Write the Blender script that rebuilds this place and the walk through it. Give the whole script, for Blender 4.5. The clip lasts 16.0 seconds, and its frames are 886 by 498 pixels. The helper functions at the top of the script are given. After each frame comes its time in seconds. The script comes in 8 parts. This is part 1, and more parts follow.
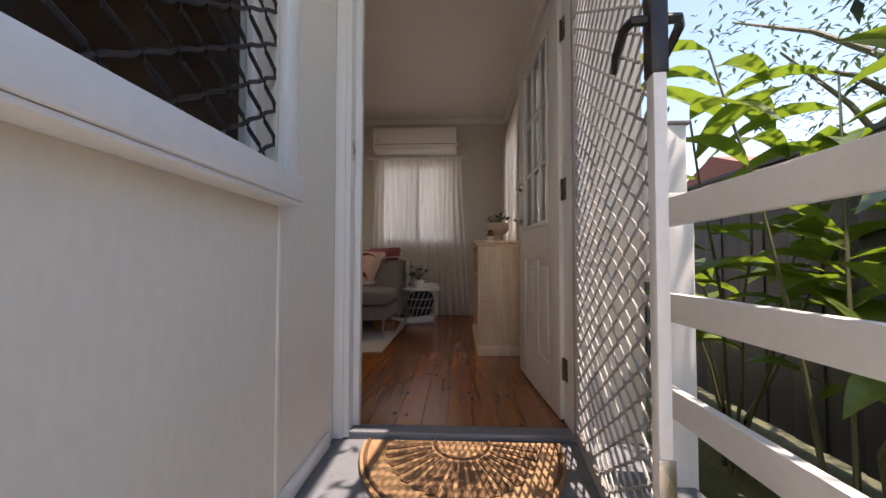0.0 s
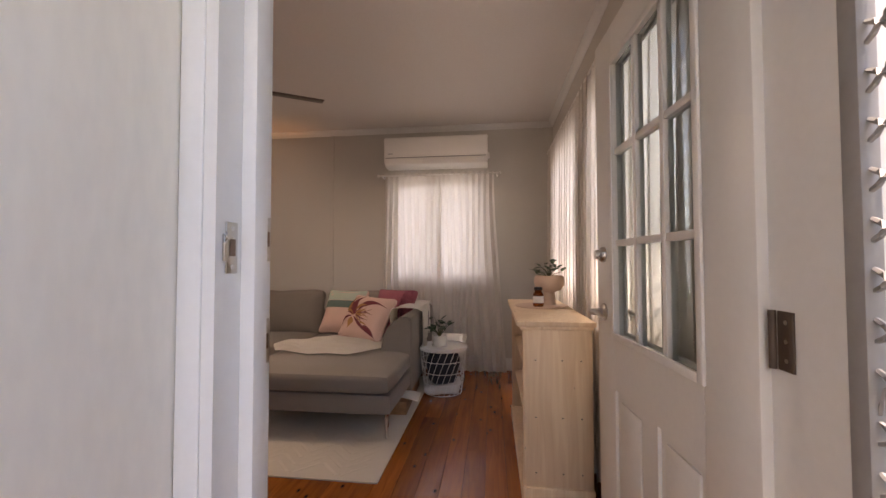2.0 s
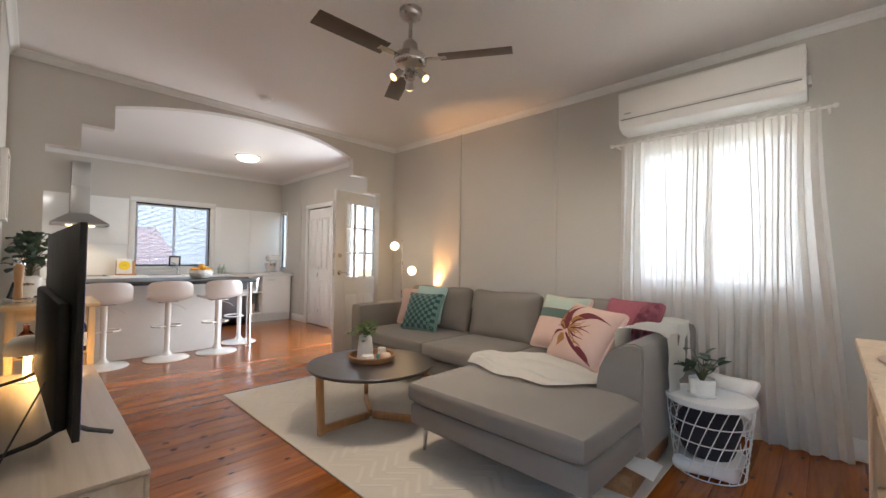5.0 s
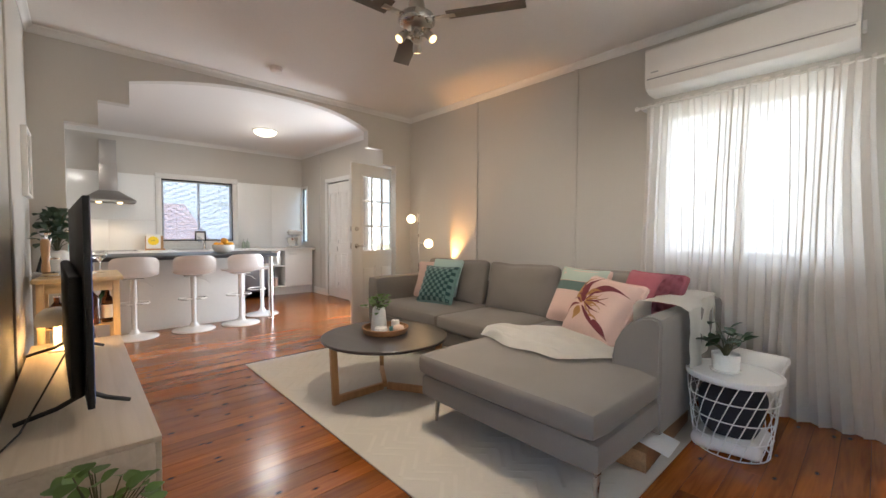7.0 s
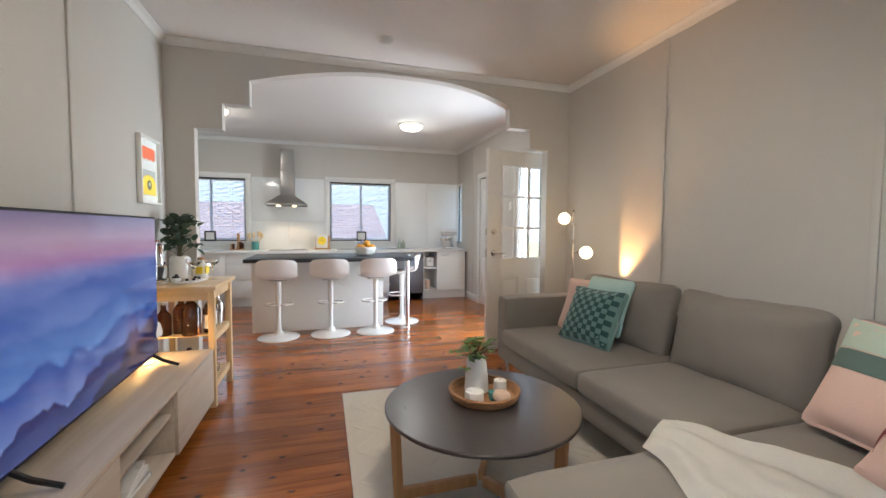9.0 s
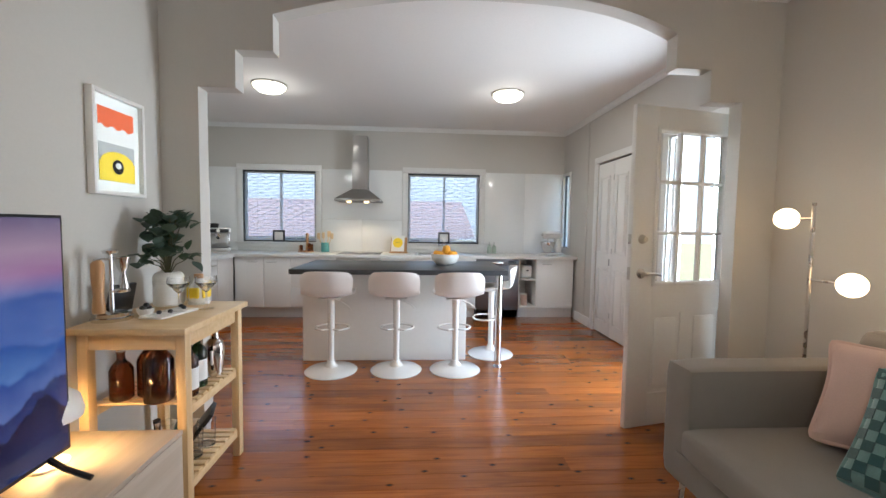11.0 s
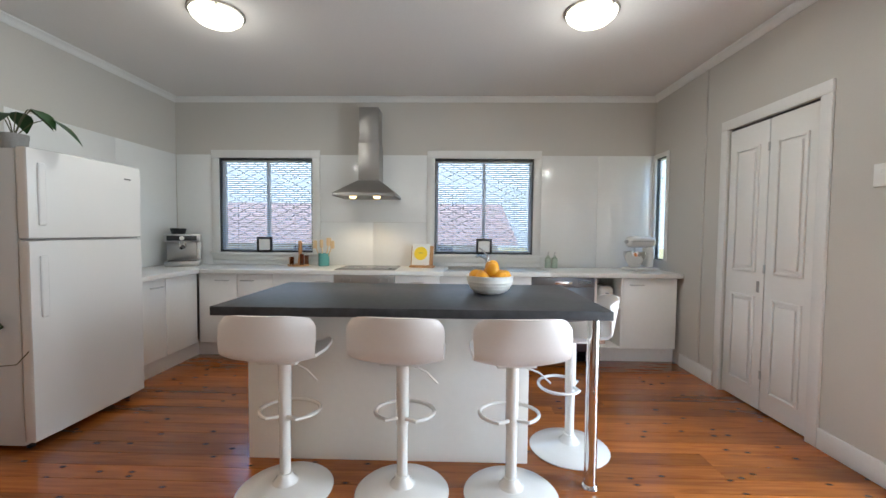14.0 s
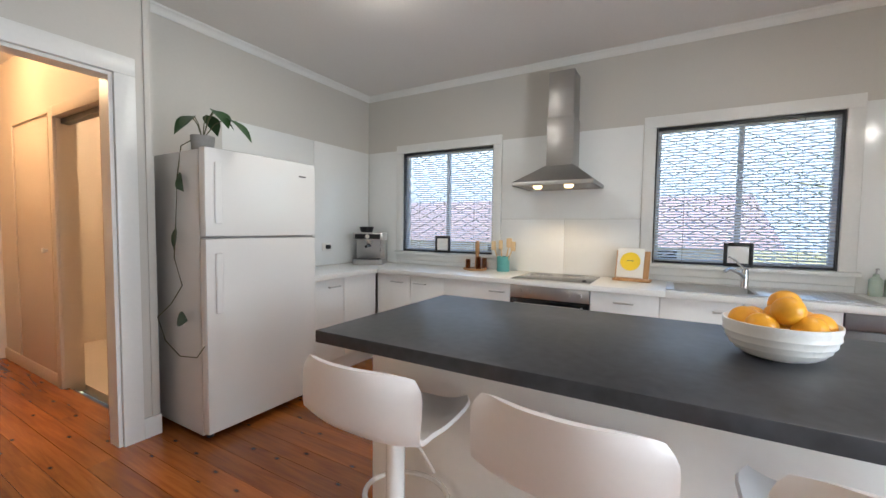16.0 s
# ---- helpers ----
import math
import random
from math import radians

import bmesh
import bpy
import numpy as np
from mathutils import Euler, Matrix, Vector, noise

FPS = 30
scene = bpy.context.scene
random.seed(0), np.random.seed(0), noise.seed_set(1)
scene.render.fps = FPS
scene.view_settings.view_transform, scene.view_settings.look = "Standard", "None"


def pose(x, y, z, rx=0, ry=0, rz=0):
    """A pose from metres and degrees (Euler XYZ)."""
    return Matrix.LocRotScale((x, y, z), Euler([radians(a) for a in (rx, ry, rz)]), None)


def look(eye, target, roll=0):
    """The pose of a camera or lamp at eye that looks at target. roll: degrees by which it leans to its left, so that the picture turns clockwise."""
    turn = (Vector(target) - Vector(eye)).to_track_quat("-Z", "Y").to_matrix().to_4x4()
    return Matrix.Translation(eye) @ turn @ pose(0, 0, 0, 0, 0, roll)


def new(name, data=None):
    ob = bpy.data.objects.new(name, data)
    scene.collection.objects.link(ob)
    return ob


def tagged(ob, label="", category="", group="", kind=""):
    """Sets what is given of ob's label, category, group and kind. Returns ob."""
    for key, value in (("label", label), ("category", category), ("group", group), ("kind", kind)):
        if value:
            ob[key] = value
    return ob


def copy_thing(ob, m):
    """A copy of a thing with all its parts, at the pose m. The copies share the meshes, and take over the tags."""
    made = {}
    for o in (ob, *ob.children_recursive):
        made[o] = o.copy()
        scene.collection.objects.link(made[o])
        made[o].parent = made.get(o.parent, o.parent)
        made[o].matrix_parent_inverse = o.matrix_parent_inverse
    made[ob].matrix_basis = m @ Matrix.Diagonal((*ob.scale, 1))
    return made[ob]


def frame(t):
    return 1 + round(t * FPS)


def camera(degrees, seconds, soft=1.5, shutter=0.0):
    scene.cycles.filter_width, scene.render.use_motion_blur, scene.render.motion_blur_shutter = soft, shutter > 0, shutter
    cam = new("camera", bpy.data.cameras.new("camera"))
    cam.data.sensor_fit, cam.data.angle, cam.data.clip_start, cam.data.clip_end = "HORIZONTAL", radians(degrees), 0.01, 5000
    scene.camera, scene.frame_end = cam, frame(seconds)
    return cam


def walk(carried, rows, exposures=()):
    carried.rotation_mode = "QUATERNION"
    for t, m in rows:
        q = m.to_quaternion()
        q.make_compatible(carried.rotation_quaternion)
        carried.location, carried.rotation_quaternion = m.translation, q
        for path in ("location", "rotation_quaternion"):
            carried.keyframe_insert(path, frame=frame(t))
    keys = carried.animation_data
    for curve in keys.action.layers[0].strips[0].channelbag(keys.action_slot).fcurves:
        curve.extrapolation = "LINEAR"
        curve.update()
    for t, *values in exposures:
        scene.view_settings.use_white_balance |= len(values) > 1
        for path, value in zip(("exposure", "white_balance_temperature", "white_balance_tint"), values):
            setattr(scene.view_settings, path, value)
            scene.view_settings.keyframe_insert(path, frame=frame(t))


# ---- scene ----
cam = camera(96.1, 16.0)
PATH = [
    (0, (0.963, 0.768, 0.72), (0.877, 2.765, 0.788), 0.1),
    (0.5, (0.978, 1.13, 0.866), (0.882, 3.126, 0.939), 0.0),
    (1, (0.976, 1.388, 0.963), (0.873, 3.383, 1.039), -0.2),
    (1.5, (0.973, 1.622, 1.081), (0.835, 3.616, 1.149), -0.2),
    (2, (0.948, 1.849, 1.19), (0.705, 3.834, 1.253), -0.1),
    (2.5, (1.002, 2.116, 1.197), (0.533, 4.058, 1.275), 0.1),
    (3, (1.035, 2.297, 1.198), (0.309, 4.159, 1.28), 0.1),
    (3.5, (1.004, 2.509, 1.186), (0.015, 4.245, 1.275), 0.3),
    (4, (0.977, 2.648, 1.17), (-0.22, 4.247, 1.264), 0.4),
    (4.5, (0.995, 2.745, 1.173), (-0.342, 4.229, 1.268), 0.4),
    (7, (1.009, 2.899, 1.161), (-0.464, 4.249, 1.084), 0.3),
    (7.5, (0.846, 3.103, 1.141), (-0.703, 4.365, 1.05), 0.2),
    (8, (0.638, 3.338, 1.179), (-1.049, 4.408, 1.078), 0.1),
    (8.5, (0.492, 3.595, 1.223), (-1.327, 4.421, 1.127), 0.1),
    (9, (0.311, 3.838, 1.239), (-1.603, 4.407, 1.138), 0.4),
    (11.5, (-1.372, 4.076, 1.283), (-3.367, 4.18, 1.175), 0.9),
    (12, (-1.721, 4.003, 1.262), (-3.717, 4.084, 1.165), 0.9),
    (12.5, (-2.069, 4.003, 1.255), (-4.065, 4.069, 1.159), 0.7),
    (13, (-2.356, 4.031, 1.253), (-4.353, 4.084, 1.162), 0.6),
    (13.5, (-2.544, 4.068, 1.257), (-4.542, 4.086, 1.168), 0.5),
    (14, (-2.62, 4.133, 1.253), (-4.618, 4.083, 1.167), 0.5),
    (14.5, (-2.713, 4.148, 1.247), (-4.705, 3.991, 1.158), 0.5),
    (15, (-2.956, 4.168, 1.254), (-4.924, 3.826, 1.157), 0.6),
    (15.5, (-3.226, 4.138, 1.261), (-5.118, 3.5, 1.16), 0.6),
    (16, (-3.483, 4.076, 1.259), (-5.211, 3.074, 1.155), 0.7),
]
EXPOSURES = [
    (0.0, 1.25, 7550, 23), (0.5, 1.55, 7600, 24), (1.0, 1.8, 7650, 25), (1.5, 2.0, 7900, 27), (2.0, 2.1, 8100, 30), (2.5, 2.2, 7900, 29), (3.0, 2.3, 7450, 27), (3.5, 2.27, 7650, 30), (4.0, 2.6, 6900, 18), (4.5, 2.88, 6500, 12),
    (7.0, 2.95, 6550, 11), (9.0, 2.94, 6100, 8), (11.5, 2.75, 6000, 7), (12.5, 2.7, 6000, 6), (13.5, 2.68, 6050, 6), (16.0, 2.84, 6200, 9),
]
walk(cam, [(t, look(eye, target, roll)) for t, eye, target, roll in PATH], EXPOSURES)

# world, sun and daylight
world = bpy.data.worlds.new("sky")
scene.world = world
world.use_nodes = True
wn = world.node_tree
sky = wn.nodes.new("ShaderNodeTexSky")
sky.sky_type, sky.sun_disc = "NISHITA", False
SUN_EL, SUN_AZ = 69.0, 92.0   # azimuth clockwise from +y
sky.sun_elevation, sky.sun_rotation = radians(SUN_EL), radians(SUN_AZ)
sky.dust_density, sky.ozone_density = 0.2, 2.0
wn.links.new(sky.outputs[0], wn.nodes["Background"].inputs[0])
wn.nodes["Background"].inputs[1].default_value = 0.15
sun = new("sun", bpy.data.lights.new("sun", "SUN"))
sun.data.energy, sun.data.angle, sun.data.color = 4.2, radians(0.6), (1.0, 0.95, 0.87)
sdir = Vector((math.sin(radians(SUN_AZ)) * math.cos(radians(SUN_EL)), math.cos(radians(SUN_AZ)) * math.cos(radians(SUN_EL)), math.sin(radians(SUN_EL))))
sun.matrix_world = look(sdir * 30, (0, 0, 0))


LAMPS = 0.6   # strength of the indoor lamps against the sun


def area(name, at, towards, w, h, watts, color=(1, 1, 1)):
    ob = new(name, bpy.data.lights.new(name, "AREA"))
    ob.data.shape, ob.data.size, ob.data.size_y, ob.data.energy, ob.data.color = "RECTANGLE", w, h, watts * LAMPS, color
    ob.matrix_world = look(at, towards)
    return ob


def bulb(name, at, watts, color, radius=0.03):
    ob = new(name, bpy.data.lights.new(name, "POINT"))
    ob.location, ob.data.energy, ob.data.color, ob.data.shadow_soft_size = at, watts * LAMPS, color, radius
    return ob


DAY = (0.86, 0.93, 1.0)
WARM = (1.0, 0.62, 0.30)
area("daylight_north_window", (0.36, 6.52, 1.55), (0.36, 5, 1.45), 1.05, 1.1, 3.0, DAY)
area("daylight_east_window", (1.86, 5.18, 1.58), (0, 5.18, 1.5), 1.0, 1.1, 4.8, DAY)
area("daylight_east_window_b", (1.86, 3.78, 1.58), (0, 3.78, 1.5), 1.0, 1.1, 4.8, DAY)
area("daylight_back_door", (-4.0, 6.75, 1.05), (-4.0, 5, 1.0), 0.9, 2.1, 26, DAY)

# ---- materials ----


def mat(name, color, rough=0.5, metal=0.0, vary=0.06, scale=6.0, fine=60.0, bump=0.05, coat=0.0, stretch=(1, 1, 1), island=0.0, rnd=0.0, spec=0.5, sheen=0.0, dist=0.002):
    m = bpy.data.materials.new(name)
    m.use_nodes = True
    t = m.node_tree
    n, l = t.nodes, t.links
    b = n["Principled BSDF"]
    b.inputs["Roughness"].default_value, b.inputs["Metallic"].default_value = rough, metal
    b.inputs["Coat Weight"].default_value, b.inputs["Specular IOR Level"].default_value = coat, spec
    b.inputs["Sheen Weight"].default_value = sheen
    b.inputs["Coat Roughness"].default_value = 0.12
    co = n.new("ShaderNodeTexCoord")
    mp = n.new("ShaderNodeMapping")
    mp.inputs["Scale"].default_value = stretch
    l.new(co.outputs["Object"], mp.inputs[0])
    big, small = n.new("ShaderNodeTexNoise"), n.new("ShaderNodeTexNoise")
    big.inputs["Scale"].default_value, small.inputs["Scale"].default_value = scale, fine
    big.inputs["Detail"].default_value, small.inputs["Detail"].default_value = 5, 3
    l.new(mp.outputs[0], big.inputs[0])
    l.new(mp.outputs[0], small.inputs[0])
    add = n.new("ShaderNodeMath")
    add.operation = "ADD"
    l.new(big.outputs[0], add.inputs[0])
    l.new(small.outputs[0], add.inputs[1])
    ra = n.new("ShaderNodeMapRange")
    ra.inputs[1].default_value, ra.inputs[2].default_value = 0.6, 1.4
    ra.inputs[3].default_value, ra.inputs[4].default_value = 1 - vary, 1 + vary
    l.new(add.outputs[0], ra.inputs[0])
    mul = n.new("ShaderNodeVectorMath")
    mul.operation = "SCALE"
    mul.inputs[0].default_value = color
    l.new(ra.outputs[0], mul.inputs["Scale"])
    last = mul.outputs[0]
    if island or rnd:
        src = n.new("ShaderNodeNewGeometry").outputs["Random Per Island"] if island else n.new("ShaderNodeObjectInfo").outputs["Random"]
        r2 = n.new("ShaderNodeMapRange")
        k = island or rnd
        r2.inputs[3].default_value, r2.inputs[4].default_value = 1 - k, 1 + k
        l.new(src, r2.inputs[0])
        m2 = n.new("ShaderNodeVectorMath")
        m2.operation = "SCALE"
        l.new(last, m2.inputs[0])
        l.new(r2.outputs[0], m2.inputs["Scale"])
        last = m2.outputs[0]
    l.new(last, b.inputs["Base Color"])
    rr = n.new("ShaderNodeMapRange")
    rr.inputs[3].default_value, rr.inputs[4].default_value = max(0.02, rough - 0.06), min(1, rough + 0.06)
    l.new(big.outputs[0], rr.inputs[0])
    l.new(rr.outputs[0], b.inputs["Roughness"])
    if bump:
        bp = n.new("ShaderNodeBump")
        bp.inputs["Strength"].default_value, bp.inputs["Distance"].default_value = bump, dist
        l.new(small.outputs[0], bp.inputs["Height"])
        l.new(bp.outputs[0], b.inputs["Normal"])
    return m


def glow(name, color, strength, base=(0.9, 0.9, 0.9)):
    m = bpy.data.materials.new(name)
    m.use_nodes = True
    b = m.node_tree.nodes["Principled BSDF"]
    b.inputs["Base Color"].default_value = (*base, 1)
    b.inputs["Emission Color"].default_value = (*color, 1)
    b.inputs["Emission Strength"].default_value = strength * LAMPS
    return m


def glass(name, tint=(0.96, 0.98, 0.97), rough=0.0, solid=False):
    m = bpy.data.materials.new(name)
    m.use_nodes = True
    t = m.node_tree
    b = t.nodes["Principled BSDF"]
    b.inputs["Base Color"].default_value = (*tint, 1)
    b.inputs["Roughness"].default_value = rough
    b.inputs["Transmission Weight"].default_value = 1.0
    b.inputs["IOR"].default_value = 1.45 if solid else 1.1
    return m


def sheer(name, color, through_part, clear_part):
    """Thin woven cloth that lets light through."""
    m = bpy.data.materials.new(name)
    m.use_nodes = True
    t = m.node_tree
    n, l = t.nodes, t.links
    out = n["Material Output"]
    n.remove(n["Principled BSDF"])
    d, tr, cl = n.new("ShaderNodeBsdfDiffuse"), n.new("ShaderNodeBsdfTranslucent"), n.new("ShaderNodeBsdfTransparent")
    no = n.new("ShaderNodeTexNoise")
    no.inputs["Scale"].default_value = 45
    mr = n.new("ShaderNodeMapRange")
    mr.inputs[3].default_value, mr.inputs[4].default_value = 0.93, 1.05
    sc = n.new("ShaderNodeVectorMath")
    sc.operation = "SCALE"
    sc.inputs[0].default_value = color
    l.new(no.outputs[0], mr.inputs[0])
    l.new(mr.outputs[0], sc.inputs["Scale"])
    for s in (d, tr):
        l.new(sc.outputs[0], s.inputs[0])
    a, b = n.new("ShaderNodeMixShader"), n.new("ShaderNodeMixShader")
    a.inputs[0].default_value, b.inputs[0].default_value = through_part, clear_part
    l.new(d.outputs[0], a.inputs[1])
    l.new(tr.outputs[0], a.inputs[2])
    l.new(a.outputs[0], b.inputs[1])
    l.new(cl.outputs[0], b.inputs[2])
    l.new(b.outputs[0], out.inputs[0])
    return m


def wood(name, dark, light, rough=0.35, ring=9.0, along="Y", coat=0.0, rnd=0.12, knots=True):
    """Boards with long grain, knots and a tone of their own per piece."""
    m = bpy.data.materials.new(name)
    m.use_nodes = True
    t = m.node_tree
    n, l = t.nodes, t.links
    b = n["Principled BSDF"]
    b.inputs["Coat Weight"].default_value, b.inputs["Coat Roughness"].default_value = coat, 0.16
    geo, info = n.new("ShaderNodeNewGeometry"), n.new("ShaderNodeObjectInfo")
    off = n.new("ShaderNodeVectorMath")
    off.operation = "MULTIPLY_ADD"
    comb = n.new("ShaderNodeCombineXYZ")
    for i in range(3):
        l.new(info.outputs["Random"], comb.inputs[i])
    off.inputs[1].default_value = (7, 13, 5)
    l.new(comb.outputs[0], off.inputs[0])
    l.new(geo.outputs["Position"], off.inputs[2])
    mp = n.new("ShaderNodeMapping")
    mp.inputs["Scale"].default_value = {"Y": (22, 1.3, 22), "X": (1.3, 22, 22), "Z": (22, 22, 1.3)}[along]
    l.new(off.outputs[0], mp.inputs[0])
    g = n.new("ShaderNodeTexNoise")
    g.inputs["Scale"].default_value, g.inputs["Detail"].default_value, g.inputs["Distortion"].default_value = ring / 6, 6, 1.2
    l.new(mp.outputs[0], g.inputs[0])
    ramp = n.new("ShaderNodeValToRGB")
    ramp.color_ramp.elements[0].position, ramp.color_ramp.elements[1].position = 0.32, 0.68
    ramp.color_ramp.elements[0].color, ramp.color_ramp.elements[1].color = (*dark, 1), (*light, 1)
    l.new(g.outputs[0], ramp.inputs[0])
    mb_ = n.new("ShaderNodeMapping")
    mb_.inputs["Scale"].default_value = {"Y": (5, 0.9, 5), "X": (0.9, 5, 5), "Z": (5, 5, 0.9)}[along]
    l.new(off.outputs[0], mb_.inputs[0])
    broad = n.new("ShaderNodeTexNoise")
    broad.inputs["Scale"].default_value, broad.inputs["Detail"].default_value = 1.6, 4
    l.new(mb_.outputs[0], broad.inputs[0])
    patch = n.new("ShaderNodeMapRange")
    patch.inputs[1].default_value, patch.inputs[2].default_value = 0.3, 0.7
    patch.inputs[3].default_value, patch.inputs[4].default_value = 1 - rnd * 0.7, 1 + rnd * 0.7
    l.new(broad.outputs[0], patch.inputs[0])
    tone = n.new("ShaderNodeMapRange")
    tone.inputs[3].default_value, tone.inputs[4].default_value = 1 - rnd, 1 + rnd
    l.new(info.outputs["Random"], tone.inputs[0])
    sc = n.new("ShaderNodeVectorMath")
    sc.operation = "SCALE"
    l.new(ramp.outputs[0], sc.inputs[0])
    both = n.new("ShaderNodeMath")
    both.operation = "MULTIPLY"
    l.new(tone.outputs[0], both.inputs[0])
    l.new(patch.outputs[0], both.inputs[1])
    l.new(both.outputs[0], sc.inputs["Scale"])
    last = sc.outputs[0]
    if knots:
        mk = n.new("ShaderNodeMapping")
        mk.inputs["Scale"].default_value = {"Y": (9, 4.5, 4.5), "X": (4.5, 9, 4.5), "Z": (9, 9, 4.5)}[along]
        l.new(off.outputs[0], mk.inputs[0])
        v = n.new("ShaderNodeTexVoronoi")
        v.inputs["Scale"].default_value = 1.5
        if along == "Y" and coat:
            v.voronoi_dimensions = "2D"
            v.inputs["Scale"].default_value = 0.62
        l.new(mk.outputs[0], v.inputs[0])
        kr = n.new("ShaderNodeMapRange")
        kr.inputs[1].default_value, kr.inputs[2].default_value, kr.inputs[3].default_value, kr.inputs[4].default_value = 0.02, 0.072, 0.14, 1.0
        l.new(v.outputs["Distance"], kr.inputs[0])
        s2 = n.new("ShaderNodeVectorMath")
        s2.operation = "SCALE"
        l.new(last, s2.inputs[0])
        l.new(kr.outputs[0], s2.inputs["Scale"])
        last = s2.outputs[0]
    l.new(last, b.inputs["Base Color"])
    rr = n.new("ShaderNodeMapRange")
    rr.inputs[3].default_value, rr.inputs[4].default_value = rough - 0.01, rough + 0.03
    l.new(g.outputs[0], rr.inputs[0])
    l.new(rr.outputs[0], b.inputs["Roughness"])
    bp = n.new("ShaderNodeBump")
    bp.inputs["Strength"].default_value, bp.inputs["Distance"].default_value = 0.012, 0.0004
    l.new(g.outputs[0], bp.inputs["Height"])
    l.new(bp.outputs[0], b.inputs["Normal"])
    return m


M_WALL = mat("painted_wall", (0.56, 0.535, 0.49), 0.6, vary=0.025, scale=1.2, fine=90, bump=0.04)
M_CEIL = mat("ceiling_paint", (0.72, 0.69, 0.66), 0.7, vary=0.03, scale=0.8, fine=70, bump=0.03)
M_TRIM = mat("gloss_trim_paint", (0.74, 0.735, 0.71), 0.32, vary=0.03, scale=3, fine=50, bump=0.04)
M_DOORP = mat("door_paint", (0.70, 0.69, 0.66), 0.35, vary=0.03, scale=3, fine=50, bump=0.04)
M_EXT = mat("exterior_wall_paint", (0.76, 0.71, 0.62), 0.65, vary=0.06, scale=1.6, fine=45, bump=0.1, stretch=(1, 1, 0.35))
M_WHITE = mat("white_paint_exterior", (0.80, 0.80, 0.79), 0.45, vary=0.05, scale=4, fine=40, bump=0.08)
M_SPLASH = mat("gloss_white_panel", (0.78, 0.785, 0.77), 0.16, vary=0.015, scale=1, fine=20, bump=0.0)
M_CAB = mat("white_cabinet", (0.80, 0.79, 0.76), 0.3, vary=0.02, scale=2, fine=30, bump=0.02)
M_BENCH = mat("speckled_benchtop", (0.74, 0.73, 0.70), 0.3, vary=0.06, scale=120, fine=400, bump=0.02)
M_SLATE = mat("dark_laminate_top", (0.034, 0.035, 0.040), 0.42, vary=0.5, scale=5, fine=26, bump=0.03)
M_FLOOR = wood("polished_pine_floor", (0.24, 0.063, 0.009), (0.36, 0.112, 0.017), 0.22, 9, "Y", 0.25, 0.30)
M_SUB = mat("floor_joint_dark", (0.05, 0.018, 0.006), 0.7)
M_PINE = wood("raw_pine", (0.70, 0.51, 0.33), (0.80, 0.63, 0.44), 0.5, 8, "Z", 0, 0.06)
M_BIRCH = wood("birch", (0.62, 0.42, 0.21), (0.73, 0.54, 0.31), 0.42, 6, "Y", 0, 0.05, False)
M_BIRCHZ = wood("birch_upright", (0.62, 0.42, 0.21), (0.73, 0.54, 0.31), 0.42, 6, "Z", 0, 0.05, False)
M_OAKV = wood("pale_oak_veneer", (0.50, 0.42, 0.33), (0.58, 0.50, 0.41), 0.4, 6, "X", 0, 0.03, False)
M_OAK = wood("oiled_oak", (0.40, 0.20, 0.075), (0.52, 0.29, 0.13), 0.4, 6, "Z", 0, 0.05, False)
M_TABLE = mat("dark_veneer_top", (0.045, 0.036, 0.034), 0.3, vary=0.3, scale=3, fine=50, bump=0.02, stretch=(1, 8, 1))
M_SOFA = mat("grey_weave", (0.225, 0.200, 0.172), 0.9, vary=0.12, scale=3, fine=420, bump=0.35, sheen=0.15, dist=0.001)
M_CREAM = mat("cream_knit", (0.86, 0.83, 0.76), 0.95, vary=0.05, scale=8, fine=200, bump=0.5, sheen=0.2)
M_WHITECL = mat("white_cotton", (0.78, 0.75, 0.70), 0.9, vary=0.04, scale=8, fine=160, bump=0.3)
M_PINK = mat("pale_pink_cotton", (0.66, 0.46, 0.38), 0.9, vary=0.05, scale=8, fine=200, bump=0.3)
M_ROSE = mat("dusty_rose_cotton", (0.36, 0.105, 0.135), 0.9, vary=0.12, scale=12, fine=120, bump=0.5)
M_MAUVE = mat("maroon_print", (0.16, 0.028, 0.035), 0.9, vary=0.2, scale=12, fine=120, bump=0.2)
M_OCHRE = mat("ochre_print", (0.38, 0.19, 0.06), 0.9, vary=0.2, scale=12, fine=120, bump=0.2)
M_SAGE = mat("sage_cotton", (0.42, 0.50, 0.42), 0.9, vary=0.05, scale=8, fine=200, bump=0.3)
M_DKGREEN = mat("grey_green_cotton", (0.10, 0.15, 0.13), 0.9, vary=0.08, scale=8, fine=200, bump=0.3)
M_MINT = mat("mint_cotton", (0.45, 0.62, 0.58), 0.9, vary=0.05, scale=8, fine=200, bump=0.3)
M_TEAL = mat("deep_teal_velvet", (0.014, 0.075, 0.072), 0.8, vary=0.15, scale=10, fine=200, bump=0.3, sheen=0.4)
M_TEALL = mat("light_teal_velvet", (0.15, 0.27, 0.245), 0.8, vary=0.15, scale=10, fine=200, bump=0.3, sheen=0.4)
M_RUG = mat("cream_wool_rug", (0.60, 0.55, 0.46), 0.95, vary=0.06, scale=3, fine=260, bump=0.6, sheen=0.2)
M_RUGL = mat("rug_raised_rib", (0.62, 0.57, 0.48), 0.95, vary=0.06, scale=6, fine=260, bump=0.6)
M_TVB = mat("matt_black_tv_case", (0.008, 0.008, 0.009), 0.55, vary=0.1, scale=8, fine=120, bump=0.05)
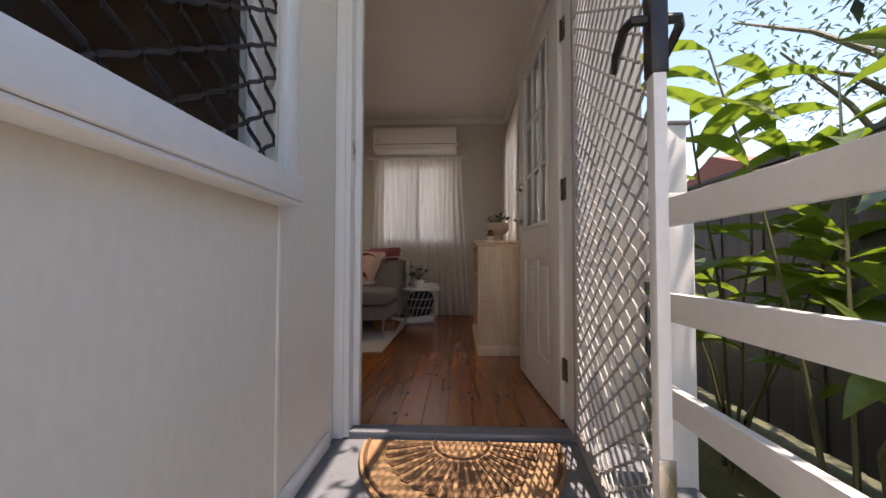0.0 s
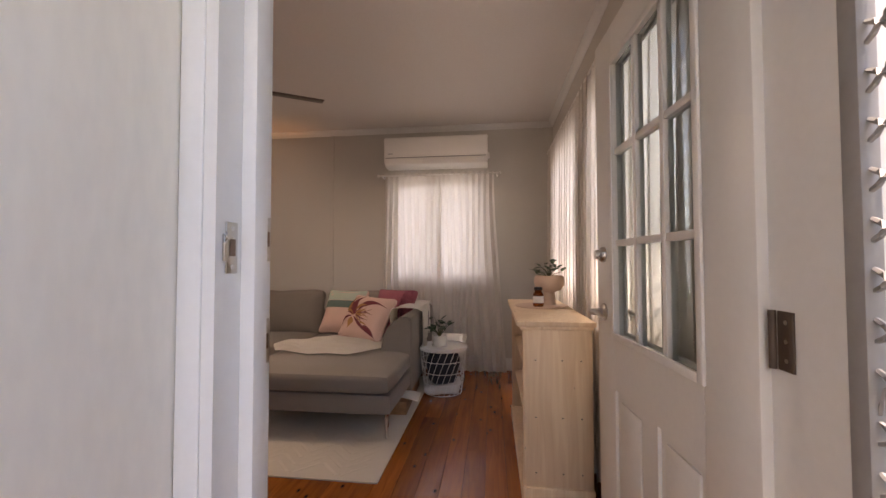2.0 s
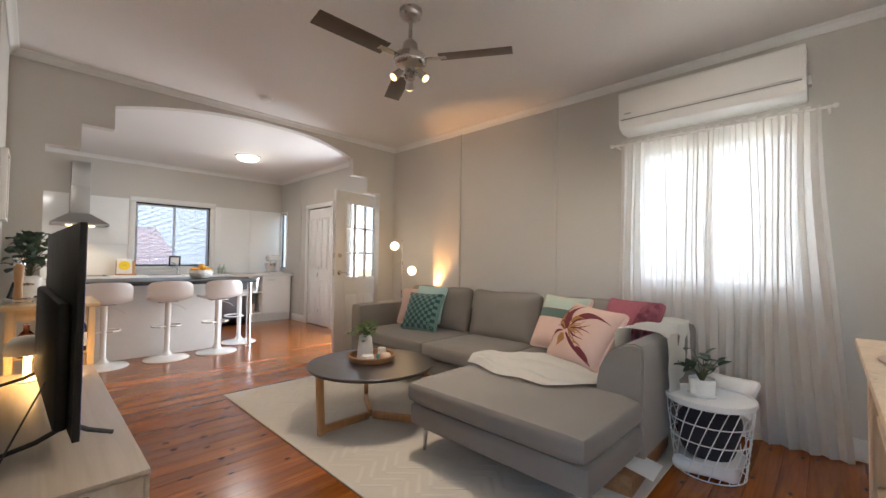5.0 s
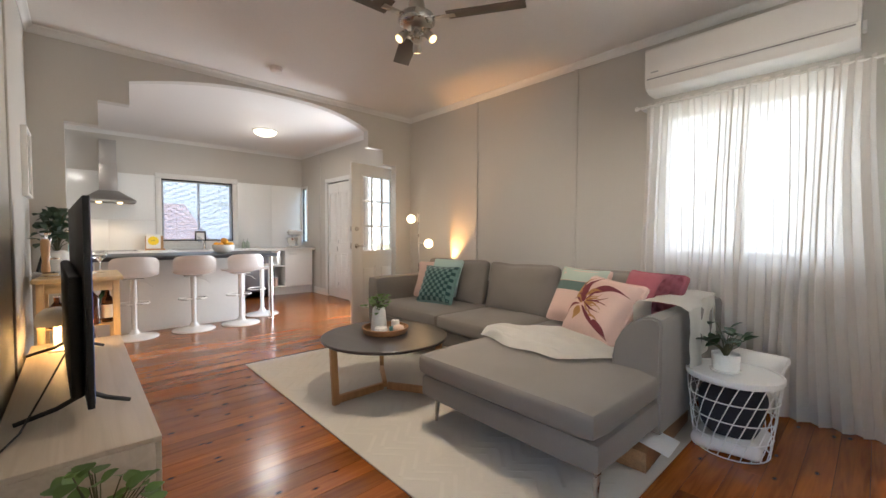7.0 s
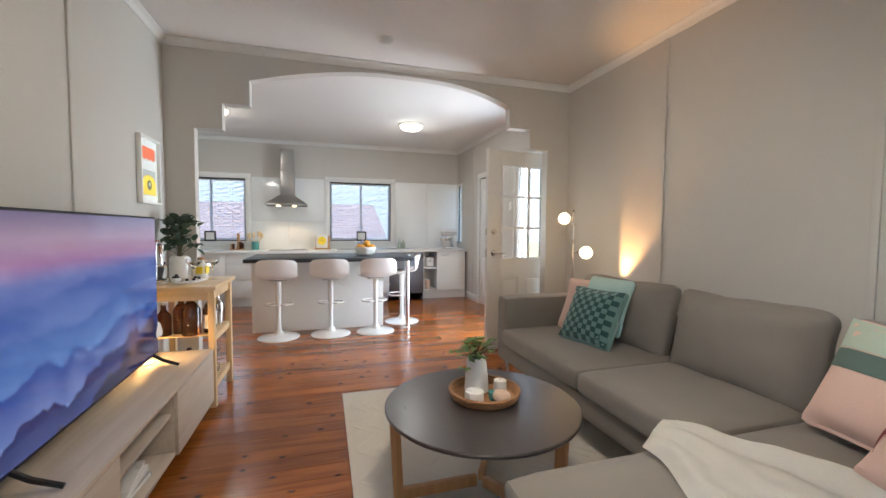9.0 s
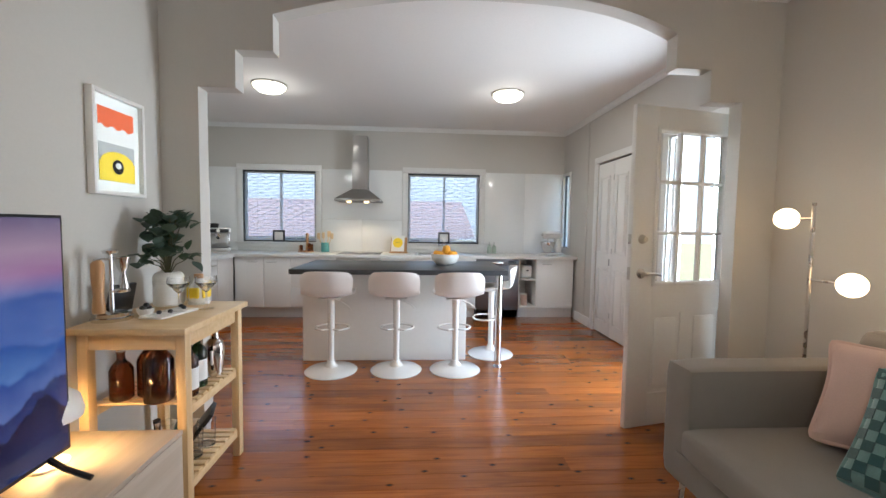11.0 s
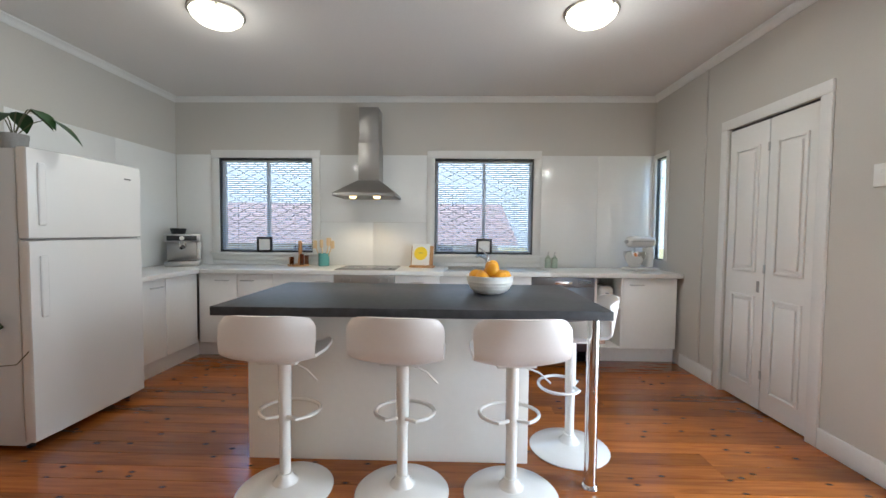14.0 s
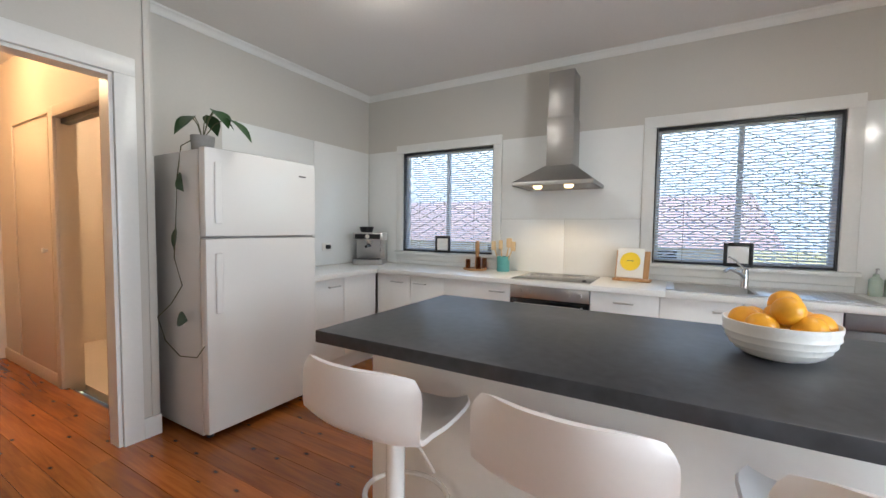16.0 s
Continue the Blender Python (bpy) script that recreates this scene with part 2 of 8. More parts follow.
M_STEELH = mat("dull_hood_steel", (0.40, 0.39, 0.375), 0.42, 1.0, vary=0.05, scale=5, fine=160, bump=0.02, stretch=(1, 1, 12))
M_STEELD = mat("dark_dishwasher_steel", (0.20, 0.20, 0.21), 0.38, 1.0, vary=0.06, scale=5, fine=160, bump=0.02, stretch=(1, 12, 1))
M_STEEL = mat("brushed_steel", (0.56, 0.55, 0.53), 0.3, 1.0, vary=0.05, scale=5, fine=160, bump=0.02, stretch=(1, 1, 12))
M_CHROME = mat("chrome", (0.75, 0.74, 0.72), 0.1, 1.0, vary=0.02, scale=4, fine=20, bump=0)
M_NICKEL = mat("satin_nickel", (0.50, 0.47, 0.43), 0.28, 1.0, vary=0.03, scale=10, fine=60, bump=0)
M_BLACK = mat("black_plastic", (0.012, 0.012, 0.013), 0.35, vary=0.1, scale=10, fine=90, bump=0.02)
M_BLACKG = mat("black_ceramic_glass", (0.008, 0.008, 0.009), 0.08, vary=0.05, scale=10, fine=90, bump=0)
M_DKMESH = mat("dark_bronze_mesh", (0.022, 0.017, 0.017), 0.5, vary=0.15, scale=10, fine=60, bump=0.05)
M_GREYMESH = mat("grey_powder_coat", (0.30, 0.29, 0.28), 0.5, vary=0.08, scale=10, fine=60, bump=0.05)
M_PLASTIC = mat("white_plastic", (0.82, 0.80, 0.76), 0.35, vary=0.015, scale=4, fine=60, bump=0.01)
M_STOOL = mat("white_stool_shell", (0.80, 0.77, 0.755), 0.32, vary=0.015, scale=4, fine=60, bump=0.01)
M_ENAMEL = mat("white_enamel", (0.80, 0.79, 0.76), 0.2, vary=0.02, scale=3, fine=40, bump=0.01, coat=0.3)
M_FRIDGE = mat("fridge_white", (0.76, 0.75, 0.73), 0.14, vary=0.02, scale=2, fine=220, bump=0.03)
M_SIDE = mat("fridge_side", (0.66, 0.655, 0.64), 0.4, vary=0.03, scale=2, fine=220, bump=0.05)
M_CERAMIC = mat("white_ceramic", (0.80, 0.78, 0.73), 0.28, vary=0.03, scale=12, fine=80, bump=0.05)
M_CLAY = mat("pale_pink_clay", (0.62, 0.45, 0.34), 0.7, vary=0.08, scale=14, fine=120, bump=0.2)
M_CONC = mat("grey_concrete_pot", (0.34, 0.33, 0.31), 0.8, vary=0.12, scale=14, fine=120, bump=0.3)
M_AMBER = glass("amber_glass", (0.28, 0.07, 0.012), 0.03, True)
M_GREENG = glass("green_bottle_glass", (0.03, 0.10, 0.03), 0.03, True)
M_DKG = glass("brown_bottle_glass", (0.30, 0.10, 0.03), 0.03, True)
M_GLASS = glass("clear_window_glass")
M_CLEAR = glass("clear_drinking_glass", (0.97, 0.97, 0.97), 0.0, True)
M_LEAF = mat("waxy_green_leaf", (0.020, 0.058, 0.018), 0.35, vary=0.2, scale=12, fine=60, bump=0.1, island=0.35)
M_EUCA = mat("dusty_eucalyptus_leaf", (0.055, 0.085, 0.065), 0.55, vary=0.2, scale=12, fine=60, bump=0.1, island=0.4)
M_LIGHTLEAF = mat("young_green_leaf", (0.10, 0.19, 0.06), 0.45, vary=0.2, scale=12, fine=60, bump=0.1, island=0.4)
M_GINGER = mat("variegated_leaf", (0.11, 0.17, 0.03), 0.35, vary=0.5, scale=9, fine=30, bump=0.1, island=0.4, stretch=(1, 1, 1))
M_STEM = mat("plant_stem", (0.09, 0.09, 0.04), 0.6, vary=0.2, scale=20, fine=90, bump=0.2)
M_ORANGE = mat("orange_peel", (0.80, 0.36, 0.015), 0.42, vary=0.06, scale=6, fine=90, bump=0.25, rnd=0.1)
M_YELLOW = mat("yellow_print", (0.86, 0.62, 0.03), 0.6, vary=0.02)
M_REDOR = mat("orange_red_print", (0.80, 0.13, 0.035), 0.6, vary=0.04)
M_PAPER = mat("white_paper", (0.80, 0.79, 0.76), 0.7, vary=0.02)
M_GREYP = mat("grey_print", (0.42, 0.42, 0.42), 0.7, vary=0.04)
M_RATTAN = mat("woven_rattan", (0.34, 0.17, 0.07), 0.6, vary=0.3, scale=30, fine=160, bump=0.6)
M_TEALC = mat("teal_glazed_ceramic", (0.10, 0.33, 0.32), 0.3, vary=0.06)
M_DARKCL = mat("charcoal_blanket", (0.030, 0.028, 0.034), 0.95, vary=0.3, scale=10, fine=100, bump=0.6)
M_BLADE = mat("dark_walnut_blade", (0.075, 0.05, 0.035), 0.45, vary=0.2, scale=4, fine=40, bump=0.05)
M_FENCE = mat("charcoal_fence_steel", (0.045, 0.047, 0.052), 0.5, vary=0.12, scale=2, fine=30, bump=0.05)
M_CONCRETE = mat("landing_paint", (0.17, 0.18, 0.20), 0.65, vary=0.18, scale=5, fine=60, bump=0.2)
M_BOUNCE = mat("pale_bounce_concrete", (0.45, 0.43, 0.40), 0.85, vary=0.15, scale=2, fine=60, bump=0.2)
M_COIR = mat("coir_fibre", (0.34, 0.20, 0.10), 0.95, vary=0.35, scale=30, fine=300, bump=0.9)
M_COIRD = mat("dark_coir_fibre", (0.12, 0.062, 0.03), 0.95, vary=0.35, scale=30, fine=300, bump=0.9)
M_GRASS = mat("garden_soil_and_grass", (0.085, 0.085, 0.04), 0.95, vary=0.5, scale=3, fine=40, bump=0.6)
M_TILE = mat("terracotta_roof", (0.33, 0.12, 0.08), 0.7, vary=0.2, scale=4, fine=30, bump=0.3)
M_NEIGH = mat("neighbour_weatherboard", (0.66, 0.58, 0.53), 0.7, vary=0.06, scale=2, fine=30, bump=0.1)
M_SHEER = sheer("sheer_linen", (0.78, 0.735, 0.685), 0.46, 0.09)
# white slats, with the blue of daylight mixed into their colour
M_BLIND = sheer("daylight_tinted_slat", (0.74, 0.80, 0.90), 0.40, 0.0)
M_BROWN = mat("dark_interior_brown", (0.16, 0.10, 0.07), 0.8, vary=0.1)
M_PEACH = mat("hall_paint", (0.66, 0.57, 0.47), 0.55, vary=0.03, scale=2, fine=50, bump=0.04)
M_GLOBE = glow("opal_globe_lit", (1.0, 0.74, 0.42), 1.1)
M_SPOT = glow("halogen_lit", (1.0, 0.66, 0.28), 0.9)
M_OYSTER = glow("opal_ceiling_dome_lit", (1.0, 0.93, 0.70), 0.7)
M_LAMPSTEM = glow("glowing_lamp_stem", (1.0, 0.55, 0.20), 1.0)



def leafy(m, part_through, tint):
    """Lets light through a leaf material."""
    n, l = m.node_tree.nodes, m.node_tree.links
    b, out = n["Principled BSDF"], n["Material Output"]
    tr, mix = n.new("ShaderNodeBsdfTranslucent"), n.new("ShaderNodeMixShader")
    tr.inputs[0].default_value = (*tint, 1)
    mix.inputs[0].default_value = part_through
    l.new(b.outputs[0], mix.inputs[1])
    l.new(tr.outputs[0], mix.inputs[2])
    l.new(mix.outputs[0], out.inputs[0])


leafy(M_GINGER, 0.38, (0.24, 0.36, 0.03))
leafy(M_LEAF, 0.1, (0.06, 0.16, 0.03))
leafy(M_LIGHTLEAF, 0.3, (0.20, 0.34, 0.06))
leafy(M_EUCA, 0.2, (0.10, 0.18, 0.07))
M_FROST = glass("tinted_door_glass", (0.74, 0.82, 0.82), 0.06)
M_SKYGLOW = glow("glowing_sky_backdrop", (0.66, 0.80, 1.0), 0.33, (0.05, 0.05, 0.05))
M_TILEP = mat("faded_pink_roof_tile", (0.095, 0.066, 0.066), 0.7, vary=0.25, scale=3, fine=30, bump=0.3)

# ---- shapes ----


def mesh_of(bm, name, material, smooth=True):
    if isinstance(bm, bmesh.types.BMesh):
        me = bpy.data.meshes.new(name)
        bm.to_mesh(me)
        bm.free()
    else:
        me = bm
    mats = material if isinstance(material, (list, tuple)) else [material]
    for m in mats:
        me.materials.append(m)
    if smooth:
        me.shade_smooth()
        me.set_sharp_from_angle(angle=radians(38))
    return me


def thing(name, label, category, x=0, y=0, z=0, rz=0, group="", rx=0, ry=0):
    ob = tagged(new(name), label, category, group)
    ob.matrix_basis = pose(x, y, z, rx, ry, rz)
    return ob


def part(name, bm, material, parent, label=""):
    ob = new(name, mesh_of(bm, name, material))
    ob.parent = parent
    return tagged(ob, label)


def structure(name, bm, material, label):
    return tagged(new(name, mesh_of(bm, name, material, True)), label, "", "", "structure")


def B():
    return bmesh.new()


def box(bm, x0, x1, y0, y1, z0, z1, bevel=0.0, mi=0):
    x0, x1, y0, y1, z0, z1 = min(x0, x1), max(x0, x1), min(y0, y1), max(y0, y1), min(z0, z1), max(z0, z1)
    r = bmesh.ops.create_cube(bm, size=1, matrix=Matrix.Translation(((x0 + x1) / 2, (y0 + y1) / 2, (z0 + z1) / 2)) @ Matrix.Diagonal((x1 - x0, y1 - y0, z1 - z0, 1)))
    vs = r["verts"]
    faces = list({f for v in vs for f in v.link_faces})
    for f in faces:
        f.material_index = mi
    if bevel:
        bmesh.ops.bevel(bm, geom=list({e for v in vs for e in v.link_edges}), offset=bevel, segments=2, affect="EDGES", profile=0.5, clamp_overlap=True)
    return bm


def obox(bm, m, sx, sy, sz, bevel=0.0, mi=0):
    """A box of that size round the pose m."""
    r = bmesh.ops.create_cube(bm, size=1, matrix=m @ Matrix.Diagonal((sx, sy, sz, 1)))
    for f in {f for v in r["verts"] for f in v.link_faces}:
        f.material_index = mi
    if bevel:
        bmesh.ops.bevel(bm, geom=list({e for v in r["verts"] for e in v.link_edges}), offset=bevel, segments=2, affect="EDGES", profile=0.5, clamp_overlap=True)
    return bm


def rod(bm, a, b, r0, r1=None, seg=12):
    a, b = Vector(a), Vector(b)
    d = b - a
    m = Matrix.Translation((a + b) / 2) @ d.to_track_quat("Z", "Y").to_matrix().to_4x4()
    bmesh.ops.create_cone(bm, cap_ends=True, segments=seg, radius1=r0, radius2=r0 if r1 is None else r1, depth=d.length, matrix=m)
    return bm


def lathe(bm, profile, seg=32, at=(0, 0, 0), mi=0):
    """A turned shape from (radius, height) pairs."""
    rings = []
    for r, z in profile:
        rings.append([bm.verts.new((at[0] + r * math.cos(2 * math.pi * i / seg), at[1] + r * math.sin(2 * math.pi * i / seg), at[2] + z)) for i in range(seg)] if r > 1e-5 else [bm.verts.new((at[0], at[1], at[2] + z))])
    for a, b in zip(rings, rings[1:]):
        for i in range(seg):
            j = (i + 1) % seg
            q = [a[i % len(a)], a[j % len(a)], b[j % len(b)], b[i % len(b)]]
            q = list(dict.fromkeys(q))
            if len(q) > 2:
                bm.faces.new(q).material_index = mi
    return bm


def tube(bm, pts, r, seg=8, closed=False):
    pts = [Vector(p) for p in pts]
    rings = []
    n = len(pts)
    for i, p in enumerate(pts):
        d = (pts[(i + 1) % n] - pts[i - 1]) if closed or 0 < i < n - 1 else (pts[1] - pts[0] if i == 0 else pts[-1] - pts[-2])
        q = d.to_track_quat("Z", "Y")
        rr = r[i] if isinstance(r, (list, tuple)) else r
        rings.append([bm.verts.new(p + q @ Vector((rr * math.cos(2 * math.pi * k / seg), rr * math.sin(2 * math.pi * k / seg), 0))) for k in range(seg)])
    pairs = list(zip(rings, rings[1:])) + ([(rings[-1], rings[0])] if closed else [])
    for a, b in pairs:
        for k in range(seg):
            bm.faces.new((a[k], a[(k + 1) % seg], b[(k + 1) % seg], b[k]))
    if not closed:
        bm.faces.new(rings[0][::-1])
        bm.faces.new(rings[-1])
    return bm


def soft(bm, sx, sy, sz, r, at=(0, 0, 0), turn=None, puff=0.0, n=8, wob=0.0, pinch=0.0, mi=0):
    """A padded block: rounded edges, swollen faces, pulled corners."""
    m = Matrix.Translation(at) @ (turn if turn else Matrix.Identity(4))
    hs = Vector((sx / 2, sy / 2, sz / 2))
    seen = {}

    def vert(u, v, w):
        key = (round(u, 4), round(v, 4), round(w, 4))
        if key in seen:
            return seen[key]
        p = Vector((u * hs.x, v * hs.y, w * hs.z))
        c = Vector([max(-(h - r), min(h - r, a)) for a, h in zip(p, hs)])
        d = p - c
        if d.length > 1e-9:
            p = c + d.normalized() * r
        k = (1 - u * u) * (1 - v * v)
        p.z *= 1 + puff * k - pinch * (1 - k) * max(abs(u), abs(v)) ** 3
        if pinch:
            p.x *= 1 - 0.10 * pinch * (1 - v * v)
            p.y *= 1 - 0.10 * pinch * (1 - u * u)
        if wob:
            p += noise.noise_vector(p * 5 + Vector(at)) * wob
        seen[key] = bm.verts.new(m @ p)
        return seen[key]

    g = [-1 + 2 * i / n for i in range(n + 1)]
    for ax in range(3):
        for s in (-1, 1):
            for i in range(n):
                for j in range(n):
                    q = []
                    for a, b in ((i, j), (i + 1, j), (i + 1, j + 1), (i, j + 1)):
                        c = [0, 0, 0]
                        c[ax], c[(ax + 1) % 3], c[(ax + 2) % 3] = s, g[a], g[b]
                        q.append(vert(*c))
                    if s < 0:
                        q.reverse()
                    bm.faces.new(q).material_index = mi
    return bm


def leaf(bm, base, out, up, length, width, droop=0.3, fold=0.15, n=5, mi=0):
    """A pointed leaf, creased along its rib and bending down."""
    out, up = Vector(out).normalized(), Vector(up)
    side = out.cross(up)
    side = side.normalized() if side.length > 1e-4 else Vector((1, 0, 0))
    up = side.cross(out).normalized()
    rows = []
    for i in range(n + 1):
        s = i / n
        p = Vector(base) + out * length * s - Vector((0, 0, 1)) * droop * length * s * s
        w = width * 0.5 * (math.sin(math.pi * min(1, s ** 0.8)) + 0.03)
        rows.append((bm.verts.new(p - side * w + up * w * fold * 2), bm.verts.new(p), bm.verts.new(p + side * w + up * w * fold * 2)))
    for a, b in zip(rows, rows[1:]):
        bm.faces.new((a[0], a[1], b[1], b[0])).material_index = mi
        bm.faces.new((a[1], a[2], b[2], b[1])).material_index = mi
    return bm


def bar_handle(parent, x, y, z, length, axis):
    """A slim bow handle on two posts; axis is the way that it runs."""
    bm = B()
    d = Vector((1, 0, 0)) if axis == "x" else Vector((0, 1, 0))
    o = Vector((0, 1, 0)) if axis == "x" else Vector((1, 0, 0))
    c = Vector((x, y, z))
    tube(bm, [c - d * length / 2, c - d * length / 2 + o * 0.022, c + d * length / 2 + o * 0.022, c + d * length / 2], 0.006, 8)
    return part("handle", bm, M_STEEL, parent, "brushed steel bow handle")

# ---- structure ----
CEIL, KCEIL = 2.72, 2.71


def wall(name, axis, p0, p1, u0, u1, z0, z1, openings, material, label):
    """A thick wall from p0 to p1 across and u0 to u1 along, with openings (u0, u1, z0, z1) right through it."""
    bm = B()
    us = sorted({u0, u1, *[o[0] for o in openings], *[o[1] for o in openings]})
    for a, b in zip(us, us[1:]):
        spans, z = [], z0
        for o in sorted((o for o in openings if o[0] < b - 1e-6 and o[1] > a + 1e-6), key=lambda o: o[2]):
            if o[2] > z + 1e-6:
                spans.append((z, o[2]))
            z = o[3]
        if z1 > z + 1e-6:
            spans.append((z, z1))
        for c, d in spans:
            if axis == "x":
                box(bm, p0, p1, a, b, c, d)
            else:
                box(bm, a, b, p0, p1, c, d)
    bmesh.ops.remove_doubles(bm, verts=bm.verts, dist=1e-5)
    inner = [f for f in bm.faces if any(g is not f and set(g.verts) == set(f.verts) for e in f.edges for g in e.link_faces)]
    bmesh.ops.delete(bm, geom=inner, context="FACES")
    return structure(name, bm, material, label)


wall("wall_north", "y", 6.30, 6.42, -7.12, 1.74, -0.05, 2.8, [(-0.15, 0.87, 1.0, 2.10), (-5.84, -5.05, -0.05, 2.07), (-7.09, -6.74, 0.98, 2.05), (-4.45, -3.55, -0.05, 2.10)], M_WALL, "warm grey painted sheeted wall")
wall("wall_east", "x", 1.62, 1.74, 2.49, 6.30, -0.05, 2.8, [(4.69, 5.70, 1.0, 2.15), (3.26, 4.27, 1.0, 2.15)], M_WALL, "warm grey painted wall with two windows")
wall("wall_south", "y", 2.49, 2.63, -3.37, 1.62, -0.05, 2.8, [(0.466, 1.46, -0.05, 2.08)], M_WALL, "warm grey painted wall round the entry door")
wall("wall_west", "x", -7.12, -7.0, 0.93, 6.30, -0.05, 2.8, [(1.54, 2.58, 1.01, 2.05), (3.93, 5.0, 1.01, 2.05)], M_WALL, "warm grey painted kitchen wall")
wall("wall_kitchen_south", "y", 0.93, 1.05, -7.0, -4.67, -0.05, 2.8, [], M_WALL, "warm grey painted kitchen wall behind the fridge")
wall("wall_hall_door", "y", 1.31, 1.42, -4.67, -3.37, -0.05, 2.8, [(-4.48, -3.66, -0.05, 2.08)], M_WALL, "painted wall with the hall doorway")
wall("wall_alcove", "x", -4.67, -4.60, 1.05, 1.31, -0.05, 2.8, [], M_WALL, "short painted return beside the fridge")

# the wall with the stepped arch


def arch_under(y):
    if y < 2.837 or y > 6.05:
        return -0.05
    for edge, z in ((3.042, 2.04), (3.25, 2.25)):
        if y < edge:
            return z
    if y > 5.845:
        return 2.06
    if y > 5.62:
        return 2.25
    u = (y - 4.435) / 1.185
    return 2.452 + 0.185 * (1 - abs(u) ** (1.9 if u < 0 else 3.2))


bm = B()
cuts = [1.42, 2.837, 3.042, 3.25] + [3.25 + (5.62 - 3.25) * i / 40 for i in range(1, 40)] + [5.62, 5.845, 6.05, 6.30]
for a, b in zip(cuts, cuts[1:]):
    za, zb = arch_under(a + 1e-4), arch_under(b - 1e-4)
    vs = [bm.verts.new(p) for p in ((-3.47, a, za), (-3.37, a, za), (-3.37, b, zb), (-3.47, b, zb), (-3.47, a, 2.8), (-3.37, a, 2.8), (-3.37, b, 2.8), (-3.47, b, 2.8))]
    for q in ((3, 2, 1, 0), (4, 5, 6, 7), (0, 1, 5, 4), (1, 2, 6, 5), (2, 3, 7, 6), (3, 0, 4, 7)):
        bm.faces.new([vs[i] for i in q])
bmesh.ops.remove_doubles(bm, verts=bm.verts, dist=1e-5)
inner = [f for f in bm.faces if any(g is not f and set(g.verts) == set(f.verts) for e in f.edges for g in e.link_faces)]
bmesh.ops.delete(bm, geom=inner, context="FACES")
structure("wall_arch", bm, M_WALL, "warm grey wall with a wide stepped arch opening")

structure("ceiling_living", box(B(), -3.42, 1.74, 2.49, 6.42, CEIL, CEIL + 0.1), M_CEIL, "white painted living room ceiling")
structure("ceiling_kitchen", box(B(), -7.12, -3.42, 0.93, 6.42, KCEIL, KCEIL + 0.1), M_CEIL, "white painted kitchen ceiling")


def cornice(name, pts, label):
    """A small coved strip under the ceiling along each (x0, y0, x1, y1, z), the wall on its left."""
    bm = B()
    for x0, y0, x1, y1, z in pts:
        d = Vector((x1 - x0, y1 - y0, 0))
        n = Vector((d.y, -d.x, 0)).normalized()
        prof = [(0.0, -0.055), (0.006, -0.055), (0.012, -0.048), (0.016, -0.034), (0.028, -0.016), (0.044, -0.010), (0.048, 0.0), (0.0, 0.0)]
        ends = []
        for p in (Vector((x0, y0, z)), Vector((x1, y1, z))):
            ends.append([bm.verts.new(p + n * a + Vector((0, 0, b - 0.002))) for a, b in prof])
        k = len(prof)
        for i in range(k):
            bm.faces.new((ends[0][i], ends[0][(i + 1) % k], ends[1][(i + 1) % k], ends[1][i]))
        bm.faces.new(ends[0])
        bm.faces.new(ends[1][::-1])
    bmesh.ops.recalc_face_normals(bm, faces=bm.faces)
    return structure(name, bm, M_TRIM, label)


cornice("cornice_living", [(-3.37, 6.298, 1.62, 6.298, CEIL), (1.618, 6.3, 1.618, 2.63, CEIL), (1.62, 2.632, -3.37, 2.632, CEIL), (-3.368, 2.63, -3.368, 6.3, CEIL)], "white coved cornice of the living room")
cornice("cornice_kitchen", [(-7.0, 6.298, -3.47, 6.298, KCEIL), (-6.998, 1.05, -6.998, 6.3, KCEIL), (-4.67, 1.052, -7.0, 1.052, KCEIL), (-3.47, 1.422, -4.67, 1.422, KCEIL)], "white coved cornice of the kitchen")

bm = B()
for x0, x1, y0, y1 in ((-3.355, -0.2, 6.283, 6.299), (1.0, 1.605, 6.283, 6.299), (-3.37, 0.39, 2.631, 2.645), (-3.369, -3.355, 2.66, 2.83), (-3.369, -3.355, 6.06, 6.28), (1.604, 1.619, 2.65, 6.28)):
    box(bm, x0, x1, y0, y1, 0.0, 0.13, 0.003)
structure("baseboard_living", bm, M_TRIM, "white painted skirting board")
bm = B()
box(bm, -6.41, -5.93, 6.283, 6.299, 0, 0.12, 0.003)
box(bm, -4.97, -4.56, 6.283, 6.299, 0, 0.12, 0.003)
box(bm, -4.672, -4.58, 1.421, 1.437, 0, 0.12, 0.003)
structure("baseboard_kitchen", bm, M_TRIM, "white painted kitchen skirting board")

bm = B()
for x in (-2.134, -0.897):
    box(bm, x - 0.018, x + 0.018, 6.288, 6.299, 0.13, CEIL - 0.055, 0.002)
for x in (-0.9, -2.15):
    box(bm, x - 0.018, x + 0.018, 2.631, 2.641, 0.13, CEIL - 0.055, 0.002)
box(bm, -6.16, -6.125, 6.288, 6.299, 0.12, KCEIL - 0.055, 0.002)
box(bm, -4.655, -4.625, 1.421, 1.43, 0.12, KCEIL - 0.055, 0.002)
structure("wall_battens", bm, M_WALL, "narrow painted cover battens on the wall sheets")


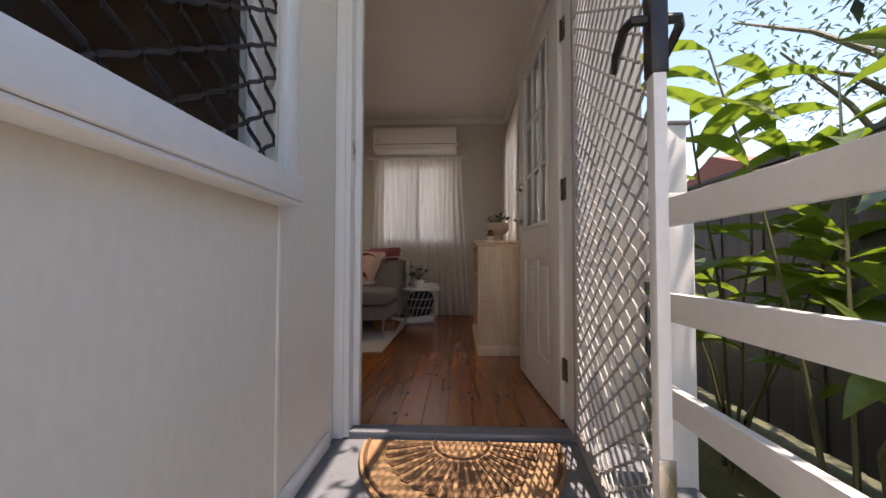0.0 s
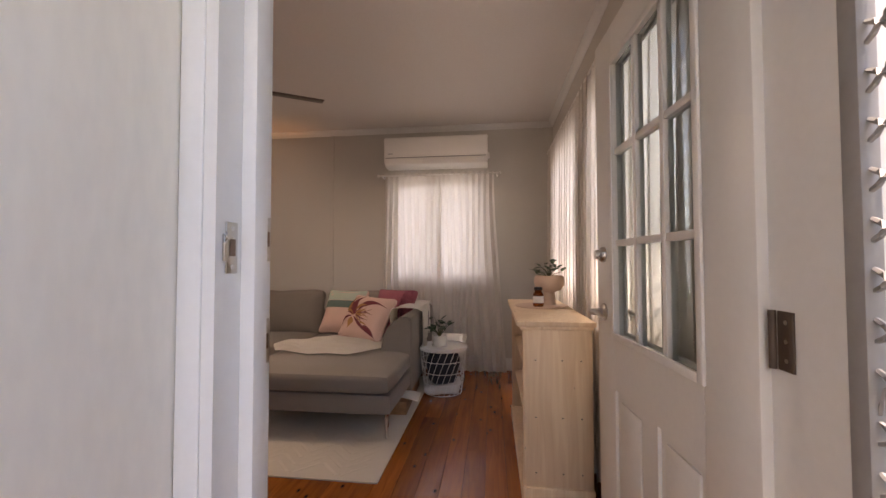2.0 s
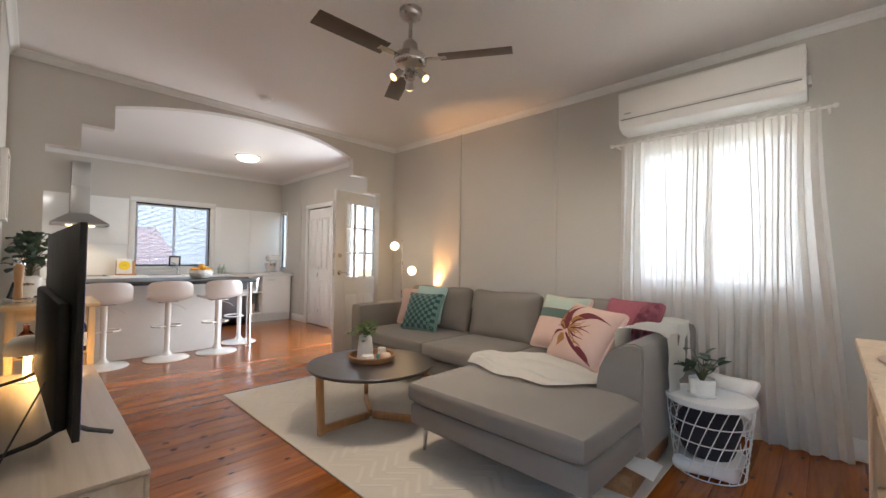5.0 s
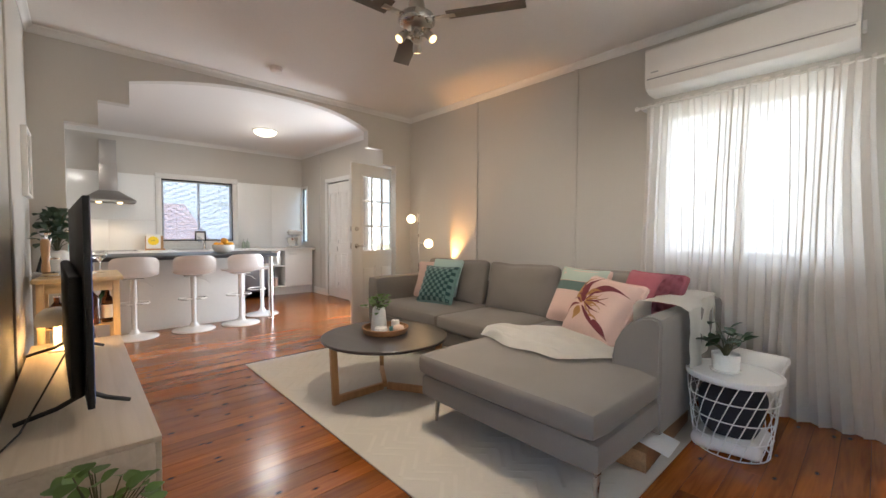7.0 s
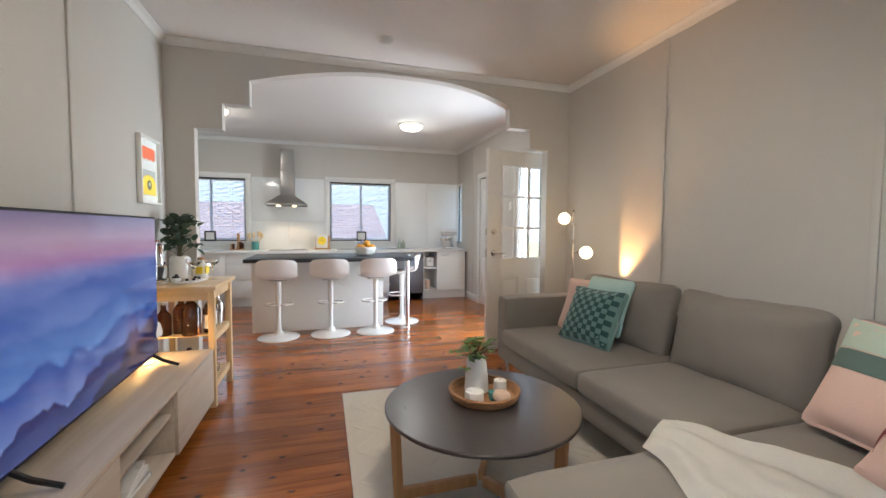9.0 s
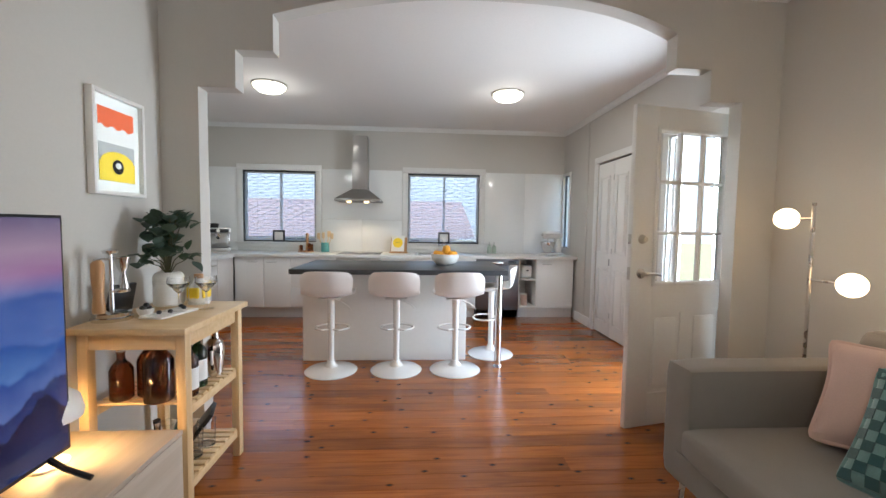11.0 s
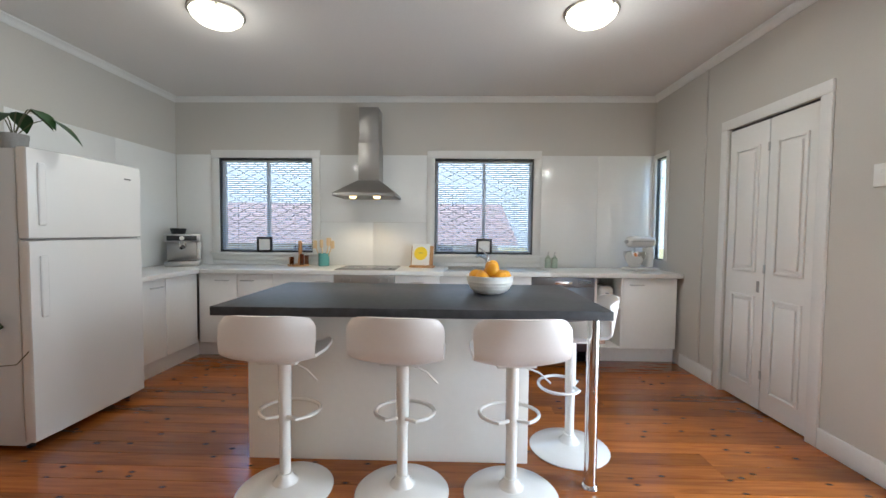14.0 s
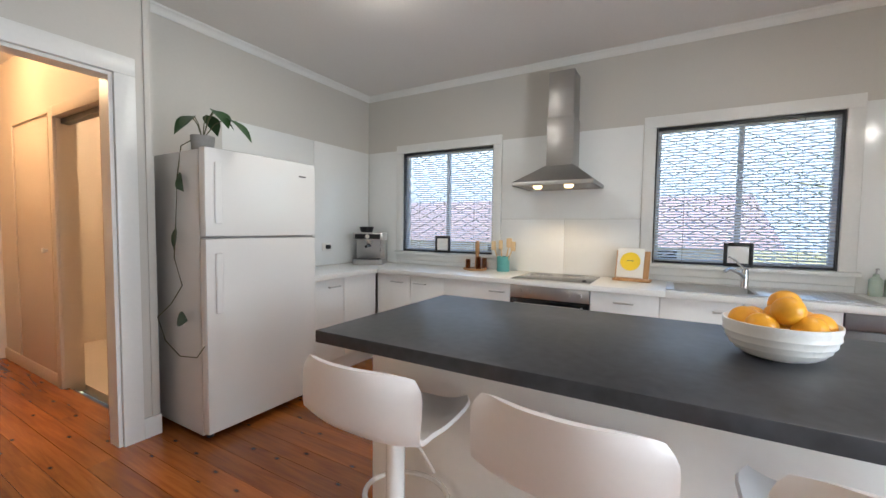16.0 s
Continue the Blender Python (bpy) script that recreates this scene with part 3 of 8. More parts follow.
def casing(name, axis, face, u0, u1, z0, z1, wide, out, label, sill=False, material=None):
    """A flat moulded frame round an opening on the face of a wall; out says to which side it stands proud."""
    bm = B()
    d = 0.018 * out

    def put(a, b, c, e, k=1.0):
        if axis == "y":
            box(bm, a, b, face + 0.001 * out, face + d * k, c, e, 0.003)
        else:
            box(bm, face + 0.001 * out, face + d * k, a, b, c, e, 0.003)
    put(u0 - wide, u0, z0, z1)
    put(u1, u1 + wide, z0, z1)
    put(u0 - wide, u1 + wide, z1, z1 + wide)
    if sill:
        put(u0 - wide - 0.02, u1 + wide + 0.02, z0 - 0.03, z0, 2.2)
        put(u0 - wide, u1 + wide, z0 - 0.09, z0 - 0.03)
    return structure(name, bm, material or M_TRIM, label)


casing("trim_pantry", "y", 6.30, -5.84, -5.05, 0, 2.07, 0.075, -1, "white painted pantry door architrave")
casing("trim_back_door", "y", 6.30, -4.45, -3.55, 0, 2.10, 0.075, -1, "white painted back door architrave")
casing("trim_side_window", "y", 6.30, -6.96, -6.74, 0.98, 2.05, 0.04, -1, "white painted narrow window frame")
casing("trim_kitchen_window_1", "x", -7.0, 1.54, 2.58, 1.01, 2.05, 0.085, 1, "white painted kitchen window architrave", True)
casing("trim_kitchen_window_2", "x", -7.0, 3.93, 5.0, 1.01, 2.05, 0.085, 1, "white painted kitchen window architrave", True)
casing("trim_hall_door", "y", 1.42, -4.48, -3.66, 0, 2.08, 0.10, 1, "white painted hall doorway architrave")
casing("trim_entry_inside", "y", 2.63, 0.466, 1.46, 0, 2.08, 0.07, 1, "white painted entry architrave")
casing("trim_entry_outside", "y", 2.477, 0.466, 1.46, -0.027, 2.08, 0.044, -1, "cream painted outer door architrave")
casing("trim_north_window", "y", 6.30, -0.15, 0.87, 1.0, 2.10, 0.07, -1, "white painted window architrave", True)
casing("trim_east_window_1", "x", 1.62, 4.69, 5.70, 1.0, 2.15, 0.07, -1, "white painted window architrave", True)
casing("trim_east_window_2", "x", 1.62, 3.26, 4.27, 1.0, 2.15, 0.07, -1, "white painted window architrave", True)

# jamb linings
bm = B()
for a, b in ((-4.45, -4.43), (-3.57, -3.55)):
    box(bm, a, b, 6.301, 6.419, 0, 2.10)
box(bm, -4.43, -3.57, 6.301, 6.419, 2.08, 2.10)
box(bm, -4.43, -4.41, 6.34, 6.419, 0, 2.08)
structure("jamb_back_door", bm, M_TRIM, "white painted back door jamb")
bm = B()
for a, b in ((0.467, 0.490), (1.438, 1.459)):
    box(bm, a, b, 2.462, 2.629, -0.02, 2.079)
box(bm, 0.490, 0.518, 2.53, 2.572, 0, 2.06, 0.002)
box(bm, 0.490, 1.438, 2.462, 2.629, 2.06, 2.079)
structure("jamb_entry", bm, M_TRIM, "white painted entry door jamb with a rebate")
structure("threshold", box(B(), 0.4905, 1.4375, 2.463, 2.545, -0.0275, 0.004, 0.003), M_CONCRETE, "grey painted entry door sill")
bm = B()
box(bm, -4.479, -4.46, 1.311, 1.419, 0, 2.079)
box(bm, -3.68, -3.661, 1.311, 1.419, 0, 2.079)
box(bm, -4.46, -3.68, 1.311, 1.419, 2.06, 2.079)
structure("jamb_hall", bm, M_TRIM, "white painted hall door jamb")


def latch_plate(x, y, z, rz, label, group):
    t = thing("strike_plate", label, "strike plate", x, y, z, rz, group)
    part("plate", box(B(), -0.015, 0.015, -0.002, 0.002, -0.045, 0.045, 0.0015), M_NICKEL, t)
    part("lip", box(B(), -0.024, -0.0155, -0.005, 0.001, -0.024, 0.024, 0.002), M_NICKEL, t)
    part("bolt_hole", box(B(), -0.008, 0.007, -0.0032, -0.0021, -0.015, 0.015), M_BROWN, t, "dark bolt hole")
    for k in (-0.034, 0.034):
        part("screw", rod(B(), (0, -0.0034, k), (0, -0.002, k), 0.0042, seg=10), M_STEEL, t)
    return t


latch_plate(0.4925, 2.50, 1.215, 90, "satin nickel strike plate on the door jamb", "strike plates of the entry")
latch_plate(0.4925, 2.609, 1.236, 90, "satin nickel strike plate on the door jamb", "strike plates of the entry")
latch_plate(0.4925, 2.609, 1.03, 90, "satin nickel strike plate on the door jamb", "strike plates of the entry")

# windows
def window(name, axis, p, u0, u1, z0, z1, mull, material, label):
    bm = B()
    w, d = 0.035, 0.02

    def put(a, b, c, e):
        if axis == "y":
            box(bm, a, b, p - d, p + d, c, e, 0.003)
        else:
            box(bm, p - d, p + d, a, b, c, e, 0.003)
    put(u0, u0 + w, z0, z1)
    put(u1 - w, u1, z0, z1)
    put(u0 + w, u1 - w, z0, z0 + w)
    put(u0 + w, u1 - w, z1 - w, z1)
    for k in mull:
        put(k - w / 2, k + w / 2, z0 + w, z1 - w)
    root = tagged(new(name), label, "", "", "structure")
    part("window_frame", bm, material, root)
    edges = [u0 + w, *mull, u1 - w]
    for a, b in zip(edges, edges[1:]):
        g = B()
        box(g, *((a, b, p - 0.003, p + 0.003) if axis == "y" else (p - 0.003, p + 0.003, a, b)), z0 + w, z1 - w)
        ob = part("pane", g, M_GLASS, root)
        ob.visible_shadow = False
    return root


def diamond(parent, m, w, h, pitch, tall, r, material):
    """A security grille of upright wavy strands that touch their neighbours, w by h at the pose m (x along, z up)."""
    cols, steps = int(w / pitch) + 1, int(h / tall * 4) + 1
    for k in range(cols + 1):
        pts = []
        for i in range(steps * 2 + 1):
            z = min(h, i * tall / 8)
            tri = 4 * abs(((z / tall) % 1.0) - 0.5) - 1
            sway = max(-1.0, min(1.0, tri * 1.35)) * (1 if k % 2 else -1)
            x = (k + 0.46 * sway) * pitch
            if 0 <= x <= w and (not pts or z > pts[-1][1]):
                pts.append((x, z))
        if len(pts) > 1:
            part("strand", tube(B(), [m @ Vector((x, 0, z)) for x, z in pts], r, 5), material, parent)


window("window_1", "y", 6.37, -0.15, 0.87, 1.0, 2.10, [0.36], M_TRIM, "white sliding window behind sheer curtains")
window("window_2", "x", 1.69, 4.69, 5.70, 1.0, 2.15, [5.2], M_TRIM, "white window with a diamond grille")
window("window_3", "x", 1.69, 3.26, 4.27, 1.0, 2.15, [3.77], M_TRIM, "white window with a diamond grille")
window("window_4", "x", -7.07, 1.54, 2.58, 1.01, 2.05, [2.06], M_TRIM, "white framed sliding kitchen window")
window("window_5", "x", -7.07, 3.93, 5.0, 1.01, 2.05, [4.47], M_TRIM, "white framed sliding kitchen window")
for nm, m, w, h in (("grille_1", pose(-0.15, 6.405, 1.0), 1.02, 1.10), ("grille_2", pose(1.728, 4.69, 1.0, 0, 0, 90), 1.01, 1.15), ("grille_3", pose(1.728, 3.26, 1.0, 0, 0, 90), 1.01, 1.15), ("grille_4", pose(-7.105, 1.54, 1.01, 0, 0, 90), 1.04, 1.04), ("grille_5", pose(-7.105, 3.93, 1.01, 0, 0, 90), 1.07, 1.04)):
    g = thing("window_grille", "white painted diamond security grille outside the window", "security grille", group="security grilles of the windows")
    diamond(g, m, w, h, 0.085, 0.085, 0.004, M_WHITE)

# louvre window beside the bench
lw = tagged(new("window_6"), "narrow louvre window with clear blades in a dark frame", "", "", "structure")
bm = B()
box(bm, -6.96, -6.950, 6.305, 6.335, 0.98, 2.05)
box(bm, -6.748, -6.741, 6.305, 6.335, 0.98, 2.05)
box(bm, -6.950, -6.748, 6.305, 6.335, 0.981, 0.992)
box(bm, -6.950, -6.748, 6.305, 6.335, 2.038, 2.049)
part("window_frame", bm, M_BLACK, lw)
for i in range(9):
    g = part("blade", obox(B(), pose(-6.849, 6.335, 1.06 + i * 0.113, 62), 0.198, 0.115, 0.004), M_GLASS, lw)
    g.visible_shadow = False

# ---- outside: landing, steps, garden ----
GROUND = -0.57
structure("ground", box(B(), -60, 60, -60, 60, GROUND - 0.3, GROUND), M_GRASS, "brown garden soil and lawn")
bm = B()
box(bm, 0.42, 1.75, 1.72, 2.49, -0.12, -0.028, 0.006)
structure("landing", bm, M_CONCRETE, "dark grey painted entry landing")
# pale slab out of view, added to throw sunlight up at the porch wall
structure("path", box(B(), 0.43, 1.60, -6.0, 1.10, GROUND + 0.001, GROUND + 0.03, 0.004), M_BOUNCE, "unseen pale slab that bounces sunlight onto the porch wall")
bm = B()
box(bm, 0.42, 1.75, 1.42, 1.72, -0.30, -0.21, 0.006)
box(bm, 0.42, 1.75, 1.12, 1.42, -0.48, -0.39, 0.006)
for y, z in ((1.715, -0.21), (1.415, -0.39), (1.115, GROUND)):
    box(bm, 0.43, 1.74, y - 0.012, y, z, z + 0.09, 0.002)
structure("steps", bm, M_CONCRETE, "grey painted entry steps")
wall("wall_porch", "x", 0.30, 0.42, -2.2, 2.49, GROUND, 3.0, [(0.1, 1.915, 0.98, 2.15)], M_EXT, "cream painted outer wall with a grilled window")
wall("wall_entry_outside", "y", 2.478, 2.4885, 0.42, 1.72, GROUND, 3.0, [(0.466, 1.46, -0.05, 2.08)], M_EXT, "cream painted outer wall round the entry")
structure("porch_trim", box(B(), 0.421, 0.438, 1.0, 2.39, -0.027, 0.03, 0.004), M_WHITE, "white painted skirting strip on the landing")
structure("porch_batten", box(B(), 0.4205, 0.428, 1.925, 1.955, 0.031, 0.885, 0.002), M_EXT, "narrow painted cover batten on the outer wall")
structure("wall_undercroft", box(B(), -7.1, 1.72, 2.55, 6.4, GROUND, -0.1), M_EXT, "painted base wall under the house")
# emissive sheets stand in for bright sky and distance past the windows
structure("backdrop_west", box(B(), -52, -51.9, -45, 55, GROUND, 24), M_SKYGLOW, "glowing backdrop sheet for the bright sky beyond the kitchen windows")
structure("backdrop_north", box(B(), -40, 12, 51.9, 52, GROUND, 24), M_SKYGLOW, "glowing backdrop sheet for the bright sky beyond the side window")
# unseen slabs; edge at x 1.50 shades the wall, leaves the mat sunlit
structure("porch_shade_roof", box(B(), -0.5, 1.50, 0.85, 2.49, 2.62, 2.70), M_WHITE, "unseen white porch roof, sized to keep sun off the outer wall")
structure("roof", box(box(B(), -7.6, 2.15, 2.45, 6.95, 2.86, 2.98), -7.6, 1.50, 0.5, 2.449, 2.86, 2.98), M_WHITE, "white lined house roof, unseen, its porch edge set for shade")
bm = B()
box(bm, 0.421, 0.50, 0.02, 1.93, 0.898, 0.975, 0.006)
box(bm, 0.421, 0.492, 0.02, 1.92, 0.886, 0.897, 0.003)
structure("porch_window_sill", bm, M_WHITE, "white painted timber window sill with fine cracks")
bm = B()
box(bm, 0.421, 0.450, 1.918, 2.0, 0.976, 2.15, 0.004)
box(bm, 0.421, 0.455, 0.02, 2.0, 2.151, 2.23, 0.004)
box(bm, 0.421, 0.448, 0.1, 1.917, 0.9765, 1.0, 0.002)
structure("trim_porch_window", bm, M_WHITE, "white painted outer window frame")
g = thing("window_grille", "dark bronze diamond security grille over the porch window", "security grille")
diamond(g, pose(0.412, 0.1, 0.98, 0, 0, 90), 1.812, 1.17, 0.085, 0.10, 0.0062, M_DKMESH)
window("window_7", "x", 0.34, 0.1, 1.915, 0.98, 2.15, [0.66, 1.22], M_WHITE, "porch window with sliding panes")
# closed box whose dark brown colour gives the room its dimness
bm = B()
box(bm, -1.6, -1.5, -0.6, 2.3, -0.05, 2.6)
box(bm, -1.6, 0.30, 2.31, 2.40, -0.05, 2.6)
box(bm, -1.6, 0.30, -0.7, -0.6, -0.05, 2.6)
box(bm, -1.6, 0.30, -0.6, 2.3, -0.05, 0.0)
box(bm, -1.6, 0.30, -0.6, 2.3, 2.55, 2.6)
structure("wall_front_room", bm, M_BROWN, "dark brown walls standing in for the dim front room")

# door mat, half round
mt = thing("door_mat", "half-round brown coir door mat with a dark sunburst pattern", "door mat", 0.97, 2.43, -0.028)
bm = B()
outer = [(0.40 * math.cos(a), -0.55 * math.sin(a)) for a in [math.pi * i / 40 for i in range(41)]]
top = [bm.verts.new((x, y, 0.014)) for x, y in outer]
bot = [bm.verts.new((x, y, 0.0)) for x, y in outer]
bm.faces.new(top[::-1])
bm.faces.new(bot)
for i in range(41):
    j = (i + 1) % 41
    bm.faces.new((top[i], top[j], bot[j], bot[i]))
bmesh.ops.recalc_face_normals(bm, faces=bm.faces)
part("coir_top", bm, M_COIR, mt)
for i in range(1, 18):
    a = math.pi * i / 18
    bm = B()
    r0, r1 = 0.13, 0.30
    w0, w1 = 0.008, 0.017
    d, s = Vector((math.cos(a), -1.37 * math.sin(a), 0)), Vector((1.37 * math.sin(a), math.cos(a), 0)).normalized()
    q = [d * r0 + s * w0, d * r0 - s * w0, d * r1 - s * w1, d * r1 + s * w1]
    lo = [bm.verts.new(p + Vector((0, 0, 0.013))) for p in q]
    hi = [bm.verts.new(p + Vector((0, 0, 0.018))) for p in q]
    bm.faces.new(hi)
    for k in range(4):
        bm.faces.new((lo[k], lo[(k + 1) % 4], hi[(k + 1) % 4], hi[k]))
    bmesh.ops.recalc_face_normals(bm, faces=bm.faces)
    part("ray", bm, M_COIRD, mt)
bm = B()
tube(bm, [(0.38 * math.cos(a), -0.523 * math.sin(a), 0.014) for a in [math.pi * i / 40 for i in range(41)]], 0.008, 6)
part("border", bm, M_COIRD, mt)
bm = B()
tube(bm, [(0.11 * math.cos(a), -0.15 * math.sin(a), 0.014) for a in [math.pi * i / 24 for i in range(25)]], 0.007, 6)
part("inner_ring", bm, M_COIRD, mt)

# white rails beside the steps
fence = thing("porch_railing", "white painted three-board porch railing", "railing", 1.65, 0, 0, group="")
for z in (0.84, 0.53, 0.225):
    part("board", box(B(), -0.012, 0.02, -1.6, 2.20, z, z + 0.092, 0.004), M_WHITE, fence)
for y in (2.155, 0.2, -1.5):
    part("post", box(B(), 0.0205, 0.11, y, y + 0.09, GROUND, 0.96, 0.006), M_WHITE, fence)
mb = thing("meter_box", "pale grey steel meter box on the outer wall corner", "meter box", 1.74, 2.46, 0.64)
part("cabinet", box(B(), 0, 0.17, 0, 0.42, 0, 0.66, 0.006), M_WHITE, mb)
part("hood", box(B(), -0.005, 0.185, -0.012, 0.43, 0.661, 0.675, 0.003), M_GREYMESH, mb, "grey sloped cover")

# screen door, swung open outwards
SCR = pose(1.449, 2.47, 0.0, 0, 0, 264.5)
sd = thing("security_screen_door", "open grey security screen door with a diamond mesh", "screen door")
sd.matrix_basis = SCR
diamond(sd, pose(0.03, 0, 0.01), 0.84, 2.02, 0.054, 0.066, 0.0042, M_GREYMESH)
part("hinge_stile", box(B(), 0.0, 0.035, -0.012, 0.012, -0.005, 2.05, 0.003), M_GREYMESH, sd)
part("lock_stile", box(B(), 0.865, 0.905, -0.013, 0.013, -0.005, 2.05, 0.003), M_WHITE, sd, "pale grey lock stile")
part("bottom_rail", box(B(), 0.035, 0.865, -0.011, 0.011, -0.005, 0.04, 0.003), M_GREYMESH, sd)
part("top_rail", box(B(), 0.035, 0.865, -0.011, 0.011, 2.01, 2.05, 0.003), M_GREYMESH, sd)
lk = part("lock_body", box(B(), 0.862, 0.908, -0.018, 0.018, 1.10, 1.30, 0.006), M_BLACK, sd, "black lock case")
bm = B()
for s in (-1, 1):
    tube(bm, [(0.885, 0.018 * s, 1.22), (0.885, 0.045 * s, 1.22), (0.865, 0.055 * s, 1.215), (0.80, 0.055 * s, 1.19), (0.77, 0.05 * s, 1.165)], [0.012, 0.011, 0.011, 0.009, 0.007], 8)
part("lever", bm, M_BLACK, lk, "black lever handle")
st = part("striker", box(B(), 0.906, 0.91, -0.016, 0.016, 0.24, 0.34, 0.001), M_NICKEL, sd, "worn steel latch plate")

# fence, neighbours
fn = thing("boundary_fence", "tall charcoal steel boundary fence", "fence", 3.35, 0, GROUND)
for i in range(60):
    part("panel", box(B(), -0.012 + 0.012 * (i % 2), 0.012 + 0.012 * (i % 2), -6 + i * 0.25, -6 + i * 0.25 + 0.248, 0.05, 2.05, 0.003), M_FENCE, fn)
part("top_rail", box(B(), -0.02, 0.045, -6, 9, 2.052, 2.09, 0.003), M_FENCE, fn)


def house(name, x0, x1, y0, y1, z1, ridge, material, label, ax="y", roof=None):
    h = thing(name, label, "house")
    part("wall", box(B(), x0, x1, y0, y1, GROUND, z1), material, h)
    bm = B()
    e = 0.45
    if ax == "y":
        xm = (x0 + x1) / 2
        p = [(x0 - e, y0 - e, z1 - 0.1), (x1 + e, y0 - e, z1 - 0.1), (xm, y0 - e, ridge), (x0 - e, y1 + e, z1 - 0.1), (x1 + e, y1 + e, z1 - 0.1), (xm, y1 + e, ridge)]
    else:
        ym = (y0 + y1) / 2
        p = [(x0 - e, y0 - e, z1 - 0.1), (x0 - e, y1 + e, z1 - 0.1), (x0 - e, ym, ridge), (x1 + e, y0 - e, z1 - 0.1), (x1 + e, y1 + e, z1 - 0.1), (x1 + e, ym, ridge)]
    v = [bm.verts.new(q) for q in p]
    for f in ((0, 1, 2), (3, 5, 4), (0, 3, 4, 1), (1, 4, 5, 2), (2, 5, 3, 0)):
        bm.faces.new([v[i] for i in f])
    bmesh.ops.recalc_face_normals(bm, faces=bm.faces)
    part("roof", bm, roof or M_TILE, h, "terracotta tiled roof")
    return h


hh = house("neighbour_house", 8.2, 16, 8.0, 15.5, 2.1, 3.6, M_NEIGH, "pale weatherboard neighbour house with a red roof", "x")
hw = house("neighbour_house", -18.5, -12.2, -6.0, 5.2, 1.05, 2.15, M_NEIGH, "pale weatherboard house with a faded pink roof behind the kitchen", "y", M_TILEP)
for y in (0.2, 3.0):
    wdw = part("window", box(B(), -12.2, -12.17, y, y + 1.2, 0.2, 0.95, 0.01), M_TRIM, hw, "white framed window")
    part("pane", box(B(), -12.169, -12.16, y + 0.07, y + 1.13, 0.27, 0.88), M_BLACKG, wdw)
wdw = part("window", box(B(), 9.0, 10.2, 7.97, 8.0, 0.6, 1.6, 0.01), M_TRIM, hh, "white framed window")
part("pane", box(B(), 9.07, 10.13, 7.96, 7.969, 0.67, 1.53), M_BLACKG, wdw)


def ginger(x, y, z, seed, stems, tall, label):
    """A clump of canes with long blades up both sides."""
    r = random.Random(seed)
    t = thing("ginger_plant", label, "plant", x, y, z, 0, "shell ginger clumps in the garden")
    for s in range(stems):
        a = r.uniform(0, 2 * math.pi)
        lean = r.uniform(0.10, 0.42) * tall
        h = tall * r.uniform(0.7, 1.1)
        d = Vector((math.cos(a), math.sin(a), 0))
        pts = [Vector((0, 0, 0)) + d * (0.12 * r.random() + lean * (k / 6) ** 1.7) + Vector((0, 0, h * k / 6)) for k in range(7)]
        part("cane", tube(B(), pts, [0.014 - 0.0014 * k for k in range(7)], 6), M_STEM, t)
        bm = B()
        for k in range(13):
            f = 0.42 + 0.58 * k / 12
            i = min(5, int(f * 6))
            p = pts[i].lerp(pts[i + 1], f * 6 - i)
            side = d.cross(Vector((0, 0, 1))) * (1 if k % 2 else -1)
            o = (side * r.uniform(0.7, 1.1) + d * r.uniform(0.0, 0.5) + Vector((0, 0, r.uniform(0.2, 0.9)))).normalized()
            leaf(bm, p, o, (0, 0, 1), r.uniform(0.42, 0.70), r.uniform(0.14, 0.21), r.uniform(0.25, 0.7), 0.2, 6)
        part("foliage", bm, M_GINGER, t, "green and yellow striped blades")
    return t


ginger(2.45, 2.35, GROUND, 1, 5, 2.3, "tall shell ginger with yellow and green striped blades")
ginger(2.55, 1.45, GROUND, 2, 6, 2.4, "tall shell ginger with yellow and green striped blades")
ginger(2.75, 0.5, GROUND, 3, 5, 2.5, "tall shell ginger with yellow and green striped blades")
ginger(2.7, 3.4, GROUND, 5, 6, 2.0, "shell ginger clump beside the fence")


def tree(x, y, h, seed, label):
    r = random.Random(seed)
    t = thing("garden_tree", label, "tree", x, y, GROUND)
    bm = B()
    tube(bm, [(0, 0, 0), (0.05, 0.03, h * 0.25), (-0.03, 0.08, h * 0.5), (0.04, 0.0, h * 0.8)], [0.13, 0.10, 0.075, 0.04], 10)
    tips = []
    for i in range(12):
        z = h * r.uniform(0.35, 0.8)
        a = r.uniform(0, 6.28)
        e = Vector((math.cos(a) * r.uniform(0.8, 1.9), math.sin(a) * r.uniform(0.8, 1.9), z + r.uniform(0.3, 1.2)))
        m = Vector((e.x * 0.5, e.y * 0.5, (z + e.z) / 2 + 0.1))
        tube(bm, [(0, 0.03, z), m, e], [0.04, 0.026, 0.01], 6)
        tips += [m, e]
    part("trunk", bm, M_STEM, t, "grey-brown trunk and limbs")
    bm = B()
    for p in tips:
        for _ in range(85):
            c = p + Vector((r.gauss(0, 0.38), r.gauss(0, 0.38), r.gauss(0, 0.26)))
            a = r.uniform(0, 6.28)
            leaf(bm, c, (math.cos(a), math.sin(a), r.uniform(-0.5, 0.3)), (0, 0, 1), r.uniform(0.07, 0.12), 0.03, 0.3, 0.1, 2)
    part("crown", bm, M_EUCA, t, "loose crown of small leaves")
    return t


tree(5.2, 4.6, 5.0, 8, "slim garden tree with a loose grey-green crown")
tree(5.4, -0.3, 5.2, 9, "garden tree that leans over the porch")
# added as a sun screen: crown breaks sunlight on landing and screen door
tree(2.75, 1.05, 5.0, 21, "slim garden tree, trunk out of view, added to dapple the porch")
tree(-11.2, 7.4, 5.2, 17, "garden tree beside the neighbour house")
tree(1.0, 10.5, 4.6, 13, "garden tree behind the living room window")

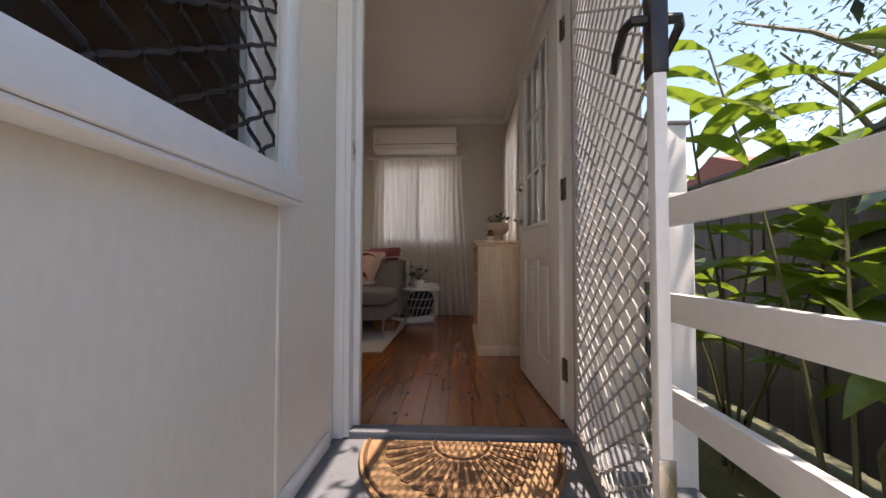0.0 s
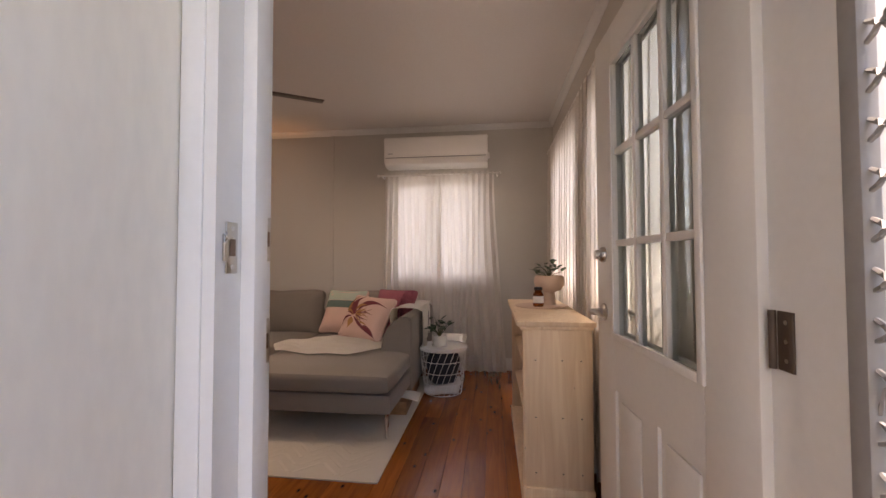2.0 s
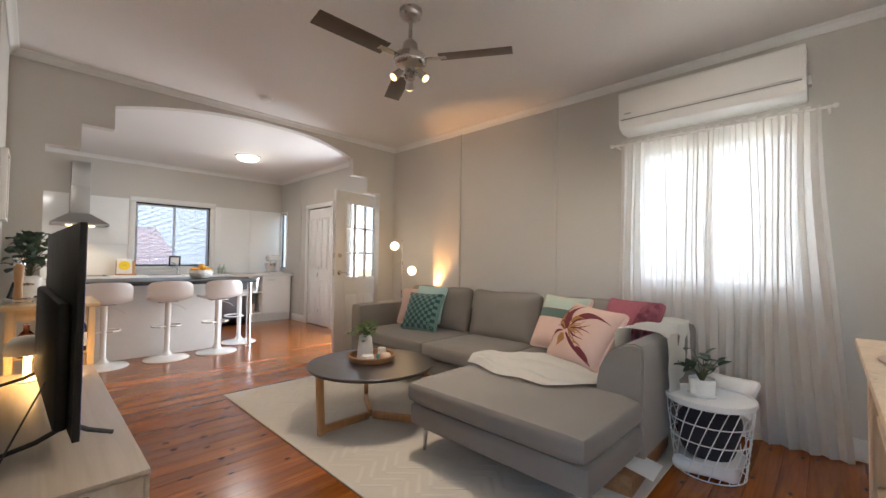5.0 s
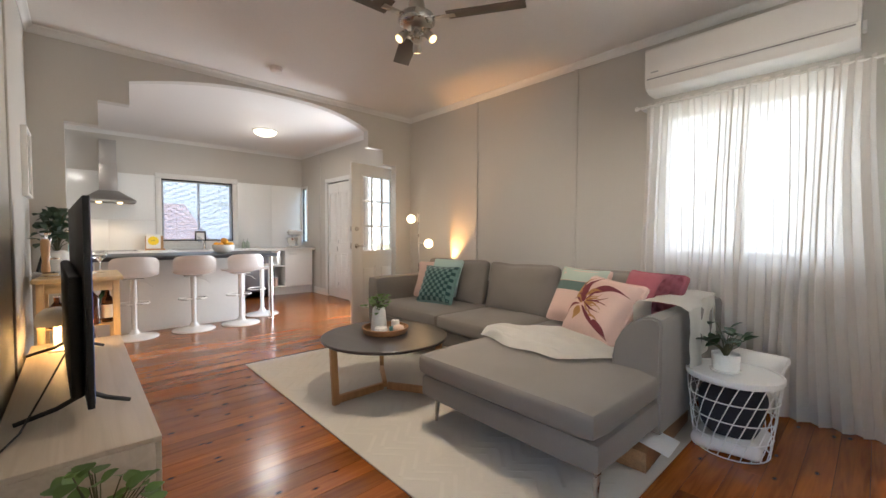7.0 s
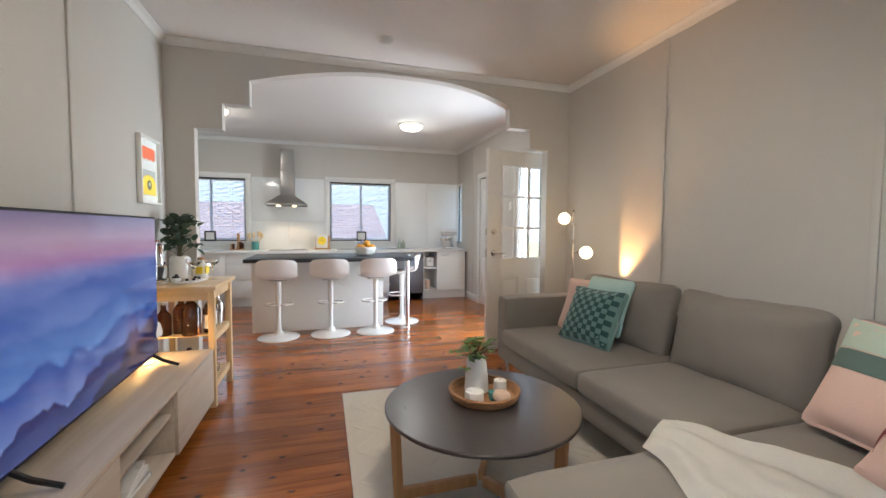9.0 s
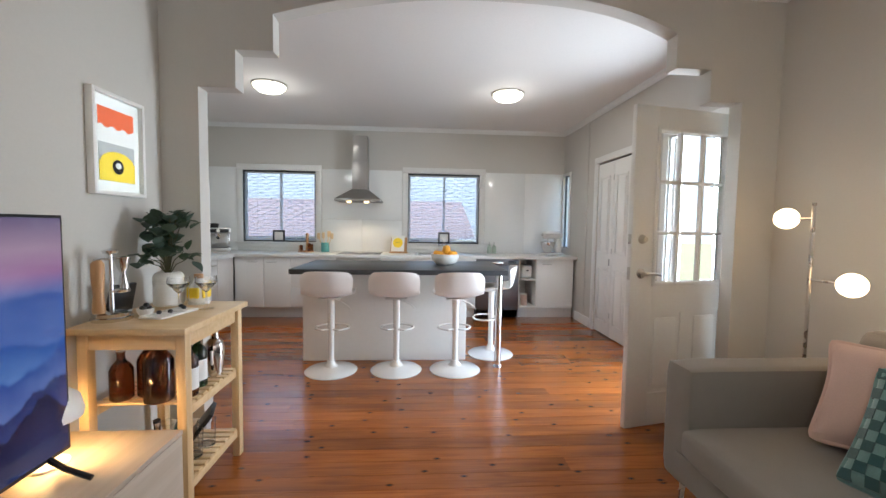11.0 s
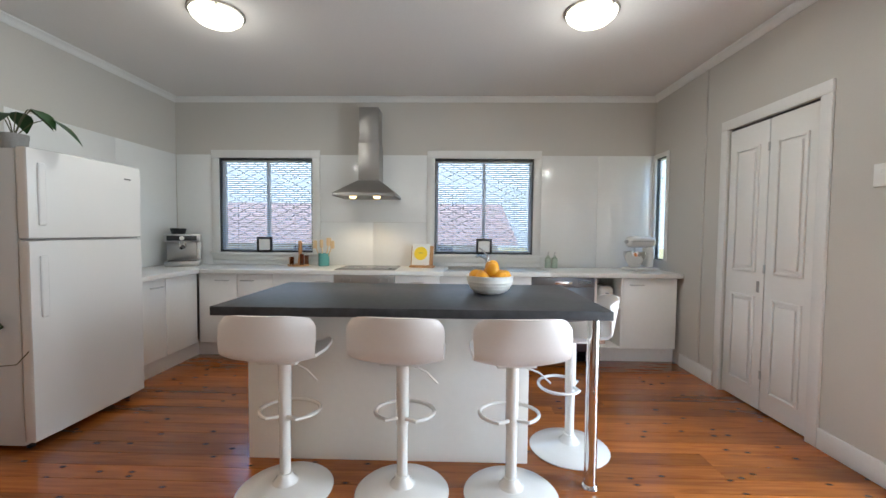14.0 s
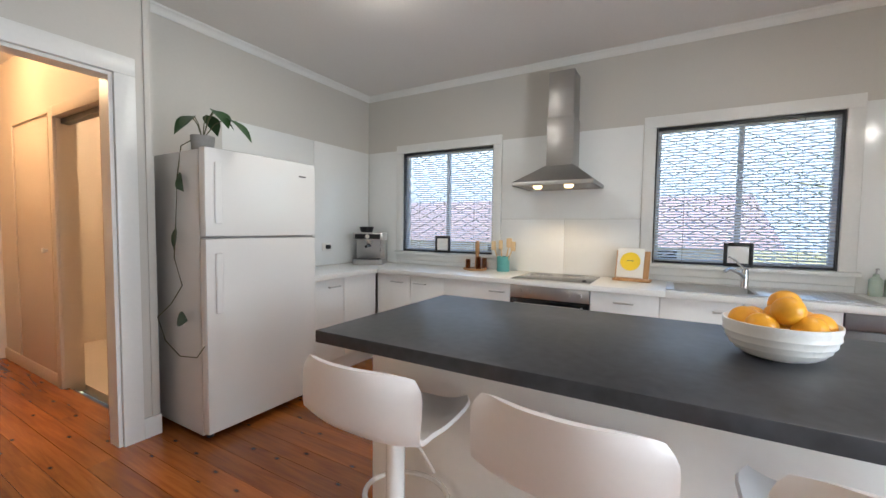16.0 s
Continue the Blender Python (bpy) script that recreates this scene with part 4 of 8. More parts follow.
# ---- doors ----
def glazed_door(name, m, w, label, knob_out, pane_mat):
    """A panelled door with nine panes above two raised panels; hinges at its own origin, x along it."""
    d = thing(name, label, "door")
    d.matrix_basis = m
    h, t = 2.04, 0.036
    sx, gz0, gz1 = 0.17, 0.93, 1.90
    bm = B()
    box(bm, 0, sx, -t / 2, t / 2, 0.008, h, 0.003)
    box(bm, w - sx, w, -t / 2, t / 2, 0.008, h, 0.003)
    box(bm, sx, w - sx, -t / 2, t / 2, 0.008, 0.22)
    box(bm, sx, w - sx, -t / 2, t / 2, 0.74, gz0)
    box(bm, sx, w - sx, -t / 2, t / 2, gz1, h)
    box(bm, w / 2 - 0.045, w / 2 + 0.045, -t / 2, t / 2, 0.22, 0.74)
    box(bm, sx, w - sx, -0.008, 0.008, 0.22, 0.74)
    part("leaf", bm, M_DOORP, d)
    for a, b in ((sx + 0.03, w / 2 - 0.075), (w / 2 + 0.075, w - sx - 0.03)):
        part("raised_panel", box(B(), a, b, -0.015, 0.015, 0.25, 0.71, 0.008), M_DOORP, d)
    gw, gh = (w - 2 * sx) / 3, (gz1 - gz0) / 3
    for i in (1, 2):
        part("glazing_bar", box(B(), sx + gw * i - 0.011, sx + gw * i + 0.011, -0.015, 0.015, gz0, gz1, 0.003), M_DOORP, d)
        for k in range(3):
            part("glazing_bar", box(B(), sx + gw * k + 0.0112, sx + gw * (k + 1) - 0.0112, -0.014, 0.014, gz0 + gh * i - 0.011, gz0 + gh * i + 0.011, 0.003), M_DOORP, d)
    bm = B()
    for s in (-1, 1):
        y0, y1 = s * t / 2, s * (t / 2 + 0.009)
        box(bm, sx - 0.012, sx + 0.012, y0, y1, gz0 - 0.012, gz1 + 0.012, 0.003)
        box(bm, w - sx - 0.012, w - sx + 0.012, y0, y1, gz0 - 0.012, gz1 + 0.012, 0.003)
        box(bm, sx + 0.012, w - sx - 0.012, y0, y1, gz0 - 0.012, gz0 + 0.012, 0.003)
        box(bm, sx + 0.012, w - sx - 0.012, y0, y1, gz1 - 0.012, gz1 + 0.012, 0.003)
    part("glazing_bead", bm, M_DOORP, d)
    for i in range(3):
        for k in range(3):
            g = part("pane", box(B(), sx + gw * i + 0.004, sx + gw * (i + 1) - 0.004, -0.002, 0.002, gz0 + gh * k + 0.004, gz0 + gh * (k + 1) - 0.004), pane_mat, d)
            g.visible_shadow = False
    bx = w - 0.075
    bm = B()
    for s in (-1, 1):
        m2 = pose(bx, s * t / 2, 1.0, -90 * s)
        lathe_bm = lathe(B(), [(0.0, 0.0), (0.032, 0.0), (0.032, 0.006), (0.026, 0.012), (0.013, 0.014), (0.012, 0.05), (0.0, 0.05)], 20)
        bmesh.ops.transform(lathe_bm, matrix=m2, verts=lathe_bm.verts)
        part("rose", lathe_bm, M_NICKEL, d, "satin nickel rose")
        y = s * (t / 2 + 0.045)
        part("lever", tube(B(), [(bx, y, 1.0), (bx - 0.03, y, 1.003), (bx - 0.08, y - 0.004 * s, 0.998), (bx - 0.115, y, 0.99)], [0.011, 0.010, 0.008, 0.007], 8), M_NICKEL, d, "satin nickel lever")
        dead = lathe(B(), [(0.0, 0.0), (0.029, 0.0), (0.029, 0.008), (0.024, 0.016), (0.018, 0.018), (0.016, 0.034), (0.0, 0.036)], 20)
        bmesh.ops.transform(dead, matrix=pose(bx, s * t / 2, 1.215, -90 * s), verts=dead.verts)
        part("deadbolt", dead, M_NICKEL, d, "round satin nickel deadbolt")
    part("latch", box(B(), w, w + 0.003, -0.012, 0.012, 0.96, 1.04, 0.001), M_NICKEL, d)
    part("bolt_plate", box(B(), w, w + 0.003, -0.012, 0.012, 1.185, 1.245, 0.001), M_NICKEL, d)
    for z in (0.25, 1.02, 1.82):
        part("hinge", rod(B(), (-0.006, t / 2 * knob_out, z - 0.045), (-0.006, t / 2 * knob_out, z + 0.045), 0.007, seg=8), M_NICKEL, d)
    return d


def butt_hinge(door, z):
    """A hinge leaf screwed to the jamb beside the hung edge of a door."""
    back = door.matrix_basis.inverted() @ pose(1.4375, 2.575, z)

    def put(name, bm, material, under):
        bmesh.ops.transform(bm, matrix=back, verts=bm.verts)
        return part(name, bm, material, under)
    leaf_ = put("hinge_leaf", box(B(), -0.004, 0.0, -0.010, 0.026, -0.05, 0.05, 0.001), M_BLADE, door)
    put("knuckle", rod(B(), (-0.008, 0.032, -0.05), (-0.008, 0.032, 0.05), 0.006, seg=10), M_BLADE, leaf_)
    for k in (-0.032, 0.0, 0.032):
        put("screw", rod(B(), (-0.0048, 0.006, k), (-0.004, 0.006, k), 0.004, seg=8), M_NICKEL, leaf_)


entry = glazed_door("entry_door", pose(1.436, 2.625, 0.0, 0, 0, 93.5), 0.87, "open cream painted entry door with nine glass panes", -1, M_FROST)
for z in (0.24, 1.055, 1.80):
    butt_hinge(entry, z)
glazed_door("back_door", pose(-3.60, 6.275, 0.0, 0, 0, -77.5), 0.90, "open cream painted back door with nine glass panes", -1, M_GLASS)


def bifold(x0, x1, label):
    t = thing("pantry_door", label, "pantry door", x0, 6.312, 0.012, 0, "bifold pantry doors")
    w = x1 - x0
    part("leaf", box(B(), 0.002, w - 0.002, -0.006, 0.03, 0, 2.04, 0.003), M_CAB, t)
    for z0, z1 in ((0.14, 0.80), (0.97, 1.88)):
        bm = B()
        for a, b, c, e in ((0.075, 0.095, z0, z1), (w - 0.095, w - 0.075, z0, z1), (0.095, w - 0.095, z0, z0 + 0.02), (0.095, w - 0.095, z1 - 0.02, z1)):
            box(bm, a, b, -0.019, -0.004, c, e, 0.005)
        part("moulding", bm, M_CAB, t)
        part("raised_panel", box(B(), 0.115, w - 0.115, -0.020, -0.004, z0 + 0.04, z1 - 0.04, 0.010), M_CAB, t)
    return t


a = bifold(-5.835, -5.447, "closed white panelled bifold pantry door")
part("finger_pull", box(B(), 0.325, 0.352, -0.0095, -0.0065, 0.83, 0.91, 0.002), M_GREYMESH, a, "recessed grey finger pull")
b_ = bifold(-5.443, -5.055, "closed white panelled bifold pantry door")
for z in (0.25, 1.0, 1.85):
    part("hinge", box(B(), -0.012, 0.008, -0.0115, -0.0065, z - 0.03, z + 0.03, 0.001), M_STEEL, b_)
structure("pantry_track", box(B(), -5.838, -5.052, 6.315, 6.34, 2.0535, 2.068), M_BLACK, "dark sliding track over the pantry doors")
structure("wall_pantry_back", box(B(), -5.9, -5.0, 6.421, 6.5, -0.05, 2.3), M_WALL, "plain wall behind the pantry")

# ---- hall ----
wall("wall_hall_west", "x", -4.74, -4.62, -1.3, 1.05, -0.05, 2.8, [(0.10, 0.90, -0.05, 2.04)], M_PEACH, "cream painted hall wall with a sliding door opening")
structure("wall_hall_east", box(B(), -3.45, -3.37, -1.3, 1.31, -0.05, 2.8), M_PEACH, "cream painted hall wall")
structure("wall_hall_end", box(B(), -4.74, -3.37, -1.4, -1.3, -0.05, 2.8), M_PEACH, "cream painted end wall of the hall")
structure("ceiling_hall", box(B(), -6.6, -3.37, -1.4, 0.93, 2.65, 2.75), M_CEIL, "white hall ceiling")
bm = B()
box(bm, -6.5, -6.4, -1.3, 0.93, -0.05, 2.7)
box(bm, -6.5, -4.74, -1.4, -1.3, -0.05, 2.7)
box(bm, -6.5, -4.74, -1.3, 0.93, -0.08, -0.004)
structure("wall_laundry", bm, M_PEACH, "pale tiled room off the hall")
bm = B()
for y0, y1 in ((0.02, 0.10), (0.90, 0.98)):
    box(bm, -4.619, -4.60, y0, y1, 0, 2.12, 0.003)
box(bm, -4.619, -4.60, 0.10, 0.90, 2.041, 2.12, 0.003)
box(bm, -4.619, -4.604, -0.85, -0.83, 0, 2.1, 0.002)
box(bm, -4.619, -4.604, -0.83, 0.02, 2.08, 2.10, 0.002)
box(bm, -4.619, -4.604, -1.28, 0.02, 0.0, 0.10, 0.003)
structure("trim_hall", bm, M_PEACH, "cream painted hall trim")
structure("hall_track", box(B(), -4.70, -4.65, 0.10, 0.90, 2.0, 2.039), M_BLACK, "dark sliding door track")
hd = thing("hall_cupboard", "cream painted flush cupboard door in the hall", "cupboard door", -4.612, -0.80, 0.1)
part("leaf", box(B(), -0.006, 0.004, 0, 0.78, 0, 1.96, 0.002), M_PEACH, hd)
kb = lathe(B(), [(0, 0), (0.012, 0), (0.012, 0.012), (0.02, 0.022), (0.02, 0.03), (0, 0.034)], 16)
bmesh.ops.transform(kb, matrix=pose(0.004, 0.68, 0.95, 0, 90), verts=kb.verts)
part("knob", kb, M_CERAMIC, hd)
# assumed fixture, out of view, as source of the hall's warm light
hl = thing("hall_ceiling_light", "assumed round opal ceiling light, unseen, for the hall's warm light", "ceiling light", -4.0, -0.3, 2.65)
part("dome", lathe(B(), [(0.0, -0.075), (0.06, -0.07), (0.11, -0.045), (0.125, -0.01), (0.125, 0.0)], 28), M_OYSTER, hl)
bulb("unseen_hall_light", (-4.0, -0.3, 2.5), 7.5, (1.0, 0.62, 0.32), 0.1)

# second unseen fixture, added so the side room reads warm and lit
hl = thing("hall_ceiling_light", "assumed round opal ceiling light, unseen, to brighten the side room", "ceiling light", -5.5, -0.1, 2.65)
part("dome", lathe(B(), [(0.0, -0.075), (0.06, -0.07), (0.11, -0.045), (0.125, -0.01), (0.125, 0.0)], 28), M_OYSTER, hl)
bulb("unseen_side_room_light", (-5.5, -0.1, 2.5), 9.0, (1.0, 0.72, 0.46), 0.1)

# ---- living room ----
def curtain(name, axis, p, u0, u1, z0, z1, folds, depth, flare, label, group, seed):
    """A gathered sheer curtain of irregular folds, hung from a header."""
    r = random.Random(seed)
    c = thing(name, label, "curtain", group=group)
    bm = B()
    nu, nz = folds * 14, 14
    ph = [r.uniform(-0.5, 0.5) for _ in range(folds + 1)]
    amp = [r.uniform(0.55, 1.2) for _ in range(folds + 1)]
    rows = []
    for k in range(nz + 1):
        s = k / nz
        z = z1 - (z1 - z0) * s
        line = []
        for i in range(nu + 1):
            f = i / nu
            j = f * folds
            q = int(min(folds - 1, j))
            a = amp[q] + (amp[q + 1] - amp[q]) * (j - q)
            o = ph[q] + (ph[q + 1] - ph[q]) * (j - q)
            w = math.sin(2 * math.pi * j + o * (0.3 + s)) * depth * a * (0.5 + 0.5 * min(1, s * 2.5) + 0.3 * s)
            u = u0 + (u1 - u0) * f + flare * s * s * (f - 0.3) + 0.012 * math.sin(5 * s + 9 * f + seed) + 0.17 * (u1 - u0) / folds * a * math.sin(4 * math.pi * j + o + 0.7 * s)
            off = p + w
            zz = z + (0.012 * math.sin(j * 6.28 + 1) if k == 0 else 0)
            line.append(bm.verts.new((u, off, zz) if axis == "y" else (off, u, zz)))
        rows.append(line)
    for a, b in zip(rows, rows[1:]):
        for i in range(nu):
            bm.faces.new((a[i], a[i + 1], b[i + 1], b[i]))
    part("cloth", bm, M_SHEER, c)
    return c


curtain("curtain", "y", 6.185, -0.24, 0.40, 0.012, 2.165, 9, 0.022, 0.05, "sheer off-white linen curtain hanging to the floor", "sheer curtains of the north window", 1)
curtain("curtain", "y", 6.175, 0.36, 0.985, 0.012, 2.165, 9, 0.024, 0.16, "sheer off-white linen curtain hanging to the floor", "sheer curtains of the north window", 2)
rd = thing("curtain_rod", "slim white curtain rod over the north window", "curtain rod")
part("rod", rod(B(), (-0.30, 6.18, 2.15), (1.03, 6.18, 2.15), 0.009), M_PLASTIC, rd)
for x in (-0.27, 1.01):
    part("bracket", box(B(), x - 0.008, x + 0.008, 6.19, 6.299, 2.135, 2.165, 0.002), M_PLASTIC, rd)
for x in (-0.31, 1.04):
    part("finial", lathe(B(), [(0, -0.018), (0.014, -0.01), (0.014, 0.01), (0, 0.018)], 12, (x, 6.18, 2.15)), M_PLASTIC, rd)
curtain("curtain", "x", 1.525, 4.62, 5.95, 0.012, 2.31, 13, 0.026, 0.0, "sheer off-white linen curtain beside the sideboard", "sheer curtains of the east windows", 3)
curtain("curtain", "x", 1.525, 2.95, 4.60, 0.012, 2.31, 17, 0.028, 0.0, "sheer off-white linen curtain beside the sideboard", "sheer curtains of the east windows", 4)
rd = thing("curtain_rod", "slim white curtain rod over the east windows", "curtain rod")
part("rod", rod(B(), (1.525, 3.2, 2.30), (1.525, 6.02, 2.30), 0.009), M_PLASTIC, rd)
for y in (3.24, 4.48, 5.98):
    part("bracket", box(B(), 1.53, 1.619, y - 0.008, y + 0.008, 2.285, 2.315, 0.002), M_PLASTIC, rd)

# air conditioner
ac = thing("air_conditioner", "white split-system air conditioner on the wall", "air conditioner", -0.225, 6.299, 2.235)
bm = B()
prof = [(0.0, 0.0), (-0.12, 0.0), (-0.185, 0.03), (-0.205, 0.075), (-0.212, 0.30), (-0.20, 0.318), (0.0, 0.322)]
ends = [[bm.verts.new((x, y, z)) for y, z in prof] for x in (0.0, 1.135)]
for i in range(len(prof)):
    j = (i + 1) % len(prof)
    bm.faces.new((ends[0][i], ends[0][j], ends[1][j], ends[1][i]))
bm.faces.new(ends[0][::-1])
bm.faces.new(ends[1])
bmesh.ops.recalc_face_normals(bm, faces=bm.faces)
bmesh.ops.bevel(bm, geom=[e for e in bm.edges if e.is_boundary is False and abs(e.verts[0].co.x - e.verts[1].co.x) < 1e-4], offset=0.006, segments=2, affect="EDGES")
part("case", bm, M_PLASTIC, ac)
part("front_panel", box(B(), 0.012, 1.123, -0.2155, -0.2065, 0.105, 0.30, 0.003), M_PLASTIC, ac)
part("louvre", obox(B(), pose(0.5675, -0.195, 0.05, 33), 1.06, 0.004, 0.062, 0.001), M_PLASTIC, ac)
part("seam", box(B(), 0.02, 1.115, -0.211, -0.2065, 0.088, 0.096), M_GREYMESH, ac, "dark gap over the louvre")
part("badge", box(B(), 0.05, 0.10, -0.217, -0.2156, 0.13, 0.14), M_GREYP, ac)
part("pipe_cover", box(B(), 1.136, 1.155, -0.06, 0.0, 0.10, 0.16, 0.004), M_PLASTIC, ac)

# ceiling fan
fan = thing("ceiling_fan", "brushed nickel ceiling fan with dark wooden blades and spot lamps", "ceiling fan", -0.85, 4.385, 0)
part("canopy", lathe(B(), [(0.0, CEIL - 0.002), (0.072, CEIL - 0.002), (0.072, CEIL - 0.02), (0.06, CEIL - 0.045), (0.035, CEIL - 0.06), (0.016, CEIL - 0.065), (0, CEIL - 0.066)], 28), M_NICKEL, fan)
part("stem", rod(B(), (0, 0, 2.50), (0, 0, CEIL - 0.06), 0.012), M_NICKEL, fan)
part("motor", lathe(B(), [(0, 2.53), (0.025, 2.53), (0.045, 2.51), (0.052, 2.455), (0.055, 2.44), (0.098, 2.43), (0.108, 2.405), (0.105, 2.385), (0.09, 2.37), (0.05, 2.36), (0, 2.355)], 36), M_NICKEL, fan)
for a in (32, 152, 268):
    bl = part("blade", obox(B(), pose(0, 0, 2.41, 0, 0, a) @ pose(0.405, 0, 0, 9), 0.44, 0.115, 0.006, 0.0025), M_BLADE, fan)
    part("blade_arm", obox(B(), pose(0, 0, 2.405, 0, 0, a) @ pose(0.16, 0, 0, 5), 0.14, 0.04, 0.005, 0.002), M_NICKEL, bl)
part("lamp_hub", lathe(B(), [(0, 2.356), (0.032, 2.354), (0.034, 2.29), (0.02, 2.275), (0, 2.27)], 20), M_NICKEL, fan)
for a in (20, 140, 255):
    d = Vector((math.cos(radians(a)), math.sin(radians(a)), 0))
    c = Vector((0, 0, 2.30)) + d * 0.085
    aim = (d * 0.75 + Vector((0, 0, -0.8))).normalized()
    sp = part("spot_lamp", rod(rod(B(), (0, 0, 2.315), c, 0.006), c - aim * 0.03, c + aim * 0.035, 0.02, 0.028, 16), M_NICKEL, fan)
    part("bulb", rod(B(), c + aim * 0.0355, c + aim * 0.041, 0.023, 0.022, 16), M_SPOT, sp, "lit warm halogen bulb")
    lamp = new("fan_spot", bpy.data.lights.new("fan_spot", "SPOT"))
    lamp.data.energy, lamp.data.color, lamp.data.spot_size, lamp.data.spot_blend, lamp.data.shadow_soft_size = 9.0 * LAMPS, (1.0, 0.86, 0.70), radians(150), 0.8, 0.02
    pp = Vector((-0.85, 4.385, 0)) + c + aim * 0.06
    lamp.matrix_world = look(pp, pp + aim)

sm = thing("smoke_alarm", "round white smoke alarm on the ceiling", "smoke alarm", -2.885, 4.315, CEIL)
part("body", lathe(B(), [(0, -0.04), (0.03, -0.04), (0.05, -0.032), (0.058, -0.012), (0.06, 0)], 28), M_PLASTIC, sm)

# rug
rug = thing("rug", "cream wool rug with a carved chevron pattern", "rug", 0, 0, 0)
part("woven_top", box(B(), -2.69, 0.335, 3.955, 5.95, 0.0005, 0.010, 0.004), M_RUG, rug)
bm = B()
for i in range(20):
    for j in range(22):
        x0, y0 = -2.60 + i * 0.142, 4.06 + j * 0.084
        s = 1 if i % 2 else -1
        obox(bm, pose(x0 + 0.07, y0, 0.0087, 0, 0, 45 * s), 0.17, 0.020, 0.004)
ribs = part("carved_ribs", bm, M_RUGL, rug)
ribs["kind"] = "stuff"

# sofa
sofa = thing("corner_sofa", "grey fabric corner sofa with a chaise and slim metal legs", "sofa", 0, 0, 0)
part("base", soft(B(), 1.90, 0.93, 0.14, 0.03, (-1.70, 5.675, 0.25), n=6), M_SOFA, sofa)
part("chaise_base", soft(B(), 1.12, 1.72, 0.14, 0.03, (-0.27, 5.265, 0.25), n=6), M_SOFA, sofa)
part("seat_cushion", soft(B(), 0.99, 0.80, 0.14, 0.045, (-2.08, 5.58, 0.385), puff=0.10, n=10), M_SOFA, sofa)
part("seat_cushion", soft(B(), 0.74, 0.80, 0.14, 0.045, (-1.215, 5.58, 0.385), puff=0.10, n=10), M_SOFA, sofa)
part("chaise_cushion", soft(B(), 1.12, 1.58, 0.14, 0.05, (-0.27, 5.16, 0.388), puff=0.08, n=12), M_SOFA, sofa)
part("backrest", soft(B(), 3.03, 0.14, 0.52, 0.05, (-1.235, 6.07, 0.41), n=8), M_SOFA, sofa)
for x0, x1 in ((-2.55, -1.645), (-1.615, -0.83), (-0.80, 0.07)):
    part("back_cushion", soft(B(), x1 - x0, 0.50, 0.19, 0.075, ((x0 + x1) / 2, 5.93, 0.64), pose(0, 0, 0, 79), puff=0.42, n=16, wob=0.014, pinch=0.38), M_SOFA, sofa)
part("arm", soft(B(), 0.18, 0.95, 0.53, 0.035, (-2.66, 5.70, 0.425), n=8), M_SOFA, sofa)
bm = B()
prof = [(0.045, 0.15), (0.045, 0.50), (0.06, 0.58), (0.095, 0.65), (0.145, 0.705), (0.20, 0.735), (0.25, 0.742), (0.283, 0.732), (0.297, 0.705), (0.298, 0.15)]
ends = [[bm.verts.new((x + (0.0 if z < 0.2 else 0.004 * k), y, z)) for x, z in prof] for k, y in enumerate((5.03, 5.045, 6.12, 6.14))]
for p, q in zip(ends, ends[1:]):
    for i in range(len(prof)):
        j = (i + 1) % len(prof)
        bm.faces.new((p[i], p[j], q[j], q[i]))
bm.faces.new(ends[0][::-1])
bm.faces.new(ends[-1])
bmesh.ops.recalc_face_normals(bm, faces=bm.faces)
rim = [e for e in bm.edges if abs(e.verts[0].co.y - e.verts[1].co.y) < 1e-5 and (e.verts[0].co.y < 5.035 or e.verts[0].co.y > 6.135)]
bmesh.ops.bevel(bm, geom=rim, offset=0.012, segments=3, affect="EDGES", clamp_overlap=True)
part("chaise_arm", bm, M_SOFA, sofa)
for x, y in ((-0.79, 4.50), (0.245, 4.47), (0.24, 6.05), (-2.70, 5.30), (-2.70, 6.05), (-1.0, 5.3)):
    part("leg", rod(B(), (x, y, 0.011 if y < 5.95 else 0.0), (x, y + 0.015, 0.185), 0.009, 0.018, 12), M_NICKEL, sofa, "slim dark metal leg")

throw = thing("throw_blanket", "cream knitted throw spread over the chaise", "blanket", 0, 0, 0)


def drape(pts_u, pts_v, f, seed):
    bm = B()
    g = [[bm.verts.new(f(u, v)) for v in pts_v] for u in pts_u]
    for a, b in zip(g, g[1:]):
        for i in range(len(a) - 1):
            bm.faces.new((a[i], a[i + 1], b[i + 1], b[i]))
    bmesh.ops.solidify(bm, geom=bm.faces[:], thickness=0.012)
    bmesh.ops.recalc_face_normals(bm, faces=bm.faces)
    return bm


def throw_at(u, v):
    # a loosely gathered cloth: narrow folded end on the seat, widening towards the arm
    x = -0.87 + 0.97 * u + 0.15 * (0.5 - v) * (1 - u)
    front = 4.90 - 0.08 * min(1, u * 2.5) + 0.26 * max(0, u - 0.72) / 0.28 + 0.018 * math.sin(15 * u)
    back = 5.13 + 0.34 * math.sin(min(1, u * 1.6) * math.pi / 2) + 0.015 * math.sin(11 * u + 2)
    y = front + (back - front) * v
    n1 = noise.noise(Vector((x * 3.2, y * 7, 3.1)))
    n2 = noise.noise(Vector((x * 9 + y * 4, y * 13, 8.3)))
    ridge = abs(math.sin(7.5 * v + 2.6 * u + 1.6 * n1)) ** 1.6
    edge = min(1, 9 * v, 9 * (1 - v), 14 * u)
    z = 0.477 + edge * (0.030 * ridge * (1.1 - 0.5 * u) + 0.012 * n1 + 0.008 * n2 + 0.006) + 0.004 * n2 + 0.012 * max(0, u - 0.3)
    return (x + 0.012 * n2, y + 0.012 * n1, z)


uu = [i / 48 for i in range(49)]
